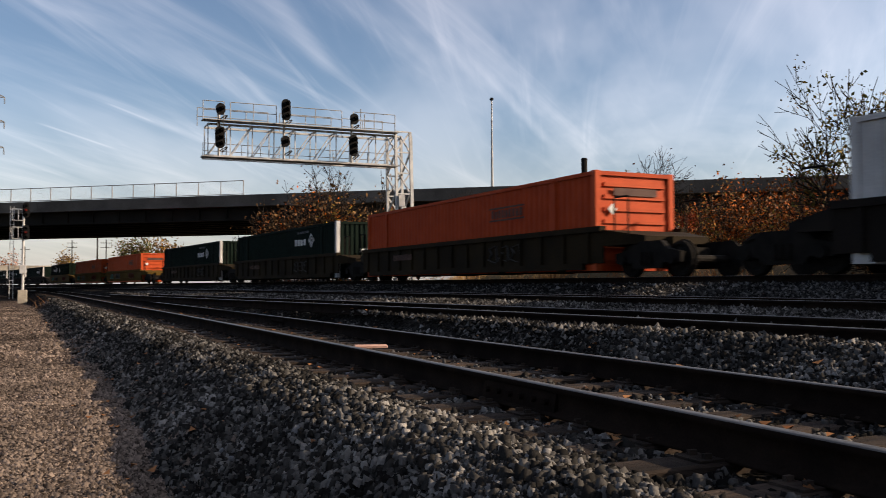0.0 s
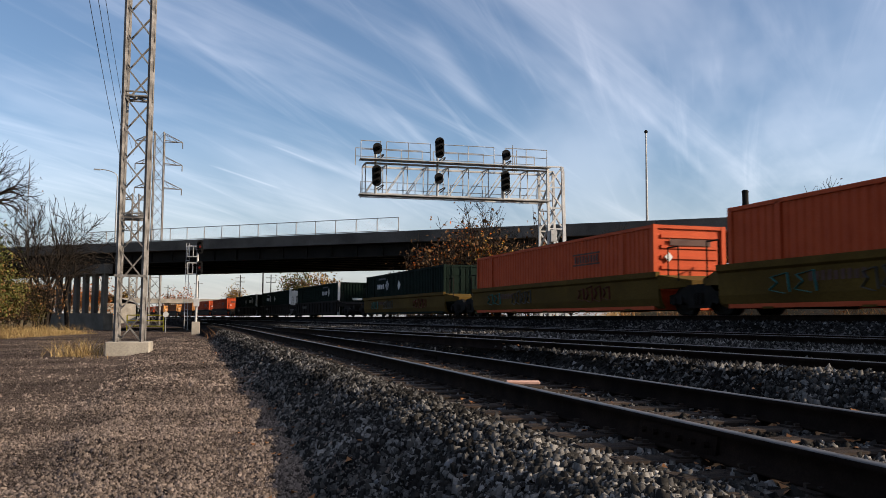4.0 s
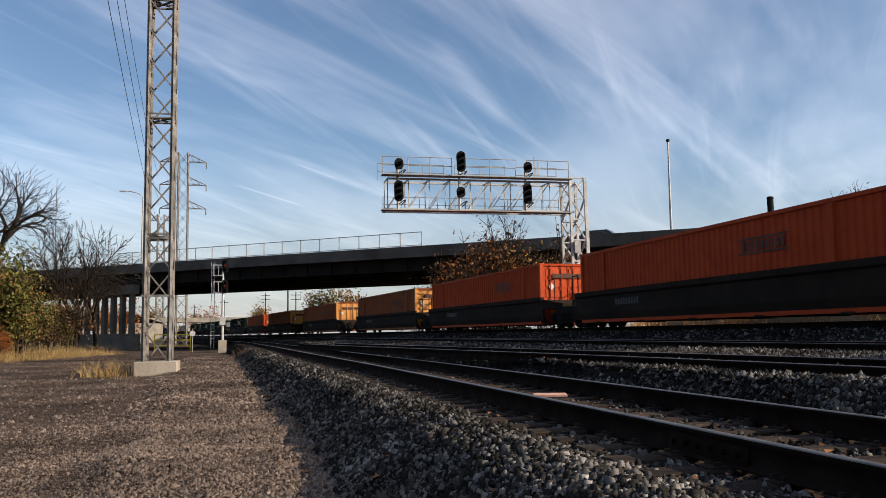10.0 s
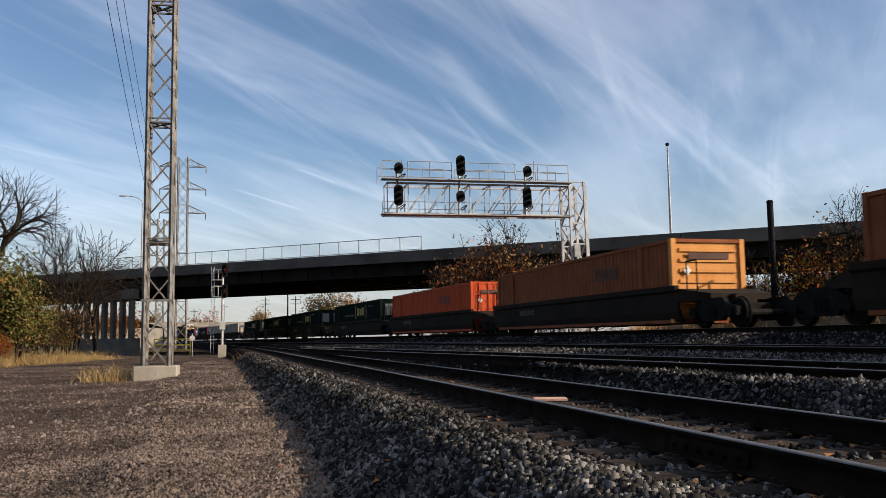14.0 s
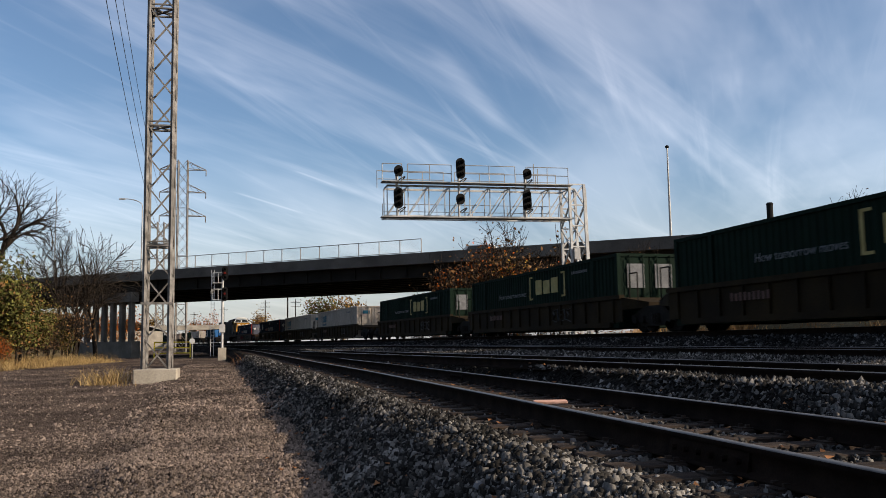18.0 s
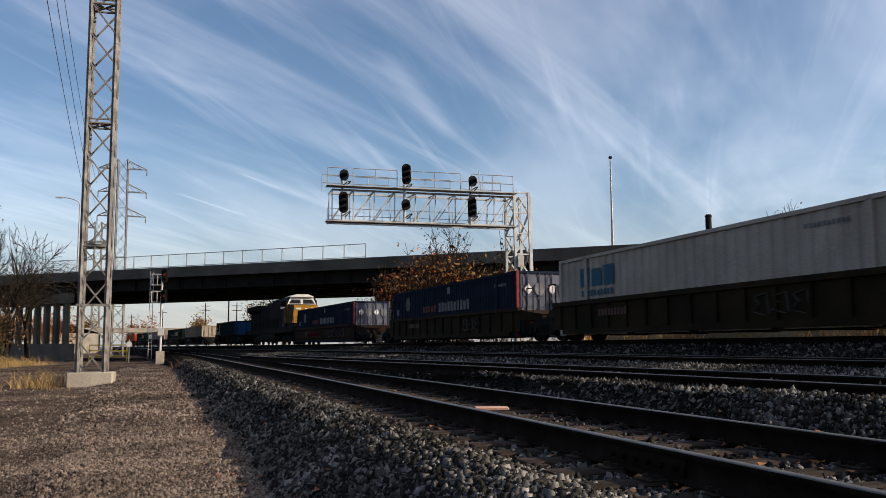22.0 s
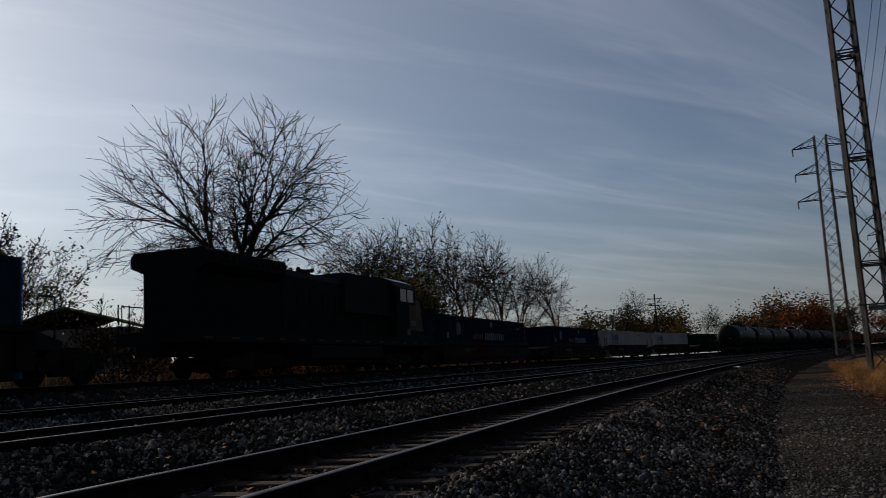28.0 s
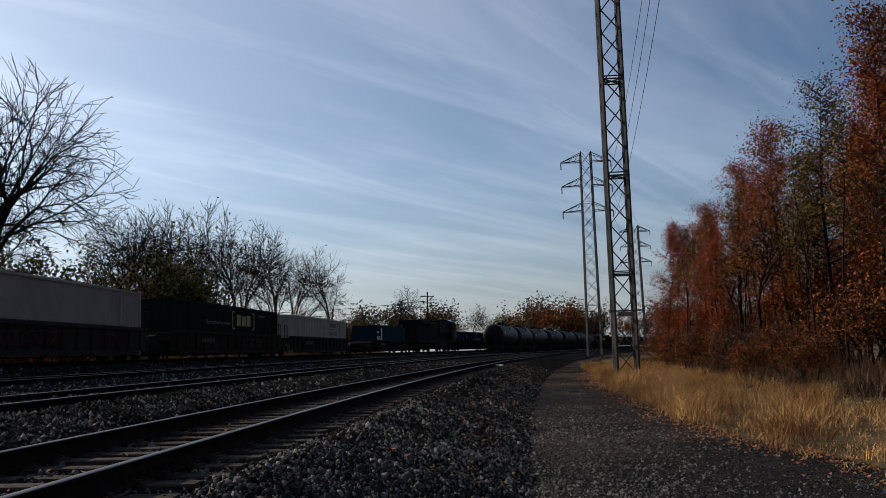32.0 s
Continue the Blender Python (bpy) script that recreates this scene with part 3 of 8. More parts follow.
def build_track(i, L, top, y0, y1, tie_near):
    tr = thing("track", ("rusty steel track with a bright rail head on dark wooden ties", "rusty diverging track joining the next one at a switch", "rusty main track in grey ballast", "main track under the passing container train", "rusty track beyond the passing train", "rusty siding under the parked tank cars")[i], "railway track", "tracks", "structure")
    for s in (-1, 1):
        part("rail", rail_mesh("rail", L, s, y0, y1, top), None, tr, "rusty rail with a polished top")
    far = Geo()
    y = y0 if y0 > -150 else -150
    g = random.Random(20 + i)
    while y < min(y1, 150):
        x = at_line(L, y); dx = at_line(L, y + 0.5) - at_line(L, y - 0.5)
        m = pose(x + g.uniform(-0.05, 0.05), y, top - 0.18 + g.uniform(-0.012, 0.006), 0, 0, -math.degrees(math.atan(dx)) + g.uniform(-1.5, 1.5))
        if i == 1 and x - at_line(LINE1, y) < 3.3:
            y += 0.53
            continue
        if tie_near[0] < y < tie_near[1]:
            t = new("tie", TIE)
            t.parent, t.matrix_basis = tr, m
        elif abs(y) < 110:
            n = len(far.v)
            far.box(-1.3, 1.3, -0.115, 0.115, -0.17, 0.0)
            far.v[n:] = [tuple(m @ Vector(p)) for p in far.v[n:]]
        y += 0.53
    if far.v:
        part("far_ties", far, M["tie"], tr, kind="stuff")
    return tr


near_track = build_track(0, LINE1, RAIL_TOP[0], -220, 160, (-45, 75))
for side, yj in ((-1, 5.0), (1, 16.9), (-1, -6.6)):
    xj = at_line(LINE1, yj) + side * 0.753
    jb = part("joint_bar", Geo().prism([(-0.045, 0.675), (-0.022, 0.785), (0.022, 0.785), (0.045, 0.675)], -0.46, 0.46), M["rail"], near_track, "rusty bolted rail joint bar")
    jb.matrix_basis = pose(xj, yj, 0, 0, 0, -math.degrees(math.atan(at_line(LINE1, yj + 0.5) - at_line(LINE1, yj - 0.5))))
    for k in range(6):
        for w in (-1, 1):
            part("bolt", Geo().tube((w * 0.03, -0.375 + k * 0.15, 0.73), (w * 0.065, -0.375 + k * 0.15, 0.73), 0.02, seg=6), M["rail"], jb)
build_track(1, LINE2, RAIL_TOP[1], -200, 38, (-30, 30))
build_track(2, LINE3, RAIL_TOP[2], -220, 220, (-20, 30))
build_track(3, LINE4, RAIL_TOP[3], -690, 690, (-20, 30))
build_track(4, LINE5, RAIL_TOP[4], -220, 260, (0, 1))
build_track(5, SIDING, RAIL_TOP[1], -300, -112, (0, 1))

# ---------------------------------------------------------------- lattice masts and lines
def lattice(geo_leg, geo_brace, base, w0, w1, h, panels, leg=0.12, brace=0.06, turn=0.0, single=False):
    """Four legs and braces, crossed or all one way round, from base width w0 to w1."""
    bx, by, bz = base
    c, s = math.cos(turn), math.sin(turn)

    def at(k, u):
        w = (w0 + (w1 - w0) * u) / 2
        x, y = ((-w, -w), (w, -w), (w, w), (-w, w))[k % 4]
        return Vector((bx + x * c - y * s, by + x * s + y * c, bz + h * u))

    for k in range(4):
        geo_leg.bar(at(k, 0), at(k, 1), leg)
    for p in range(panels):
        a, b = p / panels, (p + 1) / panels
        for k in range(4):
            geo_brace.bar(at(k + 1, a), at(k, b), brace, brace * 0.5)
            if not single:
                geo_brace.bar(at(k, a), at(k + 1, b), brace, brace * 0.5)
            if p % 4 == 0 and p:
                geo_brace.bar(at(k, a), at(k + 1, a), brace, brace * 0.5)
                if single:
                    u = a + 0.16 / h
                    geo_brace.bar(at(k, u), at(k + 1, u), brace * 0.7, brace * 0.5)
            if single:
                # a gusset plate where braces meet the leg
                o, q = at(k, a), at(k + 1, a)
                way = (q - o).normalized() * leg
                geo_brace.bar(o + way * 0.4 - Vector((0, 0, leg * 0.8)), o + way * 0.4 + Vector((0, 0, leg * 0.8)), leg * 0.9, 0.02)
        if single and p % 4 == 0 and p:
            geo_brace.bar(at(0, a), at(2, a), brace * 0.6)
            geo_brace.bar(at(1, a), at(3, a), brace * 0.6)
    return at


ARM_Z = (0.80, 0.89, 0.975)


def pylon(x, y, w0, w1, h, panels, material, label, footing=True, arms=((0.80, 4.2), (0.89, 4.4), (0.975, 3.6)), turn=0.0, leg=0.19, brace=0.095, single=False, arm=0.09):
    p = thing("lattice_pylon", label, "pylon", "power line pylons", at=pose(x, y, 0, 0, 0, turn))
    lg, br = Geo(), Geo()
    lattice(lg, br, (0, 0, 0.5 if footing else 0), w0, w1, h, panels, leg, brace, single=single)
    part("leg_frame", lg, material, p)
    part("brace_lattice", br, material, p)
    for u, w in arms:
        z = h * u
        for s in (-1, 1):
            g = Geo()
            for b in (-w1 / 2, w1 / 2):
                g.bar((s * w1 / 2, b, z), (s * w, 0, z - 0.1), arm)
                g.bar((s * w1 / 2, b, z + h * 0.04), (s * w, 0, z - 0.05), arm * 0.8)
            for q in (0.35, 0.68):
                g.bar((s * (w1 / 2 + (w - w1 / 2) * q), 0, z), (s * (w1 / 2 + (w - w1 / 2) * (q - 0.2)), 0, z + h * 0.04 * (1 - q)), arm * 0.6)
            g.tube((s * w, 0, z - 0.1), (s * w, 0, z - 1.1), 0.08, seg=6)
            part("crossarm", g, material, p)
    if footing:
        part("footing", Geo().cbox(-w0 / 2 - 0.32, w0 / 2 + 0.32, -w0 / 2 - 0.32, w0 / 2 + 0.32, -0.3, 0.52, 0.03), M["concrete"], p, "pale concrete footing")
        g = Geo()
        g.box(-w0 / 2 - 0.12, w0 / 2 + 0.12, -w0 / 2 - 0.08, -w0 / 2 - 0.03, 3.0, 3.09)
        part("tie_plate", g, material, p)
    return p


PYLON_N, PYLON_S = (-3.75, 35.8), (-5.4, -47.0)
pylon(*PYLON_N, 0.95, 0.94, 30, 25, M["weathered"], "tall slender grey steel lattice mast on a concrete footing", single=True, leg=0.125, brace=0.105)
pylon(*PYLON_S, 1.1, 1.06, 32, 24, M["backlit_lattice"], "tall slender steel lattice mast standing in dry grass", False, single=True, leg=0.14, brace=0.105)
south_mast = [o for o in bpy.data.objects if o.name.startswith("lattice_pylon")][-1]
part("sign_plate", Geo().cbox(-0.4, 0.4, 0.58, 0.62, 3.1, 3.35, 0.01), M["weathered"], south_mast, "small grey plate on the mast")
part("cross_bar", Geo().bar((-0.85, 0.6, 3.4), (0.85, 0.6, 3.4), 0.07), M["backlit_lattice"], south_mast)
FAR_ARMS = dict(arms=((0.71, 3.7), (0.835, 3.7), (0.955, 3.7)), leg=0.17, brace=0.10, arm=0.11)
pylon(-12.0, 149, 1.7, 1.5, 32.0, 16, M["weathered"], "distant steel transmission tower with three crossarms", False, **FAR_ARMS)
pylon(-31.0, 300, 2.4, 2.0, 42.0, 14, M["weathered"], "far steel transmission tower with three crossarms", False, **dict(FAR_ARMS, leg=0.26, brace=0.15, arm=0.2))
pylon(-10.4, -129, 2.0, 1.5, 30.5, 16, M["backlit_lattice"], "distant steel transmission tower with three crossarms", False, **FAR_ARMS)
pylon(-28.5, -216, 2.6, 1.6, 31, 12, M["backlit_lattice"], "far steel transmission tower with three crossarms", False, **dict(FAR_ARMS, leg=0.22, brace=0.13, arm=0.15))


def wire(p, q, sag, r=0.022, n=24):
    g = Geo()
    p, q = Vector(p), Vector(q)
    pts = [p.lerp(q, i / n) - Vector((0, 0, sag * 4 * (i / n) * (1 - i / n))) for i in range(n + 1)]
    side = (q - p).cross(Vector((0, 0, 1))).normalized() * r
    for o in pts:
        g.v += [tuple(o + side), tuple(o + Vector((0, 0, r))), tuple(o - side), tuple(o - Vector((0, 0, r)))]
    g.f = [(4 * i + k, 4 * i + (k + 1) % 4, 4 * i + 4 + (k + 1) % 4, 4 * i + 4 + k) for i in range(n) for k in range(4)]
    return g


POWER = [((-28.5, -216, 31), (-10.4, -129, 30.5), (0.71, 0.835, 0.955), (0.71, 0.835, 0.955)), ((-10.4, -129, 30.5), (*PYLON_S, 32), (0.71, 0.835, 0.955), ARM_Z),
         ((*PYLON_S, 32), (*PYLON_N, 30), ARM_Z, ARM_Z), ((*PYLON_N, 30), (-12.3, 149, 30.5), ARM_Z, (0.71, 0.835, 0.955))]
for a, b, ua, ub in POWER:
    for s in (-1,):
        for k in range(3):
            w = part("power_wire", wire((a[0] + s * 3.7, a[1], a[2] * ua[k] - 1.1), (b[0] + s * 3.7, b[1], b[2] * ub[k] - 1.1), 2.0), M["wire"])
            tagged(w, "thin dark overhead power wire between lattice pylons", "wire", "power wires")


# ---------------------------------------------------------------- signal gantry
def signal_head(x, y, z, tall, parent):
    """A black signal head with backboard, hoods and bracket, facing south."""
    h, w = (1.25, 0.56) if tall else (0.66, 0.54)
    g = Geo()
    n = 14
    ring = []
    for i in range(n):
        a = 2 * math.pi * i / n
        ring.append((x + w / 2 * math.cos(a), z + (h / 2 - w / 2) * (1 if math.sin(a) > 0 else -1) + w / 2 * math.sin(a)))
    g.prism(ring, y - 0.03, y + 0.03)
    head = part("signal_head", g, M["black"], parent, "black signal head with rounded backboard")
    g = Geo()
    zs = (0.36, 0, -0.36) if tall else (0.0,)
    for d in zs:
        g.tube((x, y - 0.03, z + d), (x, y - 0.32, z + d - 0.03), 0.125, 0.135, 10, False)
    part("hood", g, M["black"], head)
    part("lamp_case", Geo().cbox(x - 0.16, x + 0.16, y + 0.03, y + 0.3, z - h * 0.42, z + h * 0.42, 0.02), M["black"], head)
    return head


def signal_gantry():
    GX0, GX1, GY, GW = 7.5, 18.75, 50.0, 1.3
    zb, zt = 8.75, 10.55
    g = thing("signal_gantry", "silver painted steel cantilever signal bridge over the tracks", "signal gantry", at=pose(0, 0, 0))
    ch = Geo()
    for y in (GY, GY + GW):
        ch.bar((GX0, y, zt), (GX1 + 0.3, y, zt), 0.11)
        ch.bar((GX0 - 0.15, y, zb), (GX1 + 0.3, y, zb), 0.11)
    part("chord", ch, M["silver"], g)
    n = 9
    for i in range(n + 1):
        x = GX0 + (GX1 - GX0) * i / n
        for y in (GY, GY + GW):
            part("truss_post", Geo().bar((x, y, zb), (x, y, zt), 0.055), M["silver"], g)
            if i < n:
                x2 = GX0 + (GX1 - GX0) * (i + 1) / n
                part("truss_diagonal", Geo().bar((x, y, zb), (x2, y, zt), 0.055), M["silver"], g)
        for z in (zb, zt):
            part("truss_strut", Geo().bar((x, GY, z), (x, GY + GW, z), 0.06), M["silver"], g)
    dk = Geo()
    dk.box(GX0 - 0.4, GX1, GY - 0.85, GY - 0.08, zt + 0.10, zt + 0.15)
    dk.box(GX0 - 0.4, GX1, GY - 0.6, GY + 0.1, zb - 0.14, zb - 0.08)
    part("walkway", dk, M["galv"], g, "grey walkway grating")
    for y in (GY - 0.83, GY + GW + 0.1):
        for x0, x1 in ((GX0 - 0.4, GX0 + 0.75), (GX0 + 1.1, GX0 + 3.7), (GX0 + 4.4, GX0 + 7.6), (GX0 + 8.3, GX1 - 0.3)):
            r = Geo()
            for z in (zt + 0.65, zt + 1.15):
                r.tube((x0, y, z), (x1, y, z), 0.025, seg=6)
            k = max(1, round((x1 - x0) / 1.3))
            for i in range(k + 1):
                x = x0 + (x1 - x0) * i / k
                r.tube((x, y, zt + 0.1), (x, y, zt + 1.15), 0.025, seg=6)
            part("railing", r, M["galv"], g)
    r = Geo()
    for z in (zb + 0.55, zb + 1.0):
        r.tube((GX0, GY + GW + 0.6, z), (GX1, GY + GW + 0.6, z), 0.022, seg=5)
    for i in range(11):
        x = GX0 + (GX1 - GX0) * i / 10
        r.tube((x, GY + GW + 0.6, zb), (x, GY + GW + 0.6, zb + 1.0), 0.022, seg=5)
    part("railing", r, M["galv"], g)
    for x, up, lo in ((8.05, False, True), (11.75, True, False), (15.85, False, True)):
        a = signal_head(x, GY - 0.9, zt + (0.95 if up else 0.72), up, g)
        b = signal_head(x, GY - 0.75, zb + 0.95, lo, g)
        part("signal_mast", Geo().tube((x, GY - 0.35, zb - 0.1), (x, GY - 0.35, zt + 1.0), 0.07, seg=8), M["galv"], g)
        cb = Geo()
        pts = [Vector((x + 0.15 + 0.32 * math.sin(i * 0.5), GY - 0.4, zt + 0.16 + 0.32 * abs(math.sin(i * 0.42)))) for i in range(8)]
        for p, q in zip(pts, pts[1:]):
            cb.tube(p, q, 0.035, seg=5)
        part("cable_loop", cb, M["wire"], g)
        cb = Geo()
        pts = [p - Vector((0, 0, zt - zb)) for p in pts]
        for p, q in zip(pts, pts[1:]):
            cb.tube(p, q, 0.035, seg=5)
        part("cable_loop", cb, M["wire"], g)
    tl, tb = Geo(), Geo()
    x0, x1, y0, y1, ztop = GX1, GX1 + 0.95, GY - 0.15, GY + GW + 0.15, 10.85
    for x in (x0, x1):
        for y in (y0, y1):
            tl.bar((x + (0.25 if x == x1 else 0.15), y, 0.0), (x, y, ztop), 0.15)
    zs = [0.6 + 1.28 * i for i in range(9)]
    for i in range(8):
        a, b = zs[i], min(zs[i + 1], ztop)
        for y in (y0, y1):
            tb.bar((x0, y, a if i % 2 else b), (x1, y, b if i % 2 else a), 0.09)
        for x in (x0, x1):
            tb.bar((x, y0, a if i % 2 else b), (x, y1, b if i % 2 else a), 0.09)
        for y in (y0, y1):
            tb.bar((x0, y, b), (x1, y, b), 0.08)
    part("tower_leg", tl, M["silver"], g)
    part("tower_brace", tb, M["silver"], g)
    ld = Geo()
    for s in (0.0, 0.42):
        ld.bar((x1 + 0.35 + 0.03 * s, y0 + s, 0.4), (x1 + 0.12, y0 + s, 10.6), 0.05)
    for i in range(30):
        z = 0.8 + i * 0.32
        xx = x1 + 0.35 - 0.23 * z / 10.6
        ld.tube((xx, y0, z), (xx, y0 + 0.42, z), 0.018, seg=5)
    part("ladder", ld, M["silver"], g)
    an = Geo()
    an.tube((16.75, GY + 0.6, zt), (16.75, GY + 0.6, zt + 1.65), 0.03, seg=6)
    an.tube((17.0, GY + 0.6, zt), (17.0, GY + 0.6, zt + 1.35), 0.03, seg=6)
    part("antenna", an, M["galv"], g)
    jb = Geo().cbox(x0 + 0.1, x0 + 0.5, y0 - 0.28, y0 - 0.1, 6.2, 6.9, 0.02)
    part("junction_box", jb, M["galv"], g)


signal_gantry()


def mast_signal():
    """The two-headed signal on a mast with a ladder, north of the masts."""
    x, y = -3.15, 80.0
    g = thing("mast_signal", "two-headed trackside signal on a silver mast with a ladder", "railway signal", at=pose(x, y, 0.85))
    part("mast", Geo().tube((0.25, 0, 0), (0.25, 0, 7.0), 0.11, 0.09, 10), M["silver"], g)
    part("base", Geo().cbox(-0.1, 0.6, -0.35, 0.35, -1.0, 0.25, 0.03), M["concrete"], g)
    part("relay_case", Geo().cbox(-0.0, 0.5, -0.32, -0.02, 1.6, 2.3, 0.02), M["silver"], g)
    ld = Geo()
    for s in (-0.22, 0.22):
        ld.bar((-0.62 + s * 0.6, 0.3, -0.5), (-0.62 + s * 0.6, 0.3, 7.2), 0.045)
    for i in range(22):
        z = 0.4 + i * 0.31
        u = z / 7.2
        ld.tube((-0.75, 0.3, z), (-0.49, 0.3, z), 0.016, seg=5)
    part("ladder", ld, M["silver"], g)
    for z in (6.6, 5.1):
        pf = Geo()
        pf.box(-0.6, 0.3, -0.3, 0.5, z - 0.62, z - 0.57)
        for yy in (-0.3, 0.5):
            pf.tube((-0.6, yy, z + 0.35), (0.3, yy, z + 0.35), 0.02, seg=5)
            for xx in (-0.6, -0.15, 0.3):
                pf.tube((xx, yy, z - 0.6), (xx, yy, z + 0.35), 0.02, seg=5)
        pf.tube((-0.6, -0.3, z + 0.35), (-0.6, 0.5, z + 0.35), 0.02, seg=5)
        part("platform", pf, M["silver"], g)
    for z in (7.15, 5.3):
        signal_head(0.45, -0.35, z - 0.3, True, g)
        lens = bpy.data.materials.get("red_lens") or mat("red_lens", (0.06, 0.006, 0.005), (0.10, 0.01, 0.006), 0.3, bump=0)
        part("lens", Geo().tube((0.45, -0.66, z - 0.3), (0.45, -0.68, z - 0.3), 0.1, seg=12), lens, g, "dim red signal lens")


mast_signal()

# ---------------------------------------------------------------- road bridge
BR0, BRU = Vector((16.5, 82.5, 0)), Vector((0.782, -0.623, 0))
BRN = Vector((0.623, 0.782, 0))


def bridge_at(a, b, z):
    return BR0 + BRU * a + BRN * b + Vector((0, 0, z))


def bridge_box(g, a0, a1, b0, b1, z0, z1):
    return g.hexa([bridge_at(a, b, z) for z in (z0, z1) for a, b in ((a0, b0), (a1, b0), (a1, b1), (a0, b1))])


def road_bridge():
    br = thing("road_bridge", "long dark steel girder road bridge with concrete parapet over the tracks", "bridge", kind="structure", at=pose(0, 0, 0))
    for a in range(-144, 168, 24):
        part("parapet", bridge_box(Geo(), a + 0.02, a + 23.98, 0, 0.35, 9.15, 10.0), M["darkconc"], br, "grey stained concrete parapet")
        part("parapet", bridge_box(Geo(), a + 0.02, a + 23.98, 23.6, 23.95, 9.15, 10.0), M["darkconc"], br)
    part("deck", bridge_box(Geo(), -144, 168, -0.1, 24.1, 8.9, 9.14), M["darkconc"], br)
    for k in range(9):
        b = 0.9 + k * 2.75
        g = Geo()
        bridge_box(g, -144, 168, b - 0.02, b + 0.02, 7.7, 8.9)
        bridge_box(g, -144, 168, b - 0.25, b + 0.25, 7.62, 7.7)
        if k == 0:
            for a in range(-144, 168, 3):
                bridge_box(g, a, a + 0.03, b - 0.22, b, 7.72, 8.88)
        part("girder", g, M["girder"], br, "dark painted steel girder")
    # piers of round columns with a cap and a crash wall
    for p0, p1 in ((Vector((-14.2, 107.5, 0)), Vector((-20.4, 114.9, 0))), (bridge_at(9.0, 1.0, 0), bridge_at(-11.0, 23.2, 0))):
        d = (p1 - p0).normalized()
        w = Vector((d.y, -d.x, 0)) * 0.55

        def block(q0, q1, half, z0, z1):
            return Geo().hexa([q + Vector((0, 0, z)) for z in (z0, z1) for q in (q0 - w * half, q0 + w * half, q1 + w * half, q1 - w * half)])

        part("pier_cap", block(p0 - d * 0.6, p1 + d * 0.6, 1.0, 6.5, 7.6), M["darkconc"], br)
        for i in range(6):
            p = p0.lerp(p1, i / 5)
            # sun painted into the paler end column, under-deck shade into the rest
            part("column", block(p - d * 0.27, p + d * 0.27, 0.5, -0.2, 6.5), M["darkconc" if i else "sunlitconc"], br, "stained square concrete column with sun and shade in its tone")
        # wall carries the same sunlit tone
        part("crash_wall", block(p0 - d * 0.9, p1 + d * 0.9, 1.1, -0.3, 1.9), M["sunlitconc"], br, "concrete crash wall at the columns' foot")
    # fence of wire mesh on posts along the near parapet
    fence = thing("bridge_fence", "wire mesh safety fence on grey posts along the bridge parapet", "fence", at=pose(0, 0, 0))
    n = 44
    for i in range(n):
        a = -1.0 - i * 2.4
        part("post", Geo().tube(bridge_at(a, 0.18, 10.0), bridge_at(a, 0.18, 11.4), 0.05, seg=6), M["galv"], fence)
    rl = Geo()
    for z in (10.1, 11.38):
        rl.tube(bridge_at(-1, 0.18, z), bridge_at(-1 - 2.4 * (n - 1), 0.18, z), 0.04, seg=5)
    part("rail", rl, M["galv"], fence)
    ms = Geo()
    for i in range((n - 1) * 8):
        a = -1 - i * 0.3
        for s in (-1, 1):
            ms.bar(bridge_at(a - 0.65 - s * 0.65, 0.18, 10.1), bridge_at(a - 0.65 + s * 0.65, 0.18, 11.38), 0.005)
    part("mesh", ms, M["galv"], fence, "thin wire mesh", kind="stuff")


road_bridge()


def light_pole(x, y, z, h, label="tall thin grey street light pole on the bridge", arm=0.0):
    g = thing("street_lamp", label, "street lamp", "street lamps", at=pose(x, y, z))
    part("pole", Geo().tube((0, 0, 0), (0, 0, h), 0.13, 0.06, 8), M["galv"], g)
    hd = Geo()
    if arm:
        pts = [Vector((-arm * (1 - math.cos(a)), 0, h + 0.9 * math.sin(a))) for a in (0, 0.3, 0.6, 0.9, 1.2, 1.5)]
        for p, q in zip(pts, pts[1:]):
            hd.tube(p, q, 0.06, seg=6)
        hd.cbox(-arm - 0.7, -arm + 0.1, -0.15, 0.15, h + 0.78, h + 0.94, 0.03)
    else:
        hd.turned((0, 0, h - 0.1), (0, 0, 1), [(0, 0.08), (0.05, 0.16), (0.2, 0.17), (0.28, 0.06)], 10)
    part("lamp_head", hd, M["galv" if arm else "black"], g)


light_pole(35.9, 70.5, 9.1, 9.2)
light_pole(-14.6, 118.5, 9.0, 10.6, "curved arm street lamp behind the bridge", 2.2)
rm = thing("radio_mast", "far thin radio mast above the trees", "mast", at=pose(-83.0, 391.0, 0))
part("pole", Geo().tube((0, 0, -0.5), (0, 0, 66.0), 0.3, 0.14, 6), M["weathered"], rm)
part("antenna", Geo().tube((0, 0, 66.0), (0, 0, 69.0), 0.08, seg=5), M["weathered"], rm)


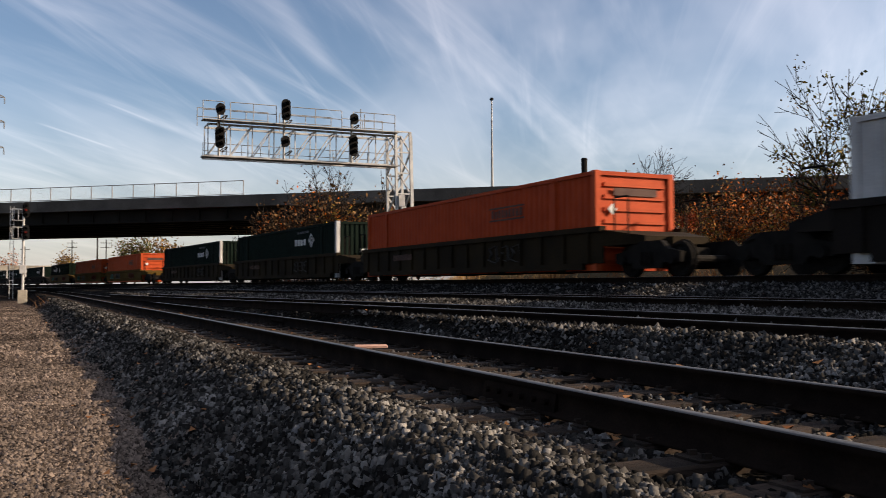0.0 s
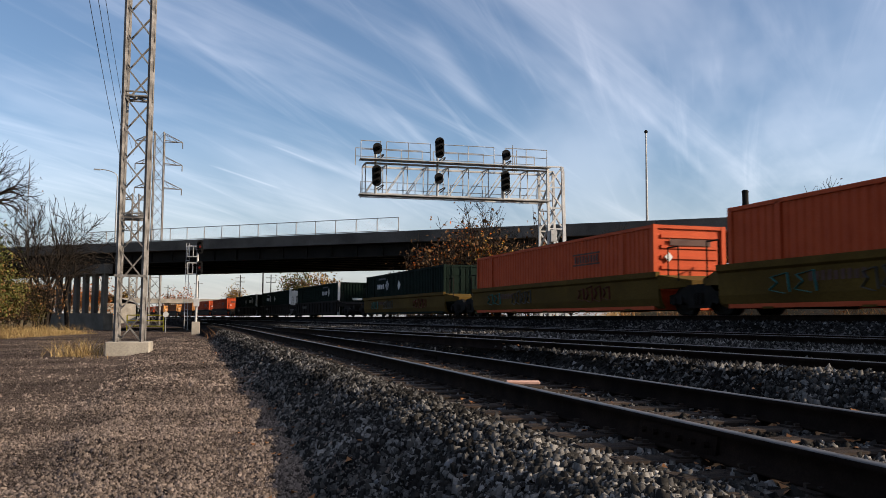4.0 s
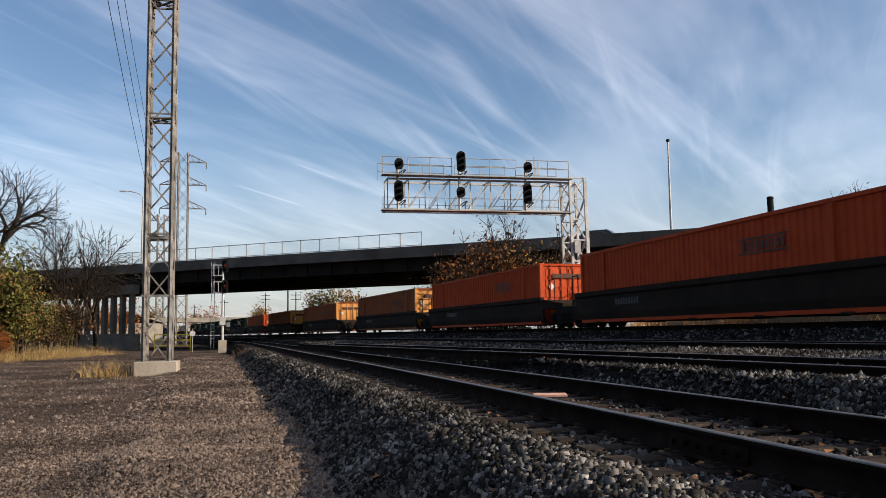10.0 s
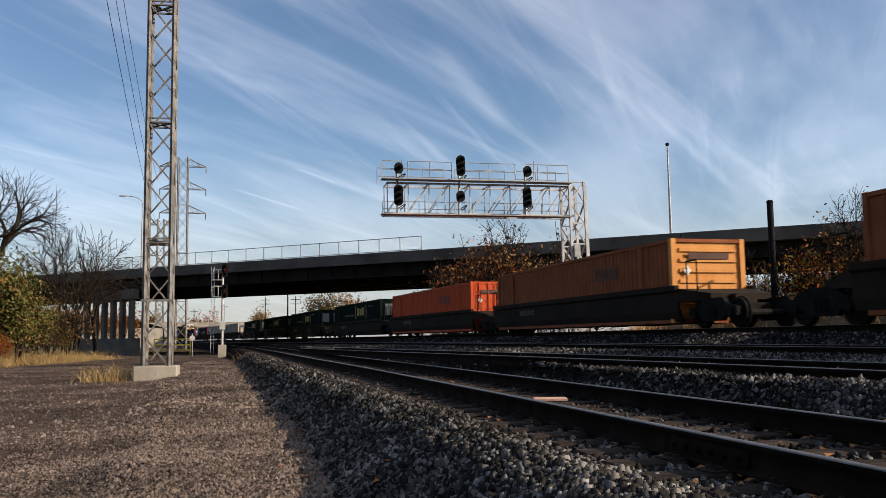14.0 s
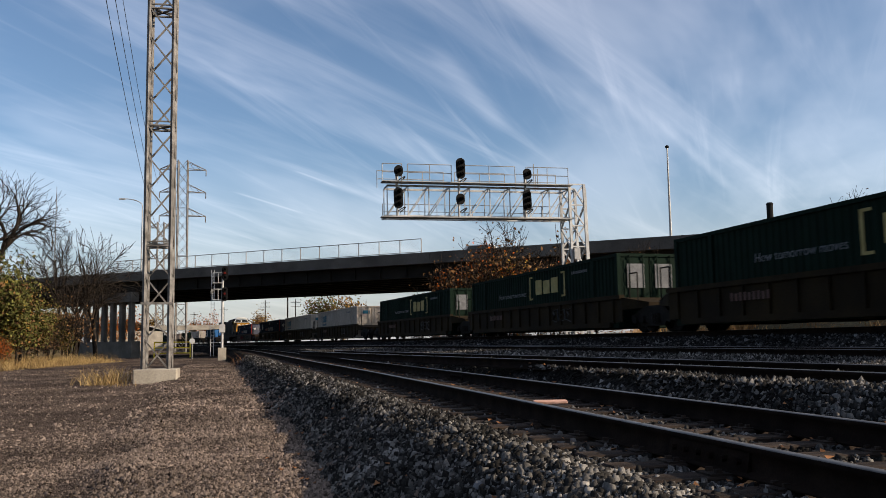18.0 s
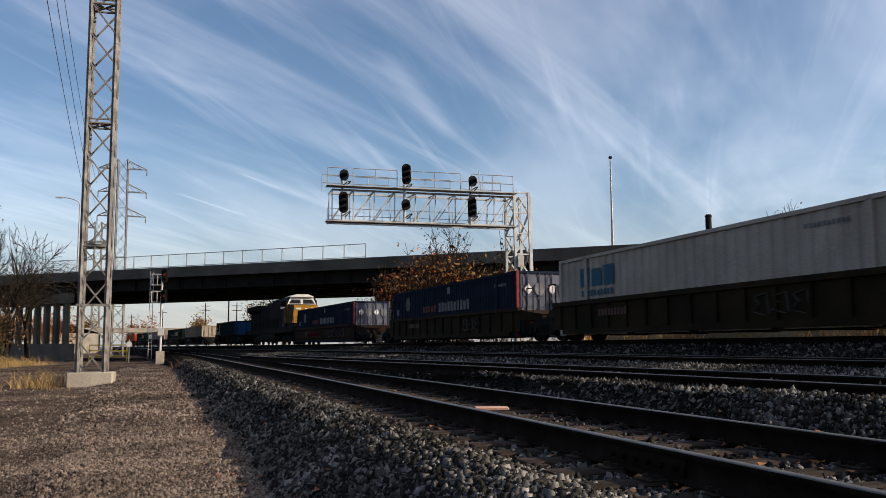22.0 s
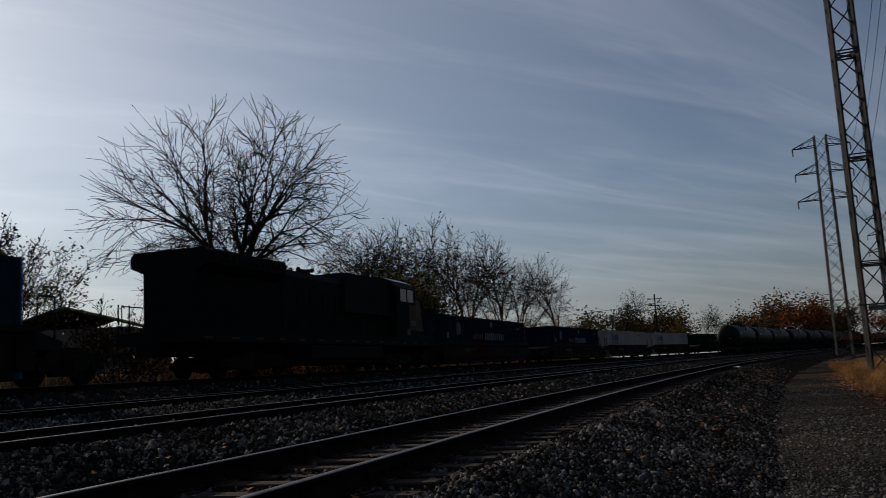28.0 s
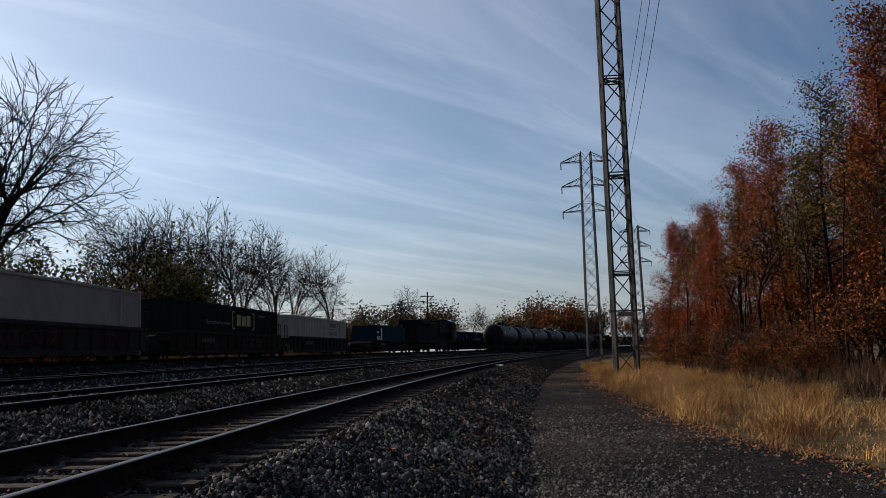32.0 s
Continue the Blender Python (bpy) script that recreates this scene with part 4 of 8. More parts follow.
# ---------------------------------------------------------------- the container train
PAINT = dict(
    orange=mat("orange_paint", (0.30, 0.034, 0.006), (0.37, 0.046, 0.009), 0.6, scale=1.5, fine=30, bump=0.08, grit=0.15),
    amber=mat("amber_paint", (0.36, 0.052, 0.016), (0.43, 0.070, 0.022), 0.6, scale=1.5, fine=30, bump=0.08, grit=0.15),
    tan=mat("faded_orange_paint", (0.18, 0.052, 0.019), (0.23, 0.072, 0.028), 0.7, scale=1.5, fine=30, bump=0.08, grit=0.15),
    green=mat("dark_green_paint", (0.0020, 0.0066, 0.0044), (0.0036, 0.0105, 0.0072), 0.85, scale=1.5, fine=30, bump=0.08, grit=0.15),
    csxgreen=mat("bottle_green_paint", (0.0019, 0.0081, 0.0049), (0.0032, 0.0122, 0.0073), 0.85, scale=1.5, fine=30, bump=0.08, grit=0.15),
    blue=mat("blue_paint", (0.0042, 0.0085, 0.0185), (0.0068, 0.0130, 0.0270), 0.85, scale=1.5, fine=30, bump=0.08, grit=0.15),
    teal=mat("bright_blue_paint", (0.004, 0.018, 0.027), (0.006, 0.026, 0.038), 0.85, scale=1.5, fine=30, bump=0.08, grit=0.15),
    # south end tones with the sun on them put into the colour
    blue_sunlit=mat("sunlit_blue_paint", (0.02, 0.085, 0.22), (0.03, 0.12, 0.29), 0.7, scale=1.5, fine=30, bump=0.08, grit=0.15),
    tan_sunlit=mat("sunlit_tan_paint", (0.44, 0.19, 0.055), (0.54, 0.25, 0.08), 0.65, scale=1.5, fine=30, bump=0.08, grit=0.15),
    white=mat("white_container_paint", (0.245, 0.213, 0.182), (0.33, 0.292, 0.252), 0.6, scale=1.0, fine=25, bump=0.08, grit=0.2),
    pinkgrey=mat("faded_pinkish_paint", (0.20, 0.155, 0.135), (0.27, 0.215, 0.19), 0.7, scale=1.0, fine=25, bump=0.08, grit=0.12),
    grey=mat("grey_container_paint", (0.34, 0.335, 0.33), (0.46, 0.455, 0.45), 0.6, scale=1.0, fine=25, bump=0.08, grit=0.12),
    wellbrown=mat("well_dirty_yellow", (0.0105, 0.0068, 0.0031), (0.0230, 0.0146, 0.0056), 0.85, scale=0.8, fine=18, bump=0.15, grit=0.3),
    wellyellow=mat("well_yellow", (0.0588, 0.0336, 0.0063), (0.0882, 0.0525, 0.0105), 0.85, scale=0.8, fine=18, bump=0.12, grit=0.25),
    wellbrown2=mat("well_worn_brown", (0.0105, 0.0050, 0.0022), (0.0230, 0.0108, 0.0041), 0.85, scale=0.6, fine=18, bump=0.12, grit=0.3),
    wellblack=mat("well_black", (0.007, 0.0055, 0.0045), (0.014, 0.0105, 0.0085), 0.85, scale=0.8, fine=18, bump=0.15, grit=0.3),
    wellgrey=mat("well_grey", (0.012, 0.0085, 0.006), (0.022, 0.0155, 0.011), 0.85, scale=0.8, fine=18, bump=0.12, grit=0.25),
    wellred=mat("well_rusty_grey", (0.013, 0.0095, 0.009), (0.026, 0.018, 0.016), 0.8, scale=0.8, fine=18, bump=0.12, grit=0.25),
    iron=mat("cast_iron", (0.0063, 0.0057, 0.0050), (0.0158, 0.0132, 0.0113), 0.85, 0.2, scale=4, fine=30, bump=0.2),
    # door tone holds the sunlight that falls on the south end
    bluedoor=mat("sunlit_blue_grey_door", (0.055, 0.060, 0.085), (0.095, 0.10, 0.13), 0.6, scale=1.5, fine=30, bump=0.08, grit=0.2),
    dimmark=mat("worn_white_lettering", (0.0910, 0.0945, 0.1015), (0.1470, 0.1505, 0.1575), 0.7, scale=4, fine=40, bump=0, grit=0.3),
    mark=mat("white_lettering", (0.42, 0.42, 0.41), (0.55, 0.55, 0.54), 0.6, bump=0, grit=0.1),
    markdark=mat("dark_lettering", (0.06, 0.03, 0.025), (0.09, 0.05, 0.04), 0.6, bump=0, grit=0.1),
    markyellow=mat("gold_lettering", (0.24, 0.19, 0.07), (0.32, 0.26, 0.11), 0.6, bump=0, grit=0.1),
    markblue=mat("blue_lettering", (0.010, 0.06, 0.095), (0.016, 0.085, 0.13), 0.6, bump=0, grit=0.1),
    markred=mat("red_lettering", (0.15, 0.017, 0.017), (0.20, 0.028, 0.024), 0.6, bump=0, grit=0.1),
    sprayteal=mat("teal_spray", (0.0180, 0.1320, 0.1320), (0.0360, 0.1920, 0.1800), 0.6, bump=0, grit=0.1),
    sprayred=mat("red_spray", (0.0750, 0.0150, 0.0150), (0.1080, 0.0270, 0.0240), 0.6, bump=0, grit=0.1),
    spraygrey=mat("pale_spray", (0.0528, 0.0528, 0.0528), (0.0816, 0.0816, 0.0792), 0.6, bump=0, grit=0.1),
    loco=mat("dark_blue_loco", (0.0040, 0.0044, 0.0042), (0.0072, 0.0076, 0.0070), 0.85, scale=1.2, fine=25, bump=0.08, grit=0.2),
    nose=mat("loco_yellow", (0.20, 0.094, 0.0115), (0.25, 0.128, 0.018), 0.5, scale=1.5, fine=25, bump=0.06, grit=0.12),
    # the nose yellow for its unlit side, shade put into the colour
    shaded_nose=mat("loco_shaded_yellow", (0.036, 0.017, 0.0028), (0.05, 0.0245, 0.004), 0.6, scale=1.5, fine=25, bump=0.06, grit=0.15),
    roof_and_glint=mat("pale_roof_and_glint", (0.45, 0.45, 0.44), (0.6, 0.6, 0.58), 0.4, 0.3, bump=0.03),
    tank=mat("tank_black", (0.0045, 0.0043, 0.0042), (0.011, 0.0102, 0.0095), 0.5, scale=0.7, fine=16, bump=0.08, grit=0.3),
)


def glass_mat():
    m = bpy.data.materials.new("window_glass")
    m.use_nodes = True
    b = m.node_tree.nodes["Principled BSDF"]
    b.inputs["Base Color"].default_value = (0.03, 0.035, 0.04, 1)
    b.inputs["Roughness"].default_value, b.inputs["Transmission Weight"].default_value = 0.05, 0.6
    b.inputs["Specular IOR Level"].default_value = 0.2
    return m


GLASS = glass_mat()


def flat_side(g, rects, x, thick=0.006):
    """Plain blocks (y0, y1, z0, z1) laid on the side at x, proud to the west."""
    for y0, y1, z0, z1 in rects:
        g.box(x - thick, x, y0, y1, z0, z1)
    return g


def marks(name, rects, x, paint, parent, label=""):
    """Painted blocks on a side, each a part of its own."""
    for r in rects:
        part(name, flat_side(Geo(), [r], x), PAINT[paint], parent, label)


def bars_text(y0, y1, z0, z1, n, fill=0.62, slant=0.0):
    """A row of plain upright blocks that stands for lettering; the sides are seen from the west, reading north to south."""
    w = (y1 - y0) / n
    return [(y0 + w * i + w * (1 - fill) / 2, y0 + w * i + w * (1 + fill) / 2, z0, z1 - (0.1 * (z1 - z0) if i % 3 == 1 else 0)) for i in range(n)]


def container_parts(name, color, L=16.15, H=2.9, logo="", end="doors", end_paint=None, label="", ribbed=True):
    """A shipping container standing on its base: corrugated walls, frame, roof, south end, marks."""
    c = thing(name, label, "container", "containers on the train")
    p = PAINT[color]
    hw, hl = 1.295, L / 2
    fr = Geo()
    for sx in (-1, 1):
        fr.box(sx * hw - 0.06, sx * hw + 0.06, -hl + 0.08, hl - 0.08, 0, 0.17)
        fr.box(sx * hw - 0.05, sx * hw + 0.05, -hl + 0.08, hl - 0.08, H - 0.11, H)
        for sy in (-1, 1):
            fr.cbox(sx * (hw - 0.02) - 0.085, sx * (hw - 0.02) + 0.085, sy * (hl - 0.085) - 0.085, sy * (hl - 0.085) + 0.085, 0.0, H + 0.01, 0.008)
    for sy in (-1, 1):
        fr.box(-hw, hw, sy * (hl - 0.07) - 0.06, sy * (hl - 0.07) + 0.06, 0, 0.17)
        fr.box(-hw, hw, sy * (hl - 0.07) - 0.06, sy * (hl - 0.07) + 0.06, H - 0.12, H)
    if L > 13:
        for sx in (-1, 1):
            for yy in (-6.1, 6.1):
                fr.box(sx * hw - 0.05, sx * hw + 0.055, yy - 0.09, yy + 0.09, 0.1, H)
    part("frame", fr, p, c)
    # corrugated side walls
    for sx in (-1, 1):
        pitch = (0.44 if color == "white" else 0.28) if ribbed else 0.5
        n = int((L - 0.3) / pitch)
        prof = []
        for i in range(n):
            y = -hl + 0.15 + i * pitch
            d = (0.05 if color == "white" else 0.036) if ribbed else 0.012
            prof += [(hw, y), (hw, y + pitch * 0.3), (hw - d, y + pitch * 0.45), (hw - d, y + pitch * 0.85)]
        prof.append((hw, hl - 0.15))
        prof = [(sx * (x + 0.012), y) for x, y in prof]
        inner = [(sx * (hw - 0.055), y) for _, y in (prof[0], prof[-1])]
        w = Geo()
        k = len(prof)
        w.v = [(x, y, 0.15) for x, y in prof] + [(x, y, H - 0.1) for x, y in prof]
        w.f = [(i, i + 1, k + i + 1, k + i) for i in range(k - 1)]
        w.quad((inner[0][0], inner[0][1], 0.15), (inner[1][0], inner[1][1], 0.15), (inner[1][0], inner[1][1], H - 0.1), (inner[0][0], inner[0][1], H - 0.1))
        part("side_wall", w, p, c)
    rf = Geo()
    n = int(L / 0.6)
    for i in range(n):
        y = -hl + 0.1 + i * (L - 0.2) / n
        w = (L - 0.2) / n
        rf.hexa([(-hw, y, H - 0.06), (hw, y, H - 0.06), (hw, y + w, H - 0.06), (-hw, y + w, H - 0.06), (-hw, y + w * 0.15, H - 0.015), (hw, y + w * 0.15, H - 0.015), (hw, y + w * 0.85, H - 0.015), (-hw, y + w * 0.85, H - 0.015)])
    part("roof", rf, p, c)
    part("north_end", Geo().box(-hw + 0.06, hw - 0.06, hl - 0.09, hl - 0.05, 0.1, H - 0.1), p, c)
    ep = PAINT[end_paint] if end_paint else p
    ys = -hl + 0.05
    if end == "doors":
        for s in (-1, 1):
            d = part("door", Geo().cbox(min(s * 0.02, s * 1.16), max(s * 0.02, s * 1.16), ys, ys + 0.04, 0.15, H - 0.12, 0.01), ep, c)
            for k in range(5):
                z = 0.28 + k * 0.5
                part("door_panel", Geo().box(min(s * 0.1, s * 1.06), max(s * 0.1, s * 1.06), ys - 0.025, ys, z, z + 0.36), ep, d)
            for x in (0.3, 0.85):
                part("lock_rod", Geo().tube((s * x, ys - 0.06, 0.1), (s * x, ys - 0.06, H - 0.06), 0.024, seg=6), ep, d)
                part("handle", Geo().bar((s * x, ys - 0.08, 1.15), (s * (x - 0.32), ys - 0.08, 1.05), 0.03), ep, d)
    elif end == "vert":
        g, row = Geo(), []
        for i in range(9):
            x = -1.13 + i * 0.255
            row += [(x, ys + 0.06), (x + 0.04, ys), (x + 0.16, ys), (x + 0.2, ys + 0.06)]
        k = len(row)
        g.v = [(x, y, 0.15) for x, y in row] + [(x, y, H - 0.11) for x, y in row]
        g.f = [(i, i + 1, k + i + 1, k + i) for i in range(k - 1)]
        part("front_wall", g, p, c)
    else:
        g = Geo().box(-1.2, 1.2, ys + 0.02, ys + 0.05, 0.12, H - 0.1)
        wall = part("front_wall", g, ep, c)
        for k in range(7):
            z = 0.3 + k * 0.36
            part("rib", Geo().box(-1.05, 1.05, ys - 0.03, ys + 0.02, z, z + 0.12), ep, wall)
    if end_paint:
        thin = end_paint in ("bluedoor", "blue_sunlit")
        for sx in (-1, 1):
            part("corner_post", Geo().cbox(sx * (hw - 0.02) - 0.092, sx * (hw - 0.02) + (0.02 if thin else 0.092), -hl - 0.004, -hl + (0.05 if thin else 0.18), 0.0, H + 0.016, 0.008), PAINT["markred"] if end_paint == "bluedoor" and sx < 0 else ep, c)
    # markings on the west side, and number panels at the end
    x = -hw - 0.014
    if logo == "slab":
        marks("name_block", [(-4.5, -2.4, 2.22, 2.28), (-4.5, -2.4, 1.80, 1.86)] + bars_text(-4.4, -2.5, 1.90, 2.18, 9), x, "markdark", c)
        part("end_lettering", Geo().box(-0.75, 0.75, -hl - 0.015, -hl + 0.0, 2.2, 2.42), PAINT["markdark"], c)
        g = Geo(); z0 = 1.8
        g.hexa([(-0.95, -hl - 0.012, z0), (-0.8, -hl - 0.012, z0 - 0.17), (-0.65, -hl - 0.012, z0), (-0.8, -hl - 0.012, z0 + 0.17), (-0.95, -hl, z0), (-0.8, -hl, z0 - 0.17), (-0.65, -hl, z0), (-0.8, -hl, z0 + 0.17)])
        part("placard", g, PAINT["mark"], c, "white diamond placard")
    elif logo.startswith("diamond"):
        off = {"diamond_fore": 5.9, "diamond_aft": -2.3}.get(logo, -1.7)
        marks("name_block", bars_text(off - 2.25, off - 0.55, 1.85, 2.2, 4, 0.7), x, "mark", c, "white block lettering")
        g = Geo()
        cy, cz = off - 2.95, 2.08
        for r0, r1 in ((0.4, 0.31), (0.21, 0.12)):
            o = [(cy - r0, cz), (cy, cz - r0), (cy + r0, cz), (cy, cz + r0)]
            i_ = [(cy - r1, cz), (cy, cz - r1), (cy + r1, cz), (cy, cz + r1)]
            for k in range(4):
                a, b, d, e = o[k], o[(k + 1) % 4], i_[(k + 1) % 4], i_[k]
                g.hexa([(x, *a), (x, *b), (x, *d), (x, *e), (x - 0.006, *a), (x - 0.006, *b), (x - 0.006, *d), (x - 0.006, *e)])
        part("diamond_mark", g, PAINT["mark"], c, "white interlaced diamond mark")
        marks("code_block", bars_text(off - 2.6, off - 0.9, 2.52, 2.64, 10), x, "dimmark", c)
        if logo != "diamond":
            yc = 0.3 if logo == "diamond_fore" else -0.3
            ring = [(yc - 0.3, 2.0), (yc, 1.66), (yc + 0.3, 2.0), (yc, 2.34)]
            part("placard", Geo().prism_x(ring, x - 0.006, x), PAINT["mark"], c, "white diamond placard")
    elif logo in ("bracket", "bracketblue"):
        q = PAINT["markyellow" if logo == "bracket" else "markblue"]
        if logo == "bracket":
            cy = -1.7
            r = bars_text(cy - 1.25, cy + 1.25, 1.72, 2.42, 3, 0.8)
            r += [(cy + 1.75, cy + 1.87, 1.5, 2.62), (cy + 1.5, cy + 1.75, 2.54, 2.62), (cy + 1.5, cy + 1.75, 1.5, 1.58), (cy - 1.87, cy - 1.75, 1.5, 2.62), (cy - 1.75, cy - 1.5, 2.54, 2.62), (cy - 1.75, cy - 1.5, 1.5, 1.58)]
            marks("bracket_mark", r, x, "markyellow", c, "gold block mark")
            for k in (-0.95, 0.2):
                part("end_panel", Geo().box(k, k + 0.7, -hl - 0.015, -hl + 0.0, 1.55, 2.5), PAINT["dimmark"], c, "pale panel on the door")
            curve = bpy.data.curves.new("slogan", "FONT")
            curve.body, curve.size, curve.extrude = "How tomorrow moves", 0.37, 0.003
            curve.align_x = "CENTER"
            t = new("slogan", curve)
            t.parent = c
            t.matrix_basis = pose(x - 0.003, 2.3, 1.72, 90, 0, -90)
            curve.materials.append(PAINT["dimmark"])
        else:
            marks("block_mark", bars_text(4.2, 6.6, 1.75, 2.45, 3, 0.82), x, "markblue", c, "large blue block mark")
            marks("word_block", bars_text(4.3, 6.5, 1.4, 1.62, 10), x, "markblue", c)
            part("end_mark", Geo().box(-0.9, -0.2, -hl - 0.015, -hl, 2.2, 2.5), q, c)
        marks("code_block", bars_text(-5.6, -4.2, 2.4, 2.52, 10), x, "dimmark", c)
    elif logo == "serif":
        marks("name_block", bars_text(-3.1, 0.9, 1.45, 1.95, 10, 0.66), x, "dimmark", c, "pale block lettering")
        marks("red_block", bars_text(1.2, 3.2, 1.5, 1.85, 5, 0.6), x, "sprayred", c, "dull red block lettering")
        part("disc_mark", Geo().prism_x([(5.6 + 0.42 * math.cos(a * 0.524), 2.1 + 0.42 * math.sin(a * 0.524)) for a in range(12)], x - 0.006, x), PAINT["spraygrey"], c, "pale striped disc")
        marks("number_panel", [(7.15, 7.5, 1.5, 1.85), (-0.7, -0.3, 2.35, 2.7)], x, "dimmark", c)
        marks("code_block", bars_text(-7.0, -5.8, 2.3, 2.44, 9), x, "dimmark", c)
        for cx in (-0.82, 0.3):
            ring = [(cx + 0.2 * math.cos(a * 1.5708), 2.1 + 0.24 * math.sin(a * 1.5708)) for a in range(4)]
            part("diamond_sign", Geo().prism(ring, -hl - 0.02, -hl), PAINT["mark"], c, "white diamond sign")
            part("round_sign", Geo().prism([(cx + 0.52 + 0.24 * math.cos(a * 0.7854), 2.1 + 0.3 * math.sin(a * 0.7854)) for a in range(8)], -hl - 0.012, -hl), PAINT["dimmark"], c)
        part("paper_label", Geo().box(-0.95, -0.55, -hl - 0.015, -hl, 0.3, 0.7), PAINT["tan"], c, "tan paper label")
    elif logo == "boxed":
        q = PAINT["markdark"]
        cy = -3.6
        r = [(cy - 1.6, cy + 1.6, 2.7, 2.75), (cy - 1.6, cy + 1.6, 2.0, 2.05), (cy - 1.6, cy - 1.55, 2.0, 2.75), (cy + 1.55, cy + 1.6, 2.0, 2.75)] + bars_text(cy - 1.1, cy + 1.1, 2.2, 2.55, 8)
        marks("boxed_name", r, x, "markdark", c, "boxed dark lettering")
        curve = bpy.data.curves.new("service_word", "FONT")
        curve.body, curve.size, curve.extrude = "Intermodal", 0.62, 0.003
        curve.align_x = "CENTER"
        t = new("service_word", curve)
        t.parent = c
        t.matrix_basis = pose(x - 0.003, cy, 1.5, 90, 0, -90)
        curve.materials.append(q)
    elif logo == "placard":
        g = Geo(); z0 = 2.0
        g.hexa([(x, -0.6, z0), (x, -0.3, z0 - 0.34), (x, 0.0, z0), (x, -0.3, z0 + 0.34), (x - 0.006, -0.6, z0), (x - 0.006, -0.3, z0 - 0.34), (x - 0.006, 0.0, z0), (x - 0.006, -0.3, z0 + 0.34)])
        part("placard", g, PAINT["mark"], c, "white diamond placard")
        marks("bracket_mark", [(-3.3, -3.2, 1.5, 2.62), (-3.55, -3.3, 2.54, 2.62), (-3.55, -3.3, 1.5, 1.58)] + bars_text(-6.3, -3.8, 1.72, 2.42, 3, 0.8), x, "markyellow", c, "gold block mark")
        marks("number_panel", [(6.4, 6.62, 2.1, 2.3), (5.6, 5.75, 2.65, 2.78)], x, "dimmark", c)
    elif logo == "plate":
        marks("white_block", [(3.8, 4.25, 0.2, 2.6), (5.2, 5.8, 2.0, 2.2)] + bars_text(4.5, 5.9, 1.2, 1.7, 3), x, "mark", c, "white stripe and block lettering")
    if end_paint == "grey":
        part("end_bars", Geo().box(-0.1, 0.75, -hl - 0.012, -hl + 0.02, 1.3, 1.5), PAINT["mark"], c)
    return c


def wheel(s, y):
    """One flanged wheel with a worn tread and a dished face."""
    return Geo().turned((s * 0.68, y, 0.42), (s, 0, 0), [(0, 0.455), (0.025, 0.455), (0.03, 0.42), (0.13, 0.415), (0.14, 0.34), (0.10, 0.29), (0.12, 0.12), (0.2, 0.1)], 18)


def truck(parent, y, axles=(-0.9, 0.9), big=False):
    """A bogie with cast side frames, springs and wheelsets."""
    t = part("truck", Geo().box(-0.75, 0.75, y - 0.22, y + 0.22, 0.35, 0.72), PAINT["iron"], parent, "dirty cast steel truck")
    for s in (-1, 1):
        a, b = y + min(axles), y + max(axles)
        g = Geo()
        o = [(a - 0.3, 0.34), (a - 0.3, 0.58), (a + 0.15, 0.66), (y - 0.5, 0.86), (y + 0.5, 0.86), (b - 0.15, 0.66), (b + 0.3, 0.58), (b + 0.3, 0.34), (b - 0.3, 0.34), (y + 0.5, 0.2), (y - 0.5, 0.2), (a + 0.3, 0.34)]
        g.prism_x(o, s * 0.98 - 0.07, s * 0.98 + 0.07)
        for q in (-0.16, 0.0, 0.16):
            g.tube((s * 1.07, y + q, 0.3), (s * 1.07, y + q, 0.6), 0.06, seg=8)
        for ax in axles:
            g.tube((s * 0.98, y + ax, 0.42), (s * 1.12, y + ax, 0.42), 0.13, seg=10)
        part("side_frame", g, PAINT["iron"], t)
    for ax in axles:
        part("axle", Geo().tube((-0.7, y + ax, 0.42), (0.7, y + ax, 0.42), 0.09, seg=8), PAINT["iron"], t)
        for s in (-1, 1):
            part("wheel", wheel(s, y + ax), PAINT["iron"], t)
    return t


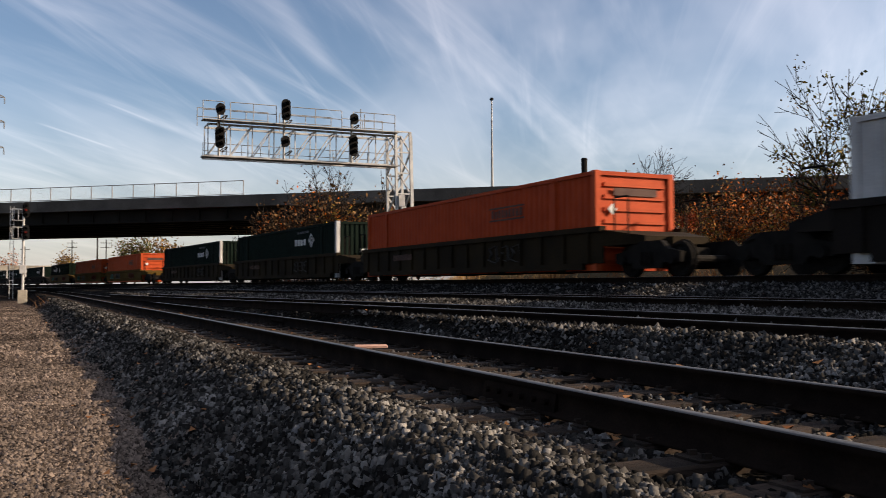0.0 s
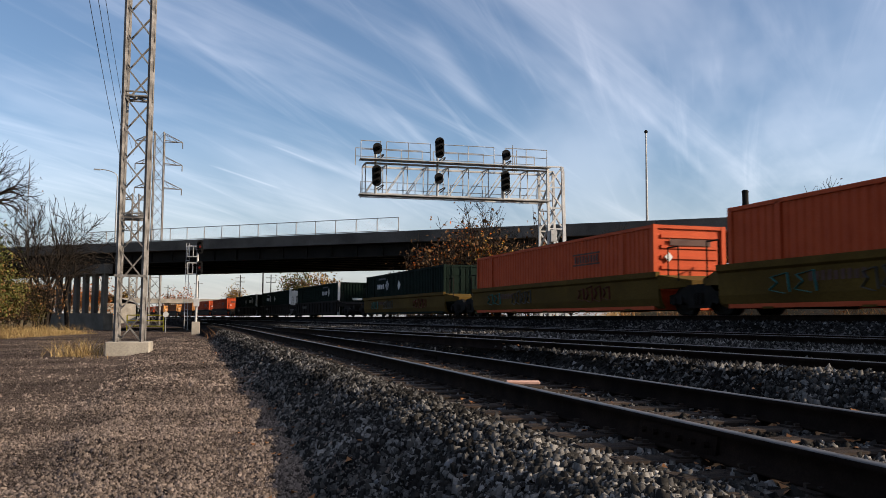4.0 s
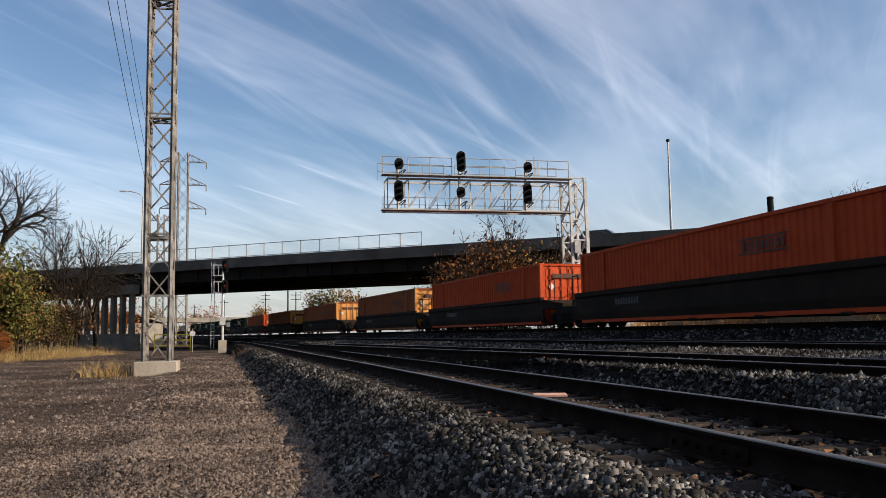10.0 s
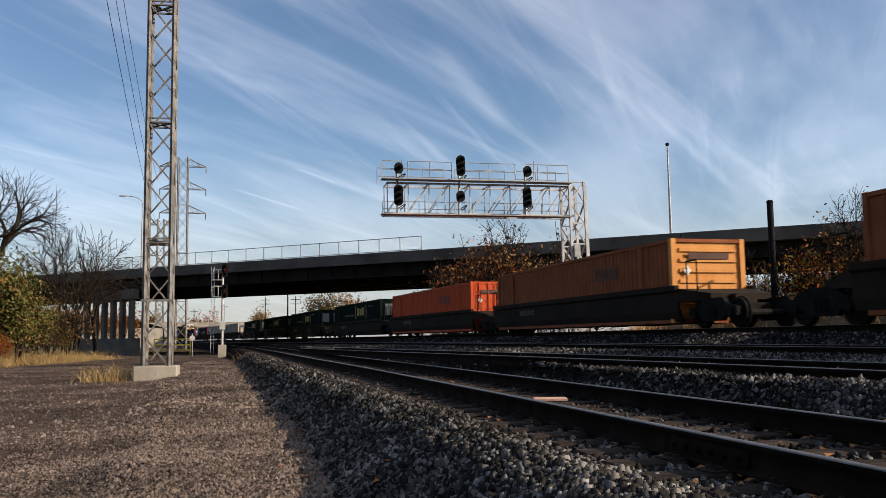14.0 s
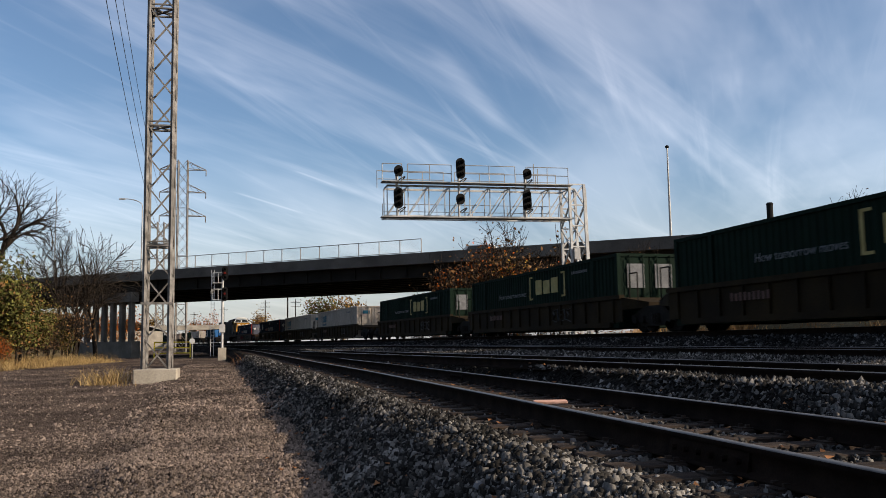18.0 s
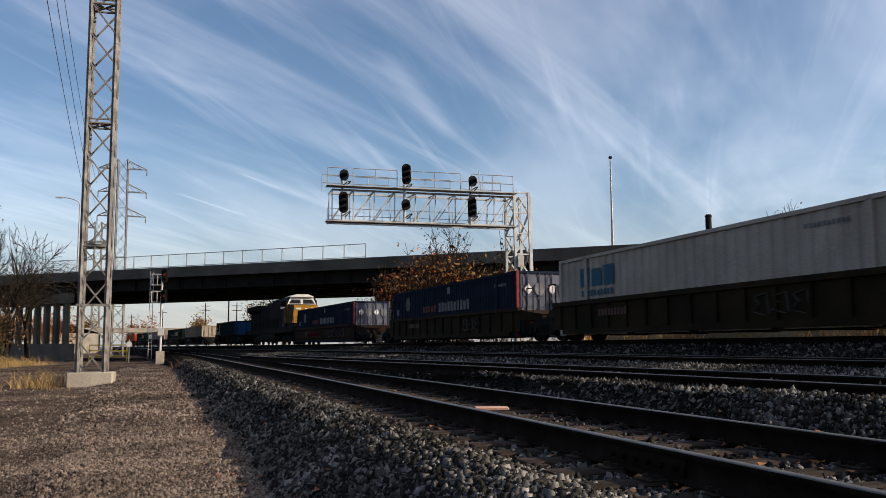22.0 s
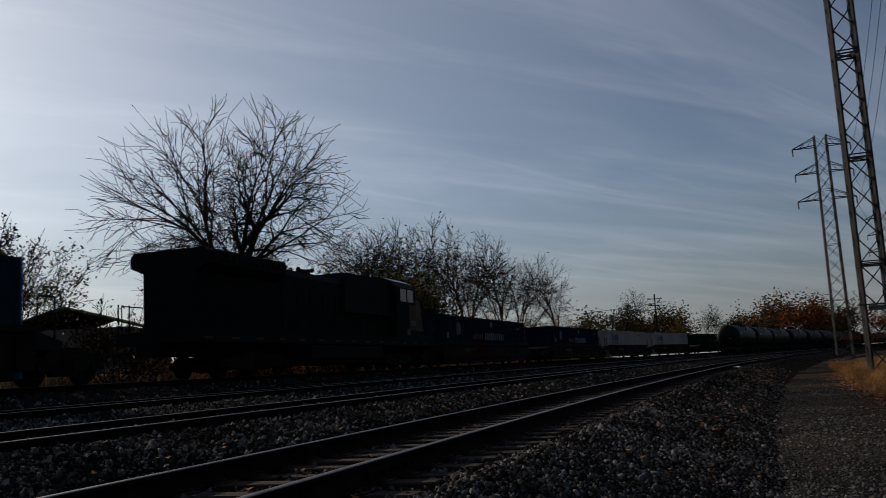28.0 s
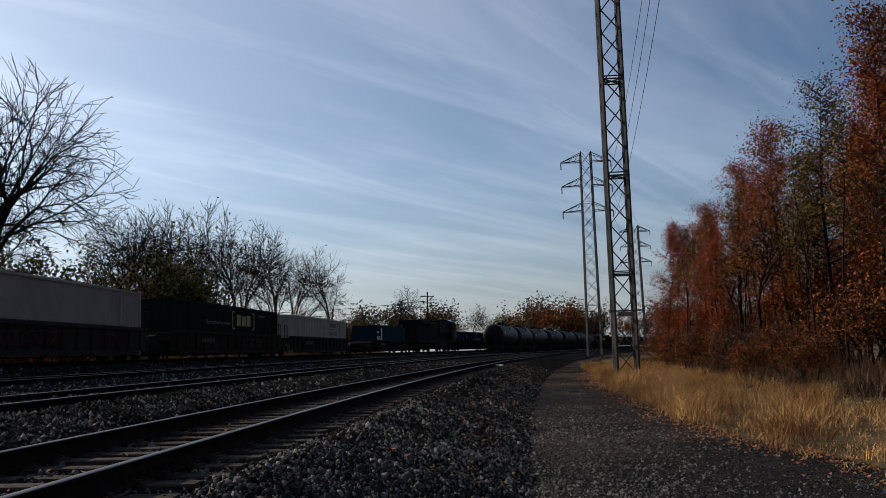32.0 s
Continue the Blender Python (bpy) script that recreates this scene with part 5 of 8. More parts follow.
def well_parts(name, paint, ribs, L=16.15, label="", tag="", graffiti=()):
    """A well car unit: two deep side sills, floor, end decks, one truck at each end."""
    c = thing(name, label, "well car", "well cars of the train")
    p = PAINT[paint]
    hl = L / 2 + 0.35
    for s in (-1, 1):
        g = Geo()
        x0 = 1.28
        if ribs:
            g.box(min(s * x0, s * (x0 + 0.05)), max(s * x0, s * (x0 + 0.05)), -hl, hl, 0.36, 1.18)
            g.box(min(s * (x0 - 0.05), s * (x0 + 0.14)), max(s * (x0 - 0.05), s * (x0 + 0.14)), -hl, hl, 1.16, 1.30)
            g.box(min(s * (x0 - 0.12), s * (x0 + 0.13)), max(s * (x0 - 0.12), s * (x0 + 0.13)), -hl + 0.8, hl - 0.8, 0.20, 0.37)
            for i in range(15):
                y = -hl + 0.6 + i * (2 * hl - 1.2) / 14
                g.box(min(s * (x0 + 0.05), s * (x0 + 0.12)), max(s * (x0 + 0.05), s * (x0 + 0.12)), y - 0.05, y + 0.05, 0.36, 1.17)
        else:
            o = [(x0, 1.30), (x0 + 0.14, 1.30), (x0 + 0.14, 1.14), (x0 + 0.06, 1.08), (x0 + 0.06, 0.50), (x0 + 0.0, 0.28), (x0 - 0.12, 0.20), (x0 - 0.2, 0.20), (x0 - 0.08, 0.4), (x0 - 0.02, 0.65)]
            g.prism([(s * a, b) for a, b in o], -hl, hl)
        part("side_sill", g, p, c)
    for i in range(5):
        y = -6.5 + i * 3.25
        part("floor_beam", Geo().box(-1.3, 1.3, y - 0.2, y + 0.2, 0.15, 0.20), p, c)
    for s in (-1, 1):
        y0, y1 = s * hl, s * (hl + 1.5)
        a, b = min(y0, y1), max(y0, y1)
        g = Geo()
        g.hexa([(-1.34, s * hl, 0.78), (1.34, s * hl, 0.78), (1.0, s * (hl + 1.25), 0.82), (-1.0, s * (hl + 1.25), 0.82), (-1.34, s * hl, 1.2), (1.34, s * hl, 1.2), (1.0, s * (hl + 1.25), 1.0), (-1.0, s * (hl + 1.25), 1.0)])
        g.box(-0.35, 0.35, a, b, 0.68, 0.98)
        part("end_deck", g, p, c)
        for xx in (-1.15, 1.15):
            r = Geo()
            r.tube((xx, s * (hl + 0.25), 1.1), (xx, s * (hl + 0.25), 2.0), 0.025, seg=6)
            r.tube((xx, s * (hl + 0.8), 1.0), (xx, s * (hl + 0.8), 2.0), 0.025, seg=6)
            r.tube((xx, s * (hl + 0.25), 2.0), (xx, s * (hl + 0.8), 2.0), 0.025, seg=6)
            part("grab_rail", r, PAINT["iron"], c)
    truck(c, -hl - 1.35)
    truck(c, hl + 1.35)
    if tag:
        marks("reporting_block", bars_text(3.2, 5.0, 0.75, 0.97, 9), -1.35 if not ribs else -1.41, "spraygrey" if tag == "mark" else tag, c)
    for k, (col, y0, y1, n) in enumerate(graffiti):
        q = random.Random(len(name) + k * 7 + n)
        x = -1.35 if not ribs else -1.345
        w = (y1 - y0) / n
        for i in range(n):
            g = Geo()
            cy = y0 + w * (i + 0.5)
            z0, z1 = 0.48 + q.uniform(0, 0.08), 1.0 + q.uniform(-0.05, 0.05)
            pts = [(cy - w * 0.4, z0), (cy - w * 0.3, z1), (cy + w * 0.35, z1 - 0.08), (cy + w * 0.1, (z0 + z1) / 2), (cy + w * 0.42, z0 + 0.06), (cy - w * 0.2, z0 - 0.03)]
            for a, b in zip(pts, pts[1:]):
                g.bar((x - 0.004, *a), (x - 0.004, *b), 0.01, 0.08, up=(1, 0, 0))
            part("graffiti", g, PAINT[col], c, "sprayed graffiti strokes")
    return c


LOCO_L = 22.3


def locomotive():
    """A six-axle diesel locomotive, nose to the south."""
    c = thing("locomotive", "dark blue six-axle diesel locomotive with a yellow nose", "locomotive")
    b, hl = PAINT["loco"], LOCO_L / 2
    part("underframe", Geo().box(-1.5, 1.5, -hl + 0.5, hl - 0.4, 1.15, 1.55).box(-0.3, 0.3, -hl - 0.1, hl + 0.1, 0.75, 1.15), b, c)
    for i in range(14):
        y = -hl + 1.5 + i * 1.5
        part("sill_stripe", Geo().box(-1.506, -1.5, y, y + 0.45, 1.25, 1.33), PAINT["wellyellow"], c, "worn yellow reflective stripe")
    hood = Geo()
    hood.prism([(-0.95, 1.55), (-0.95, 3.85), (-0.75, 4.12), (0.75, 4.12), (0.95, 3.85), (0.95, 1.55)], -hl + 5.2, hl - 6.0)
    h = part("engine_hood", hood, b, c)
    for s in (-1, 1):
        for i in range(9):
            y = -hl + 6.0 + i * 1.1
            part("hood_door", Geo().cbox(min(s * 0.95, s * 0.975), max(s * 0.95, s * 0.975), y, y + 1.0, 1.75, 3.5, 0.006), b, h)
    rad = Geo()
    rad.prism([(-1.0, 1.55), (-1.0, 3.45), (-1.5, 3.7), (-1.5, 4.1), (-1.35, 4.22), (1.35, 4.22), (1.5, 4.1), (1.5, 3.7), (1.0, 3.5), (1.0, 1.55)], hl - 6.0, hl - 1.1)
    part("radiator", rad, b, c, "winged radiator section")
    for s in (-1, 1):
        for i in range(12):
            y = hl - 5.7 + i * 0.36
            part("radiator_louver", Geo().box(min(s * 1.5, s * 1.53), max(s * 1.5, s * 1.53), y, y + 0.28, 3.8, 4.15), PAINT["iron"], c)
    part("blower_housing", Geo().hexa([(-1.3, -hl + 5.6, 2.6), (1.3, -hl + 5.6, 2.6), (1.3, -hl + 11.1, 2.6), (-1.3, -hl + 11.1, 2.6), (-1.05, -hl + 5.6, 4.46), (1.05, -hl + 5.6, 4.46), (1.05, -hl + 10.35, 4.42), (-1.05, -hl + 10.35, 4.42)]), b, c)
    part("exhaust_outlet", Geo().cbox(-0.4, 0.4, 3.3, 4.7, 3.95, 4.46, 0.03), PAINT["iron"], c)
    hn = Geo()
    for k in (-0.2, 0, 0.2):
        hn.turned((k, 1.2, 4.42), (0, -1 if k else 1, 0), [(0, 0.03), (0.25, 0.04), (0.42, 0.11)], 8)
    hn.box(-0.3, 0.3, 1.1, 1.3, 3.98, 4.4)
    part("horn", hn, PAINT["iron"], c)
    cab = Geo()
    y0, y1, yn = -hl + 3.0, -hl + 5.6, -hl + 1.45
    cab.prism([(-1.5, 1.55), (-1.5, 4.12), (-1.15, 4.45), (-0.6, 4.66), (0.6, 4.66), (1.15, 4.45), (1.5, 4.12), (1.5, 1.55)], y0, y1)
    k = part("cab", cab, b, c)
    part("cab_roof", Geo().prism([(-1.17, 4.46), (-0.6, 4.68), (0.6, 4.68), (1.17, 4.46), (1.15, 4.42), (-1.15, 4.42)], y0 - 0.25, y1 - 0.6), PAINT["roof_and_glint"], k, "pale sunlit cab roof")
    part("cab_front", Geo().box(-1.46, 1.46, y0 - 0.03, y0, 2.0, 3.76), PAINT["nose"], k, "yellow cab front")
    for s in (-1, 1):
        part("windshield", Geo().hexa([(s * 0.12, y0 - 0.05, 3.82), (s * 1.25, y0 - 0.05, 3.82), (s * 1.25, y0 - 0.02, 3.82), (s * 0.12, y0 - 0.02, 3.82), (s * 0.12, y0 - 0.05, 4.2), (s * 1.0, y0 - 0.05, 4.2), (s * 1.0, y0 - 0.02, 4.2), (s * 0.12, y0 - 0.02, 4.2)]), GLASS, k, "dark windshield pane")
        for a in (0.35, 1.3):
            part("side_window", Geo().box(min(s * 1.5, s * 1.52), max(s * 1.5, s * 1.52), y0 + a, y0 + a + 0.8, 3.4, 4.05), GLASS, k, "dark cab side window")
        part("number_board", Geo().box(min(s * 0.5, s * 1.0), max(s * 0.5, s * 1.0), yn - 0.03, yn + 0.03, 3.2, 3.36), PAINT["mark"], k, "white number board")
    nose = Geo()
    nose.hexa([(-1.3, yn, 1.95), (1.3, yn, 1.95), (1.4, y0, 1.95), (-1.4, y0, 1.95), (-1.15, yn + 0.08, 3.62), (1.15, yn + 0.08, 3.62), (1.3, y0, 3.76), (-1.3, y0, 3.76)])
    n = part("nose", nose, PAINT["shaded_nose"], c, "wide nose in shaded yellow")
    for s in (-1, 1):
        part("side_panel", Geo().box(min(s * 1.5, s * 1.508), max(s * 1.5, s * 1.508), y0, y0 + 1.0, 1.95, 3.3), PAINT["shaded_nose"], k, "cab side panel in shaded yellow")
    part("nose_front", Geo().hexa([(-1.28, yn - 0.04, 1.97), (1.28, yn - 0.04, 1.97), (1.28, yn, 1.97), (-1.28, yn, 1.97), (-1.13, yn + 0.04, 3.6), (1.13, yn + 0.04, 3.6), (1.13, yn + 0.08, 3.6), (-1.13, yn + 0.08, 3.6)]), PAINT["nose"], n, "bright yellow nose front")
    part("nose_deck", Geo().hexa([(-1.45, -hl + 0.5, 1.55), (1.45, -hl + 0.5, 1.55), (1.45, y0, 1.55), (-1.45, y0, 1.55), (-1.35, -hl + 0.6, 1.72), (1.35, -hl + 0.6, 1.72), (1.4, y0, 1.95), (-1.4, y0, 1.95)]), b, c)
    # pale panel paints in the bright sky mirrored by the windshield
    part("upper_front", Geo().hexa([(-1.4, y0 - 0.035, 3.76), (1.4, y0 - 0.035, 3.76), (1.4, y0 + 0.0, 3.76), (-1.4, y0 + 0.0, 3.76), (-1.1, y0 - 0.02, 4.44), (1.1, y0 - 0.02, 4.44), (1.1, y0 + 0.0, 4.44), (-1.1, y0 + 0.0, 4.44)]), PAINT["roof_and_glint"], k, "pale panel painted as sky reflection on the windshield")
    part("nose_door", Geo().cbox(-0.3, 0.3, yn - 0.06, yn + 0.02, 1.96, 3.0, 0.01), PAINT["nose"], n)
    part("headlight", Geo().tube((0, yn - 0.06, 3.2), (0, yn + 0.1, 3.2), 0.14, seg=12), PAINT["mark"], n)
    part("nose_mark", Geo().box(-0.85, -0.4, yn - 0.05, yn + 0.02, 2.3, 2.6).box(0.4, 0.85, yn - 0.05, yn + 0.02, 2.3, 2.6), PAINT["loco"], n, "dark blue block mark")
    part("number_patch", Geo().box(-1.515, -1.5, y0 + 0.1, y0 + 0.75, 2.2, 2.45).box(-1.515, -1.5, y0 + 0.95, y0 + 1.35, 1.7, 2.0), PAINT["spraygrey"], k, "white block number")
    part("pilot", Geo().prism_x([(-hl + 0.4, 0.25), (-hl + 0.1, 0.3), (-hl + 0.35, 1.5), (-hl + 0.6, 1.5)], -1.4, 1.4), b, c, "dark pilot plate")
    for s in (-1, 1):
        for yy in (-hl + 0.75, hl - 0.9):
            for q in range(4):
                part("step", Geo().box(min(s * 1.2, s * 1.52), max(s * 1.2, s * 1.52), yy - 0.25, yy + 0.25, 0.3 + q * 0.3, 0.34 + q * 0.3), b, c)
        r = Geo()
        r.tube((s * 1.45, -hl + 5.3, 2.45), (s * 1.45, hl - 0.6, 2.45), 0.02, seg=6)
        for i in range(12):
            y = -hl + 5.3 + i * (LOCO_L - 5.9) / 11
            r.tube((s * 1.45, y, 1.55), (s * 1.45, y, 2.45), 0.018, seg=5)
        for q in (0.45, 0.95):
            r.tube((s * 1.45, -hl + q, 1.2), (s * 1.45, -hl + q, 2.5), 0.022, seg=5)
            r.tube((s * 1.45, hl - q, 1.2), (s * 1.45, hl - q, 2.5), 0.022, seg=5)
        r.tube((s * 1.45, -hl + 0.45, 2.5), (s * 1.45, -hl + 2.5, 2.5), 0.022, seg=5)
        part("handrail", r, PAINT["loco"], c)
    part("fuel_tank", Geo().prism([(-1.35, 0.35), (-1.5, 0.6), (-1.5, 1.1), (1.5, 1.1), (1.5, 0.6), (1.35, 0.35)], -3.6, 3.4), PAINT["iron"], c)
    truck(c, -hl + 4.6, (-1.9, 0.0, 1.9))
    truck(c, hl - 4.6, (-1.9, 0.0, 1.9))
    c.scale = (0.9, 1.0, 0.925)
    return c


# each container: its south end's place along the rail at the clip's start, paint, marks, south end, car
DESC = dict(orange="orange corrugated container", amber="bright orange corrugated container", tan="faded tan-orange corrugated container", green="dark green corrugated container", csxgreen="bottle-green corrugated container", blue="dark blue corrugated container", teal="blue shorter container with sunlight painted on its end", white="white corrugated container", grey="pale grey corrugated container", pinkgrey="faded pinkish-grey corrugated container")
WDESC = dict(wellbrown="dirty yellow-brown ribbed well car", wellyellow="yellow smooth-sided well car with graffiti", wellbrown2="rusty brown smooth-sided well car with pale graffiti", wellblack="dirty black ribbed well car", wellgrey="dark grey smooth-sided well car", wellred="dark rusty grey well car with red graffiti")
# amber ends on orange containers likewise put the south sun into colour
TRAIN = [
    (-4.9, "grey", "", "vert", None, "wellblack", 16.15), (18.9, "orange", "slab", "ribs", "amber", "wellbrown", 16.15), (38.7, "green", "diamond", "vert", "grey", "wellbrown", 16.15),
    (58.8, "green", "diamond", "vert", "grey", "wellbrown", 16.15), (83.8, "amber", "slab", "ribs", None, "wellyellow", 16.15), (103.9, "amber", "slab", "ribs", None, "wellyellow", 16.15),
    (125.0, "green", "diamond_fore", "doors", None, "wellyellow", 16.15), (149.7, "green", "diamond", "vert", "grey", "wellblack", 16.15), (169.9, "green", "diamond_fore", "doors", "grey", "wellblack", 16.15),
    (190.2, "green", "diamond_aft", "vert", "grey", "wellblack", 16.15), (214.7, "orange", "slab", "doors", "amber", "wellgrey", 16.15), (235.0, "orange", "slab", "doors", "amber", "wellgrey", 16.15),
    (254.8, "tan", "slab", "ribs", "tan_sunlit", "wellgrey", 16.15), (279.3, "tan", "slab", "doors", "tan_sunlit", "wellgrey", 16.15), (303.8, "tan", "slab", "ribs", "tan_sunlit", "wellgrey", 16.15),
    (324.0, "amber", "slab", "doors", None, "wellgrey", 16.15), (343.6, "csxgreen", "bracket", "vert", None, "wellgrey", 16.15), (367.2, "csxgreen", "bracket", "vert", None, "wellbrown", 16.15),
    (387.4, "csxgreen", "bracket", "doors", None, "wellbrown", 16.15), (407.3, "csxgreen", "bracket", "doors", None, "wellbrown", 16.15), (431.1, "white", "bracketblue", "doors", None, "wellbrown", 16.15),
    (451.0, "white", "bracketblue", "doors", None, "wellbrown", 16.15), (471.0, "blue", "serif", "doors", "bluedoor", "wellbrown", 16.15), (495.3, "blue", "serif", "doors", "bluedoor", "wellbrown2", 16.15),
    (540.9, "teal", "plate", "doors", "blue_sunlit", "wellblack", 12.2), (564.8, "white", "boxed", "doors", None, "wellblack", 16.15), (584.4, "csxgreen", "bracket", "doors", None, "wellbrown", 16.15),
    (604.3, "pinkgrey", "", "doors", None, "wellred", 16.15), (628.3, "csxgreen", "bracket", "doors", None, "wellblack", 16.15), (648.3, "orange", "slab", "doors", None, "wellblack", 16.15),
]
LOCO_S = 512.3
ROLLING = []


def build_train():
    boxes, wells = {}, {}
    for s, paint, logo, end, ep, well, L in TRAIN:
        key = (paint, logo, end, ep, L)
        if key not in boxes:
            boxes[key] = container_parts("container", paint, L, 2.9, logo, end, ep, DESC[paint] + " riding in a well car")
            c = boxes[key]
            c.scale = (2.44 / 2.59, 1.0, 2.59 / 2.9)
        else:
            c = copy_thing(boxes[key], Matrix())
        ROLLING.append((c, s + L / 2, 0.17))
        wk = (well, L)
        if wk not in wells:
            gf = {"wellyellow": (("sprayteal", 4.6, 6.4, 2), ("spraygrey", 1.2, 3.4, 4), ("sprayred", -5.5, -3.0, 4)), "wellred": (("sprayred", -1, 3, 5), ("sprayred", -6.5, -4, 3)), "wellbrown2": (("sprayred", 0.5, 4.2, 7), ("spraygrey", -6.2, -2.0, 4)), "wellbrown": (("spraygrey", -4.5, -2.5, 3),)}.get(well, ())
            w = wells[wk] = well_parts("well_car", well, well in ("wellbrown", "wellblack", "wellred"), L, WDESC[well], "mark" if well in ("wellgrey", "wellblack") else "markdark", gf)
        else:
            w = copy_thing(wells[wk], Matrix())
        ROLLING.append((w, s + L / 2, 0.0))
    ROLLING.append((locomotive(), LOCO_S + LOCO_L / 2, -0.0))


build_train()

ROLLED = [(0, 0), (24.5, 488.8), (26.5, 525.6), (27, 536.0), (28, 555.2), (29, 577.1), (30, 598.7), (31, 619.0), (32, 639.3)]


def rolled(t):
    return float(np.interp(t, [a for a, _ in ROLLED], [b for _, b in ROLLED]))


def car_pose(s, lift):
    a, b = on_track(s - 7), on_track(s + 7)
    m = (a + b) / 2
    return pose(m.x, m.y, m.z + lift, 0, 0, -math.degrees(math.atan2(b.x - a.x, b.y - a.y)))

# ---------------------------------------------------------------- trees and scrub
def grow(seed, height, spread=0.5, levels=6, stems=1, trunk=0.22, kids=(4, 4, 4, 3, 3, 3), thick=0.02, up=0.25, wander=0.22, length=0.62):
    """Branch segments of one tree: rows of (start, end, radius, radius), and the twig ends."""
    g = random.Random(seed)
    segs, tips = [], []

    def limb(p, d, L, r, lev):
        steps = 3 if lev < 3 else 2
        q = p.copy()
        nodes = []
        for i in range(steps):
            d = (d + Vector((g.uniform(-1, 1), g.uniform(-1, 1), g.uniform(-0.6, 1))) * wander * 0.5 + Vector((0, 0, up * 0.2))).normalized()
            n = q + d * (L / steps)
            r2 = r * (1 - 0.45 * (i + 1) / steps)
            segs.append((q.copy(), n.copy(), r * (1 - 0.45 * i / steps), r2))
            q = n
            nodes.append((q.copy(), d.copy(), r2))
        if lev >= levels - 1:
            tips.append((q.copy(), d.copy()))
            return
        k = kids[min(lev, len(kids) - 1)]
        for j in range(k):
            if j == 0:
                b, bd, br = nodes[-1]
                ang = g.uniform(0.05, 0.25)
            else:
                k0 = g.randrange((len(nodes) - 1, 1, 0)[min(lev, 2)], len(nodes))
                b, bd, br = nodes[k0]
                ang = g.uniform(0.4, 0.9) * (0.7 + spread)
            a = g.uniform(0, 2 * math.pi)
            s = bd.orthogonal().normalized()
            t = bd.cross(s)
            nd = (bd * math.cos(ang) + (s * math.cos(a) + t * math.sin(a)) * math.sin(ang)).normalized()
            limb(b, nd, L * length * (1.15 if j == 0 else 0.95) * g.uniform(0.8, 1.2), br * (0.85 if j == 0 else 0.6), lev + 1)

    for k in range(stems):
        a = g.uniform(0, 6.28)
        lean = 0.05 if stems == 1 else g.uniform(0.1, 0.45)
        d = Vector((math.cos(a) * lean, math.sin(a) * lean, 1)).normalized()
        limb(Vector((math.cos(a) * 0.15 * (stems > 1), math.sin(a) * 0.15 * (stems > 1), -0.3)), d, height * trunk * (1.6 if stems == 1 else 1.2), height * thick, 0)
    top = max(s[1].z for s in segs)
    f = height / top
    segs = [(a * f, b * f, r * f, q * f) for a, b, r, q in segs]
    tips = [(a * f, d) for a, d in tips]
    return segs, tips


def column(seed, height, width, n=46, low=0.1, thick=0.011):
    """A slender forest tree: one leader with side branches all the way up."""
    g = random.Random(seed)
    segs, tips = [], []
    p, d = Vector((0, 0, -0.3)), Vector((0, 0, 1))
    nodes = []
    for i in range(10):
        d = (d + Vector((g.uniform(-1, 1), g.uniform(-1, 1), 0)) * 0.07).normalized()
        q = p + d * (height / 10)
        segs.append((p.copy(), q.copy(), height * thick * (1 - i * 0.095), height * thick * (1 - (i + 1) * 0.095)))
        nodes.append((p.copy(), q.copy()))
        p = q
    for k in range(n):
        u = low + (1 - low) * (k + g.random()) / n
        i = min(9, int(u * 10))
        a, b = nodes[i]
        o = a.lerp(b, u * 10 - i)
        w = 6.2832 * g.random()
        reach = width * (0.35 + 0.65 * math.sin(math.pi * min(1, 0.18 + 0.78 * u))) * g.uniform(0.55, 1.15)
        way = Vector((math.cos(w), math.sin(w), g.uniform(0.25, 0.8))).normalized()
        m = o + way * reach * 0.55
        e = m + (way + Vector((g.uniform(-0.4, 0.4), g.uniform(-0.4, 0.4), 0.15))).normalized() * reach * 0.5
        r = height * thick * 0.22
        segs += [(o, m, r, r * 0.6), (m, e, r * 0.6, r * 0.25)]
        for j in range(5):
            c = (o.lerp(m, g.uniform(0.4, 1)) if j < 2 else m.lerp(e, g.random()))
            t = c + Vector((g.uniform(-1, 1), g.uniform(-1, 1), g.uniform(-0.3, 0.8))).normalized() * reach * 0.32
            segs.append((c, t, r * 0.3, r * 0.15))
            tips += [(t, way), (c, way)]
        tips.append((e, way))
    return segs, tips


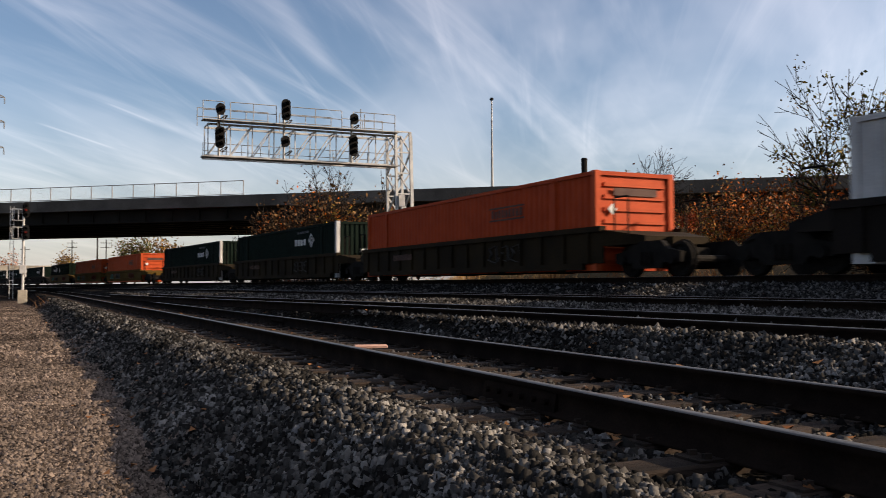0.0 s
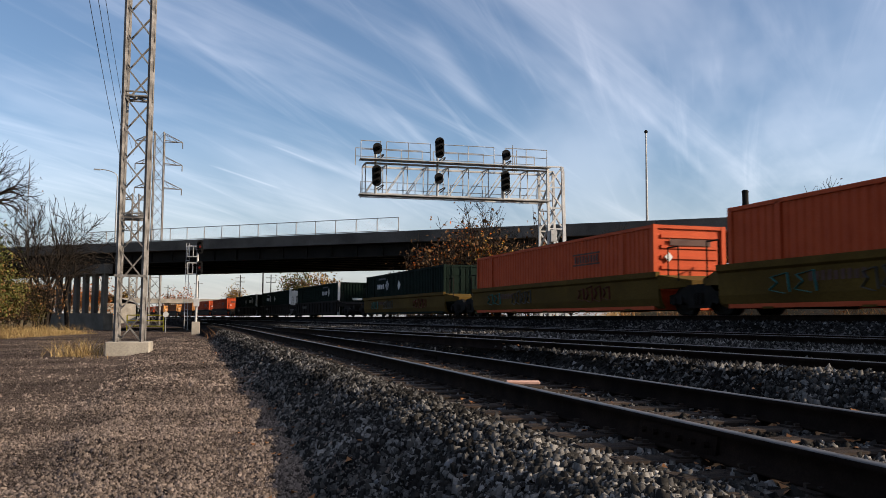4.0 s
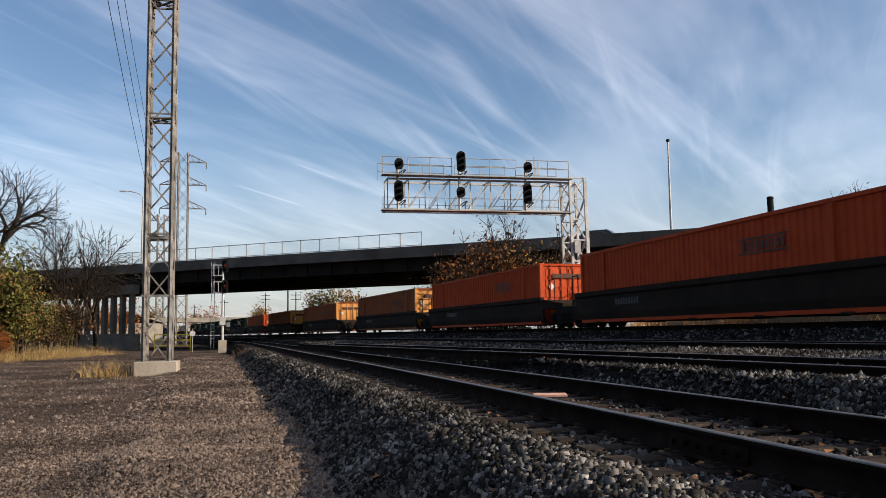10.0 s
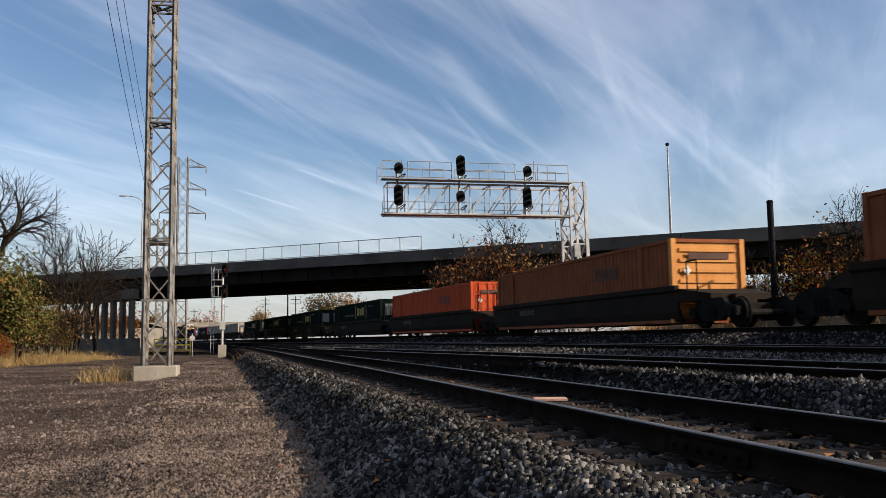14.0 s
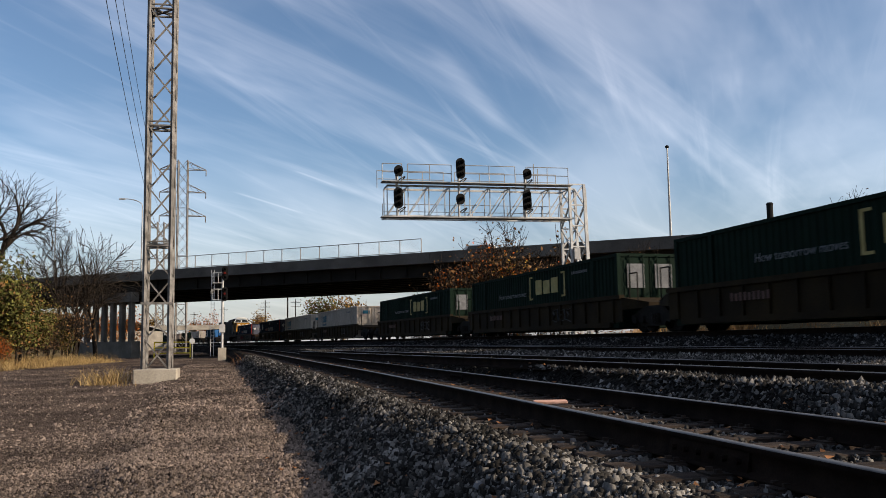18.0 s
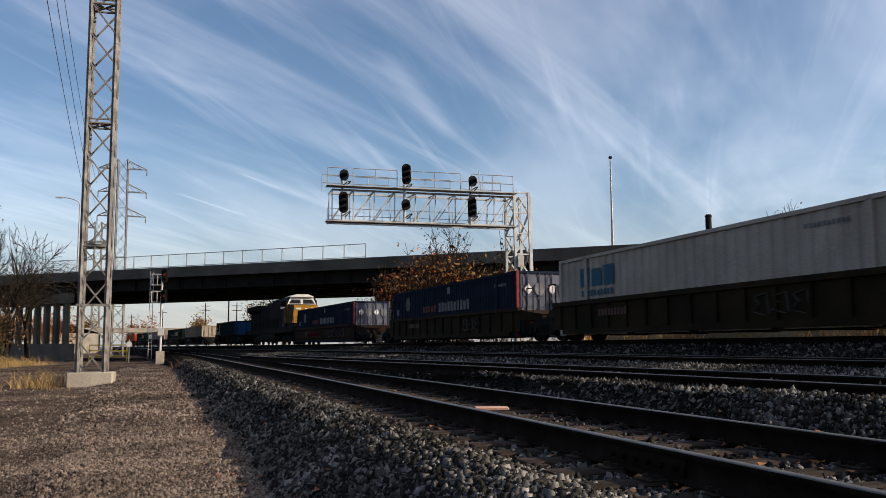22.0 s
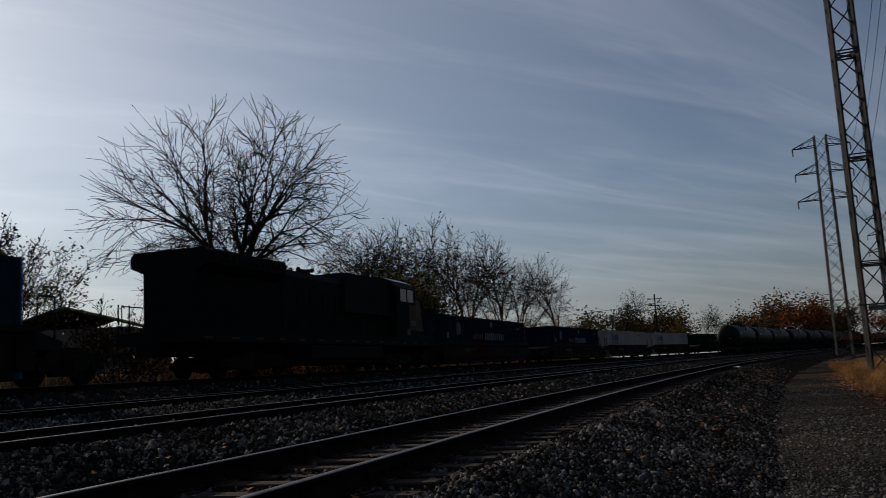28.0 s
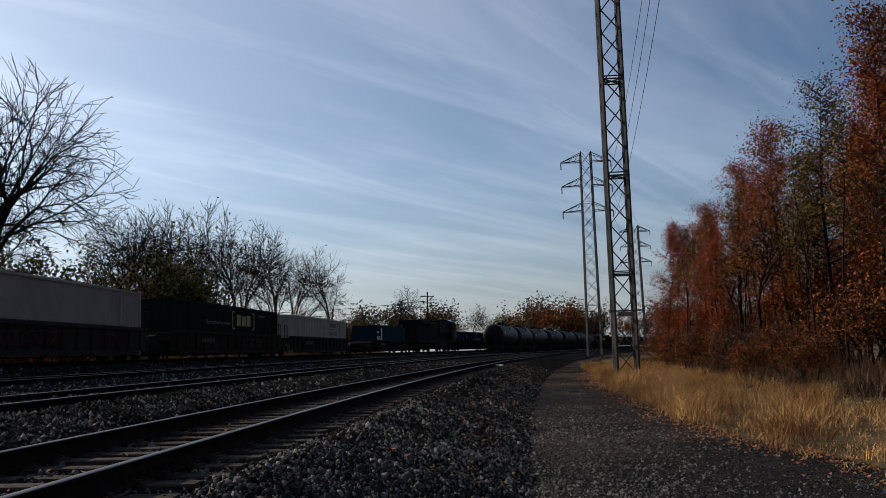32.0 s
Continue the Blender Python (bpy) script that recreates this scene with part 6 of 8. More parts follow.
def dome(seed, height, width, clear=0.3, n=1200, stems=1, fork=0.25, thick=0.018):
    """A bare tree with a rounded crown: limbs that fork again and again towards twig ends spread through it."""
    g = np.random.RandomState(seed)
    d = g.normal(0, 1, (n, 3)); d /= np.linalg.norm(d, axis=1)[:, None]
    d[:, 2] = np.where(d[:, 2] < -0.35, -d[:, 2] * 0.6, d[:, 2])
    r = g.uniform(0, 1, (n, 1)) ** 0.45 * (1 + 0.16 * np.sin(3.0 * np.arctan2(d[:, 1:2], d[:, :1]) + seed) * (d[:, 2:3] < 0.8))
    pts = d * r * np.array([width / 2, width / 2, height * (1 - clear) * 0.56]) + np.array([0, 0, height * (clear + (1 - clear) * 0.44)])
    segs, tips = [], []

    def size(k):
        return max(0.016, height * thick * (k / n) ** 0.46)

    def fork_to(p, way, group, lev):
        k = len(group)
        if k <= 1:
            for q in group:
                mid = p + (q - p) * 0.5 + g.normal(0, 0.09, 3) * np.linalg.norm(q - p)
                segs.append((Vector(p), Vector(mid), 0.017, 0.014))
                segs.append((Vector(mid), Vector(q), 0.014, 0.009))
                tips.append((Vector(q), Vector(q - p)))
            return
        c = group.mean(0) - p
        reach = np.linalg.norm(c)
        step = (fork if lev == 0 else 0.30) * reach
        way = way * 0.45 + c / max(reach, 1e-6) * 0.7 + g.normal(0, 0.12, 3)
        way /= np.linalg.norm(way)
        q = p + way * step
        segs.append((Vector(p), Vector(q), size(k), size(k) * 0.88))
        a = group[g.randint(k)]
        a = group[np.argmax(((group - a) ** 2).sum(1))]
        b = group[np.argmax(((group - a) ** 2).sum(1))]
        near = ((group - a) ** 2).sum(1) < ((group - b) ** 2).sum(1) * g.uniform(0.7, 1.4)
        if near.all() or not near.any():
            near = np.arange(k) < k // 2
        fork_to(q, way, group[near], lev + 1)
        fork_to(q, way, group[~near], lev + 1)

    turn = (np.arctan2(pts[:, 1], pts[:, 0]) / (2 * math.pi) * stems).astype(int) % stems
    for i in range(stems):
        some = pts[turn == i]
        if len(some):
            a = 2 * math.pi * i / stems
            fork_to(np.array([0.25 * (stems > 1) * math.cos(a), 0.25 * (stems > 1) * math.sin(a), -0.3]), np.array([0, 0, 1.0]), some, 0)
    return segs, tips


def wood_mesh(name, segs, thin=0.014):
    v, f = [], []
    for a, b, r0, r1 in segs:
        k = 6 if r0 > 0.06 else 3
        d = (b - a)
        if d.length < 1e-5:
            continue
        d.normalize()
        s = d.orthogonal().normalized(); t = d.cross(s)
        n = len(v)
        for c, r in ((a, max(r0, thin)), (b, max(r1, thin * 0.8))):
            for i in range(k):
                w = 6.2832 * i / k
                v.append(c + s * (r * math.cos(w)) + t * (r * math.sin(w)))
        f += [(n + i, n + (i + 1) % k, n + k + (i + 1) % k, n + k + i) for i in range(k)]
    return fast_mesh(name, np.array(v), np.array(f), True)


def leaf_mesh(name, tips, per, size, seed, scatter):
    """Small bent leaves scattered round the twig ends."""
    g = np.random.RandomState(seed)
    base = np.array([t[0] for t in tips])
    c = np.repeat(base, per, 0) + g.normal(0, scatter, (len(base) * per, 3))
    n = len(c)
    a = g.normal(0, 1, (n, 3)); a /= np.linalg.norm(a, axis=1)[:, None]
    b = np.cross(a, g.normal(0, 1, (n, 3))); b /= np.linalg.norm(b, axis=1)[:, None]
    s = size * g.uniform(0.6, 1.4, (n, 1))
    p0, p1, p2, p3 = c - a * s, c + b * s * 0.55, c + a * s, c - b * s * 0.55
    p2 = p2 + np.cross(a, b) * s * 0.3
    v = np.stack([p0, p1, p2, p3], 1).reshape(-1, 3)
    return fast_mesh(name, v, np.arange(n * 4).reshape(-1, 4))


TREES = {}


FAR = {"green": "fargreen", "goldbush": "fargold", "ivy": "fargreen", "golden": "fargold", "orange": "farorange", "red": "farorange", "bare2": "bare3"}


def tree(kind, x, y, h, turn=0.0, z=0.0):
    """A tree of a kind at x, y; alike ones share their meshes, and those far off have fewer, larger leaves."""
    if abs(y) > 140:
        kind = FAR.get(kind, kind)
    name, label, cat, base_h = KINDS[kind][:4]
    if kind not in TREES:
        seed, args, leaf = KINDS[kind][4:]
        segs, tips = (dome if "clear" in args else column if "width" in args else grow)(seed, base_h, **args)
        t = thing(name, label, cat, "trees and bushes")
        big = 0.0 if kind.startswith("far") or kind == "sapling" else 0.3 * max(q[2] for q in segs)
        part("trunk", wood_mesh("trunk", [q for q in segs if q[2] > big]), M["bark"], t, "dark rough trunk and limbs")
        if big:
            part("branch_work", wood_mesh("branch_work", [q for q in segs if q[2] <= big]), M["bark"], t, "fine bare branches and twigs", )
        if leaf:
            for m, share, per, size, scatter in leaf:
                q = random.Random(seed + 3)
                some = [p for p in tips if q.random() < share]
                part("crown", leaf_mesh("crown", some, per, size, seed + per, scatter), M[m], t, "thin crown of small leaves")
        TREES[kind] = t
        ob = t
        ob.matrix_basis = pose(x, y, z, 0, 0, turn) @ Matrix.Diagonal((h / base_h,) * 3 + (1,))
    else:
        ob = TREES[kind]
        s = ob.scale.copy()
        c = copy_thing(ob, Matrix())
        c.matrix_basis = pose(x, y, z, 0, 0, turn) @ Matrix.Diagonal((h / base_h,) * 3 + (1,))
        ob = c
    return ob


BARE = dict(levels=7, kids=(4, 4, 3, 3, 3, 3), spread=0.45, trunk=0.2, thick=0.016, length=0.66)
KINDS = {
    "bare1": ("bare_tree", "leafless deciduous tree with fine dark twigs", "tree", 16.0, 11, dict(width=12.0, clear=0.28, n=1500, stems=2), ()),
    "bare2": ("bare_tree", "leafless deciduous tree with several rising limbs", "tree", 16.0, 23, dict(width=15.0, clear=0.26, n=2300, stems=4, fork=0.35), ()),
    "broad": ("bare_tree", "large leafless tree with a broad twiggy crown", "tree", 16.0, 29, dict(width=14.0, clear=0.2, n=2600, stems=2, fork=0.16, thick=0.022), ()),
    "arching": ("bare_tree", "leafless tree with heavy arching limbs", "tree", 15.0, 31, dict(width=11.0, clear=0.38, n=1100, stems=1, fork=0.5, thick=0.026), (("leaf_brown", 0.05, 2, 0.08, 0.2),)),
    "low": ("bare_tree", "small leafless tree with a wide low crown", "tree", 9.0, 43, dict(width=9.0, clear=0.25, n=1000, stems=3, fork=0.3, thick=0.018), ()),
    "sapling": ("slender_tree", "thin pale-stemmed young tree with a few yellow leaves", "tree", 12.0, 87, dict(width=1.5, low=0.55, n=20, thick=0.006), (("leaf_gold", 0.5, 5, 0.07, 0.3), ("leaf_green", 0.4, 4, 0.07, 0.3))),
    "bare3": ("bare_tree", "slender leafless tree with upswept twigs", "tree", 12.0, 37, dict(width=6.0, clear=0.3, n=800, stems=2, fork=0.4, thick=0.011), (("leaf_brown", 0.08, 2, 0.09, 0.2),)),
    "ivy": ("ivy_tree", "tree with yellow-green leaves clinging to bare branches", "tree", 10.0, 41, dict(BARE, levels=6, stems=2, spread=0.35, trunk=0.28), (("leaf_green", 0.45, 9, 0.14, 0.35), ("leaf_gold", 0.2, 5, 0.13, 0.35))),
    "green": ("bush", "dense yellow-green bush turning in autumn", "bush", 9.0, 53, dict(BARE, levels=5, kids=(4, 4, 4, 4), stems=4, spread=0.55, trunk=0.22), (("leaf_green", 1.0, 16, 0.13, 0.45), ("leaf_gold", 0.2, 6, 0.12, 0.45), ("leaf_brown", 0.6, 9, 0.12, 0.45))),
    "brush": ("bush", "tangled bare brush with a few orange leaves", "bush", 6.0, 67, dict(BARE, levels=5, kids=(4, 4, 4, 4), stems=5, spread=0.7, trunk=0.22, thick=0.01), (("leaf_orange", 0.35, 7, 0.075, 0.3), ("leaf_brown", 0.5, 5, 0.075, 0.3))),
    "brushbare": ("bush", "low tangled brown bare brush", "bush", 6.0, 71, dict(BARE, levels=5, kids=(4, 4, 4, 4), stems=5, spread=0.75, trunk=0.22, thick=0.01), (("leaf_brown", 0.2, 4, 0.09, 0.25),)),
    "goldbush": ("bush", "bush with golden autumn leaves", "bush", 6.0, 73, dict(BARE, levels=5, kids=(4, 4, 4, 4), stems=4, spread=0.4, trunk=0.25, thick=0.01), (("leaf_gold", 0.3, 7, 0.075, 0.3), ("leaf_orange", 0.3, 4, 0.075, 0.3), ("leaf_brown", 0.3, 3, 0.075, 0.3))),
    "speckled": ("young_tree", "young tree with sparse dark leaves against the sky", "tree", 9.0, 79, dict(BARE, levels=6, stems=2, spread=0.18, trunk=0.27, thick=0.012), (("leaf_green", 0.22, 9, 0.078, 0.18), ("leaf_gold", 0.12, 7, 0.072, 0.25))),
    "sparse": ("young_tree", "slender young tree with a few last leaves", "tree", 9.0, 80, dict(BARE, levels=6, stems=2, spread=0.25, trunk=0.27, thick=0.012), (("leaf_green", 0.22, 6, 0.078, 0.2), ("leaf_gold", 0.1, 5, 0.072, 0.25))),
    "fargreen": ("far_tree", "far tree with dull green and brown autumn leaves", "tree", 12.0, 111, dict(BARE, levels=4, kids=(5, 4, 4), stems=2, spread=0.6, trunk=0.28), (("leaf_green", 1.0, 9, 0.26, 0.7), ("leaf_brown", 0.8, 7, 0.26, 0.7))),
    "fargold": ("far_tree", "far tree with brown and golden autumn leaves", "tree", 12.0, 113, dict(BARE, levels=4, kids=(5, 4, 4), stems=2, spread=0.6, trunk=0.28), (("leaf_gold", 0.8, 7, 0.26, 0.7), ("leaf_brown", 1.0, 9, 0.26, 0.7))),
    "farorange": ("far_tree", "far tree with orange-red autumn leaves", "tree", 12.0, 127, dict(BARE, levels=4, kids=(5, 4, 4), stems=2, spread=0.6, trunk=0.28), (("leaf_orange", 0.7, 7, 0.24, 0.7), ("leaf_brown", 1.0, 9, 0.24, 0.7))),
    "red": ("maple_tree", "tall tree with deep red autumn leaves", "tree", 14.0, 83, dict(width=2.3, low=0.12, n=56), (("leaf_red", 0.85, 28, 0.062, 0.34), ("leaf_orange", 0.3, 19, 0.062, 0.34))),
    "orange": ("maple_tree", "tall tree with orange autumn leaves", "tree", 16.0, 97, dict(width=2.6, low=0.26, n=56), (("leaf_orange", 0.75, 27, 0.062, 0.34), ("leaf_red", 0.25, 15, 0.062, 0.34), ("leaf_brown", 0.3, 15, 0.062, 0.34))),
    "golden": ("oak_tree", "tall tree with thinning brown and gold leaves", "tree", 17.0, 101, dict(width=2.8, low=0.38, n=56), (("leaf_brown", 0.6, 21, 0.062, 0.34), ("leaf_gold", 0.3, 15, 0.062, 0.34), ("leaf_green", 0.3, 15, 0.062, 0.34))),
}

# behind the tracks to the south-east: bare trees
for kind, x, y, h, turn in (
    ("broad", 27.9, -42.7, 18.3, 205), ("bare1", 31.5, -46.5, 14.0, 190), ("ivy", 25.5, -45.5, 9.0, 300), ("goldbush", 24.6, -48.5, 6.5, 20), ("ivy", 25.0, -58.5, 8.5, 30), ("brush", 25.0, -52.0, 6.5, 40),
    ("bare3", 27.0, -60.0, 13.0, 10), ("bare3", 29.5, -63.5, 13.6, 75), ("bare1", 30.0, -71.0, 12.4, 40), ("bare3", 27.0, -55.5, 11.9, 160), ("ivy", 24.5, -55.0, 10.2, 80), ("ivy", 25.5, -49.5, 9.0, 200), ("bare3", 28.0, -67.0, 14.7, 130), ("bare3", 26.5, -73.0, 15.8, 220), ("bare2", 30.0, -80.0, 14.5, 330),
    ("bare3", 26.0, -85.0, 15.8, 75), ("bare3", 28.0, -93.0, 15.8, 170), ("bare2", 27.0, -100.0, 14.5, 45), ("bare3", 25.5, -108.0, 15.8, 260), ("brush", 23.5, -63.0, 6.0, 40), ("brush", 23.0, -71.0, 6.5, 140),
    ("goldbush", 23.5, -80.0, 7.0, 30), ("brush", 22.5, -90.0, 7.0, 230), ("brush", 22.0, -99.0, 7.0, 10), ("bare3", 20.0, -150.0, 13.6, 20),
    ("bare3", 30.5, -25.0, 9.5, 60), ("speckled", 29.0, -27.5, 9.5, 10), ("bare3", 34.0, -33.0, 9.0, 120), ("speckled", 27.0, -23.0, 8.6, 200), ("brushbare", 26.0, -30.0, 6.0, 40), ("brush", 25.0, -38.0, 6.0, 100),
    ("brush", 24.5, -44.0, 6.0, 10), ("bare3", 30.0, -12.0, 9.0, 0), ("bare3", 32.0, 0.0, 10.0, 80), ("brushbare", 25.5, -14.0, 5.0, 10), ("brushbare", 25.0, -4.0, 5.0, 120), ("brush", 25.0, 6.0, 5.0, 220), ("bare3", 31.0, 12.0, 9.0, 150),
    # east, beyond the train
    ("speckled", 28.0, 23.6, 10.2, 30), ("sparse", 30.4, 23.2, 10.6, 160), ("brush", 30.0, 33.0, 6.5, 30), ("brush", 32.0, 31.0, 6.8, 130), ("goldbush", 31.0, 36.0, 7.0, 250), ("brush", 33.5, 34.0, 7.0, 80), ("brush", 28.5, 30.5, 5.6, 210), ("brush", 29.5, 27.5, 5.6, 310), ("goldbush", 27.0, 27.0, 5.2, 110), ("goldbush", 25.5, 30.0, 5.0, 15), ("brush", 26.0, 26.0, 4.0, 200), ("brush", 26.5, 33.5, 5.0, 120), ("bare3", 27.5, 35.5, 8.5, 70), ("goldbush", 26.5, 37.5, 7.0, 250), ("brushbare", 24.0, 19.0, 5.5, 0), ("brush", 25.5, 14.0, 5.5, 90),
    # by the bridge
    ("brushbare", 15.2, 64.0, 8.5, 210), ("brushbare", 17.0, 62.5, 9.5, 330), ("brushbare", 21.5, 59.5, 8.5, 100), ("goldbush", 18.5, 61.0, 8.0, 190), ("red", 26.0, 32.0, 4.6, 80),
    ("brush", 15.5, 66.0, 6.5, 10), ("brushbare", 18.5, 64.0, 9.5, 120), ("brushbare", 20.0, 62.5, 10.5, 40), ("brush", 17.0, 65.0, 8.5, 70), ("goldbush", 21.5, 61.0, 6.5, 40), ("bare3", 19.0, 66.0, 11.5, 200), ("brushbare", 13.5, 68.5, 6.0, 80), ("brush", 22.5, 58.0, 7.0, 300), ("bare3", 28.5, 60.0, 9.0, 20), ("goldbush", 25.0, 52.0, 6.0, 150), ("brush", 29.0, 54.0, 7.0, 60), ("brushbare", 32.0, 48.0, 7.0, 10), ("bare3", 22.0, 65.5, 9.0, 0),
    # west of the road by the bridge
    ("green", -18.9, 66.0, 9.3, 10), ("green", -20.8, 71.0, 9.8, 130), ("green", -16.9, 68.5, 6.2, 250), ("goldbush", -18.2, 64.5, 3.5, 20), ("brush", -17.0, 64.0, 2.6, 60), ("brush", -18.8, 61.5, 2.8, 160),
    ("arching", -21.0, 79.0, 17.0, 40), ("low", -17.0, 88.0, 13.2, 100), ("arching", -14.4, 86.0, 8.6, 20), ("arching", -16.0, 84.0, 8.0, 200), ("brushbare", -16.2, 82.0, 6.5, 10), ("green", -17.6, 82.0, 5.2, 200), ("brushbare", -17.4, 78.0, 4.2, 300), ("green", -22.5, 62.0, 8.0, 60), ("brushbare", -18.0, 75.0, 4.6, 10),
    # beyond the bridge
    ("goldbush", 16.0, 165.0, 11.0, 0), ("green", 12.0, 172.0, 11.0, 70), ("orange", -24.0, 165.0, 9.0, 20), ("golden", -40.0, 190.0, 10.0, 10), ("golden", 0.0, 320.0, 14.0, 60), ("orange", -18.0, 330.0, 13.0, 0), ("golden", -35.0, 320.0, 13.0, 140), ("golden", 20.0, 330.0, 14.0, 10), ("red", -26.0, 160.0, 7.0, 10),
    # far trees to the south
    ("golden", 46.0, -250.0, 13.0, 0), ("orange", 38.0, -255.0, 12.0, 40), ("golden", 30.0, -245.0, 15.0, 80), ("green", 24.0, -250.0, 16.0, 10), ("golden", 19.0, -248.0, 15.0, 10), ("bare2", 12.0, -240.0, 15.0, 0), ("golden", 4.0, -262.0, 14.0, 130), ("orange", -2.0, -250.0, 15.0, 230), ("red", -9.0, -235.0, 16.0, 10), ("orange", -12.0, -240.0, 15.0, 70), ("golden", -18.0, -250.0, 14.0, 30), ("orange", -30.0, -240.0, 12.0, 0), ("golden", -38.0, -235.0, 13.0, 90), ("bare2", 62.0, -240.0, 13.0, 60), ("golden", 72.0, -250.0, 12.0, 60),
    # the wood along the road to the south
    ("brush", -9.0, -52.0, 3.0, 10), ("brush", -8.6, -45.0, 2.6, 80), ("brushbare", -9.2, -38.0, 3.0, 150), ("brush", -9.5, -60.0, 3.2, 230), ("brush", -8.8, -48.5, 2.2, 40), ("brush", -9.6, -42.0, 2.4, 190), ("brush", -9.2, -56.0, 2.2, 310), ("brush", -8.4, -34.0, 2.0, 20), ("brush", -9.4, -30.0, 2.2, 120), ("brush", -11.0, -50.0, 3.0, 65), ("brush", -11.4, -40.0, 3.0, 265), ("bare3", -13.8, -48.0, 9.6, 10), ("bare3", -16.0, -36.0, 11.4, 50), ("bare3", -14.0, -60.0, 8.0, 150), ("red", -12.2, -76.0, 11.7, 0), ("red", -13.2, -71.0, 11.3, 90), ("orange", -13.5, -65.0, 11.8, 40), ("red", -14.4, -62.0, 9.6, 200), ("orange", -14.2, -58.5, 13.5, 130), ("golden", -15.3, -54.0, 12.6, 20), ("orange", -15.0, -50.0, 14.0, 250), ("golden", -16.0, -46.0, 14.8, 300), ("orange", -16.5, -42.0, 17.3, 80), ("golden", -17.5, -37.5, 16.3, 150), ("orange", -18.5, -33.0, 15.9, 10),
    ("golden", -18.5, -56.0, 14.0, 70), ("orange", -19.5, -48.0, 16.6, 160), ("golden", -17.0, -66.0, 13.0, 10), ("red", -16.0, -76.0, 12.1, 240), ("golden", -20.0, -40.0, 16.7, 220), ("golden", -21.0, -30.0, 15.9, 100), ("orange", -22.0, -22.0, 14.9, 0), ("golden", -22.0, -12.0, 14.0, 60), ("orange", -26.0, 5.0, 14.0, 10),
    ("sapling", -15.3, -30.0, 10.4, 189), ("sapling", -17.3, -31.8, 10.1, 297), ("sapling", -14.5, -33.5, 8.1, 240), ("sapling", -15.0, -35.2, 9.1, 240), ("sapling", -15.8, -37.0, 10.5, 203), ("sapling", -16.0, -38.8, 8.7, 325), ("sapling", -14.4, -40.5, 12.2, 199), ("sapling", -16.1, -42.2, 11.0, 32), ("sapling", -14.2, -44.0, 12.3, 21), ("sapling", -14.5, -45.8, 8.1, 137), ("sapling", -15.0, -47.5, 11.2, 198), ("sapling", -15.6, -49.2, 12.1, 202), ("sapling", -15.6, -51.0, 10.6, 68), ("sapling", -15.9, -52.8, 8.4, 69), ("sapling", -14.6, -54.5, 9.2, 344), ("sapling", -14.3, -56.2, 10.8, 154), ("sapling", -14.2, -58.0, 11.8, 293), ("sapling", -13.8, -59.8, 10.6, 299), ("sapling", -13.4, -61.5, 9.5, 14), ("sapling", -15.2, -63.2, 12.5, 343), ("sapling", -14.6, -65.0, 11.1, 167), ("sapling", -15.4, -66.8, 12.1, 291), ("sapling", -12.5, -68.5, 10.9, 324), ("sapling", -14.7, -70.2, 10.6, 145), ("sapling", -12.4, -72.0, 10.2, 327), ("sapling", -15.0, -73.8, 8.4, 34),
    ("brushbare", -20.2, -34.0, 7.3, 98), ("brush", -18.9, -36.6, 7.0, 259), ("brushbare", -20.3, -39.2, 6.6, 249), ("goldbush", -20.3, -41.8, 7.6, 206), ("brush", -20.7, -44.4, 8.0, 358), ("brush", -20.8, -47.0, 7.4, 194), ("brush", -21.5, -49.6, 6.7, 32), ("goldbush", -21.3, -52.2, 7.3, 338), ("brush", -20.0, -54.8, 7.9, 254), ("brushbare", -21.1, -57.4, 6.8, 32), ("brush", -20.7, -60.0, 6.9, 296), ("goldbush", -21.8, -62.6, 8.3, 146), ("brush", -22.3, -65.2, 7.4, 81), ("brush", -20.9, -67.8, 7.1, 182), ("goldbush", -20.8, -70.4, 6.9, 76), ("brush", -20.9, -73.0, 7.5, 36),
    # far belts and the wood's depth
    ("goldbush", -49.6, -238.9, 15.4, 242), ("goldbush", -43.5, -253.2, 15.4, 240), ("green", -37.4, -240.8, 14.0, 276), ("bare2", -31.5, -254.2, 10.1, 325), ("goldbush", -23.7, -250.7, 14.2, 343), ("green", -20.4, -263.7, 9.3, 15),
    ("green", -12.9, -256.6, 15.2, 218), ("ivy", -5.7, -252.3, 15.7, 68), ("green", -2.0, -239.1, 10.5, 344), ("ivy", 6.9, -260.7, 11.9, 197), ("bare2", 11.4, -252.6, 13.1, 172), ("goldbush", 19.9, -235.9, 11.0, 310),
    ("goldbush", 25.2, -256.0, 11.3, 277), ("bare2", 30.9, -256.4, 10.5, 293), ("green", 35.9, -236.9, 15.0, 247), ("green", 42.4, -237.0, 15.3, 10), ("green", 48.9, -247.5, 9.8, 309), ("bare2", 56.4, -246.3, 13.1, 282),
    ("green", 61.6, -265.0, 11.2, 39), ("green", 68.2, -235.9, 10.4, 208), ("green", 74.4, -239.7, 9.3, 173), ("green", 79.6, -239.1, 15.0, 192), ("red", -28.8, -32.2, 15.5, 348), ("golden", -26.6, -34.3, 13.9, 220),
    ("orange", -29.4, -38.5, 12.7, 155), ("golden", -21.1, -41.8, 13.9, 10), ("red", -26.5, -44.5, 11.6, 321), ("golden", -25.2, -47.6, 12.7, 142), ("red", -21.2, -52.1, 13.8, 189), ("golden", -26.7, -54.8, 13.4, 90),
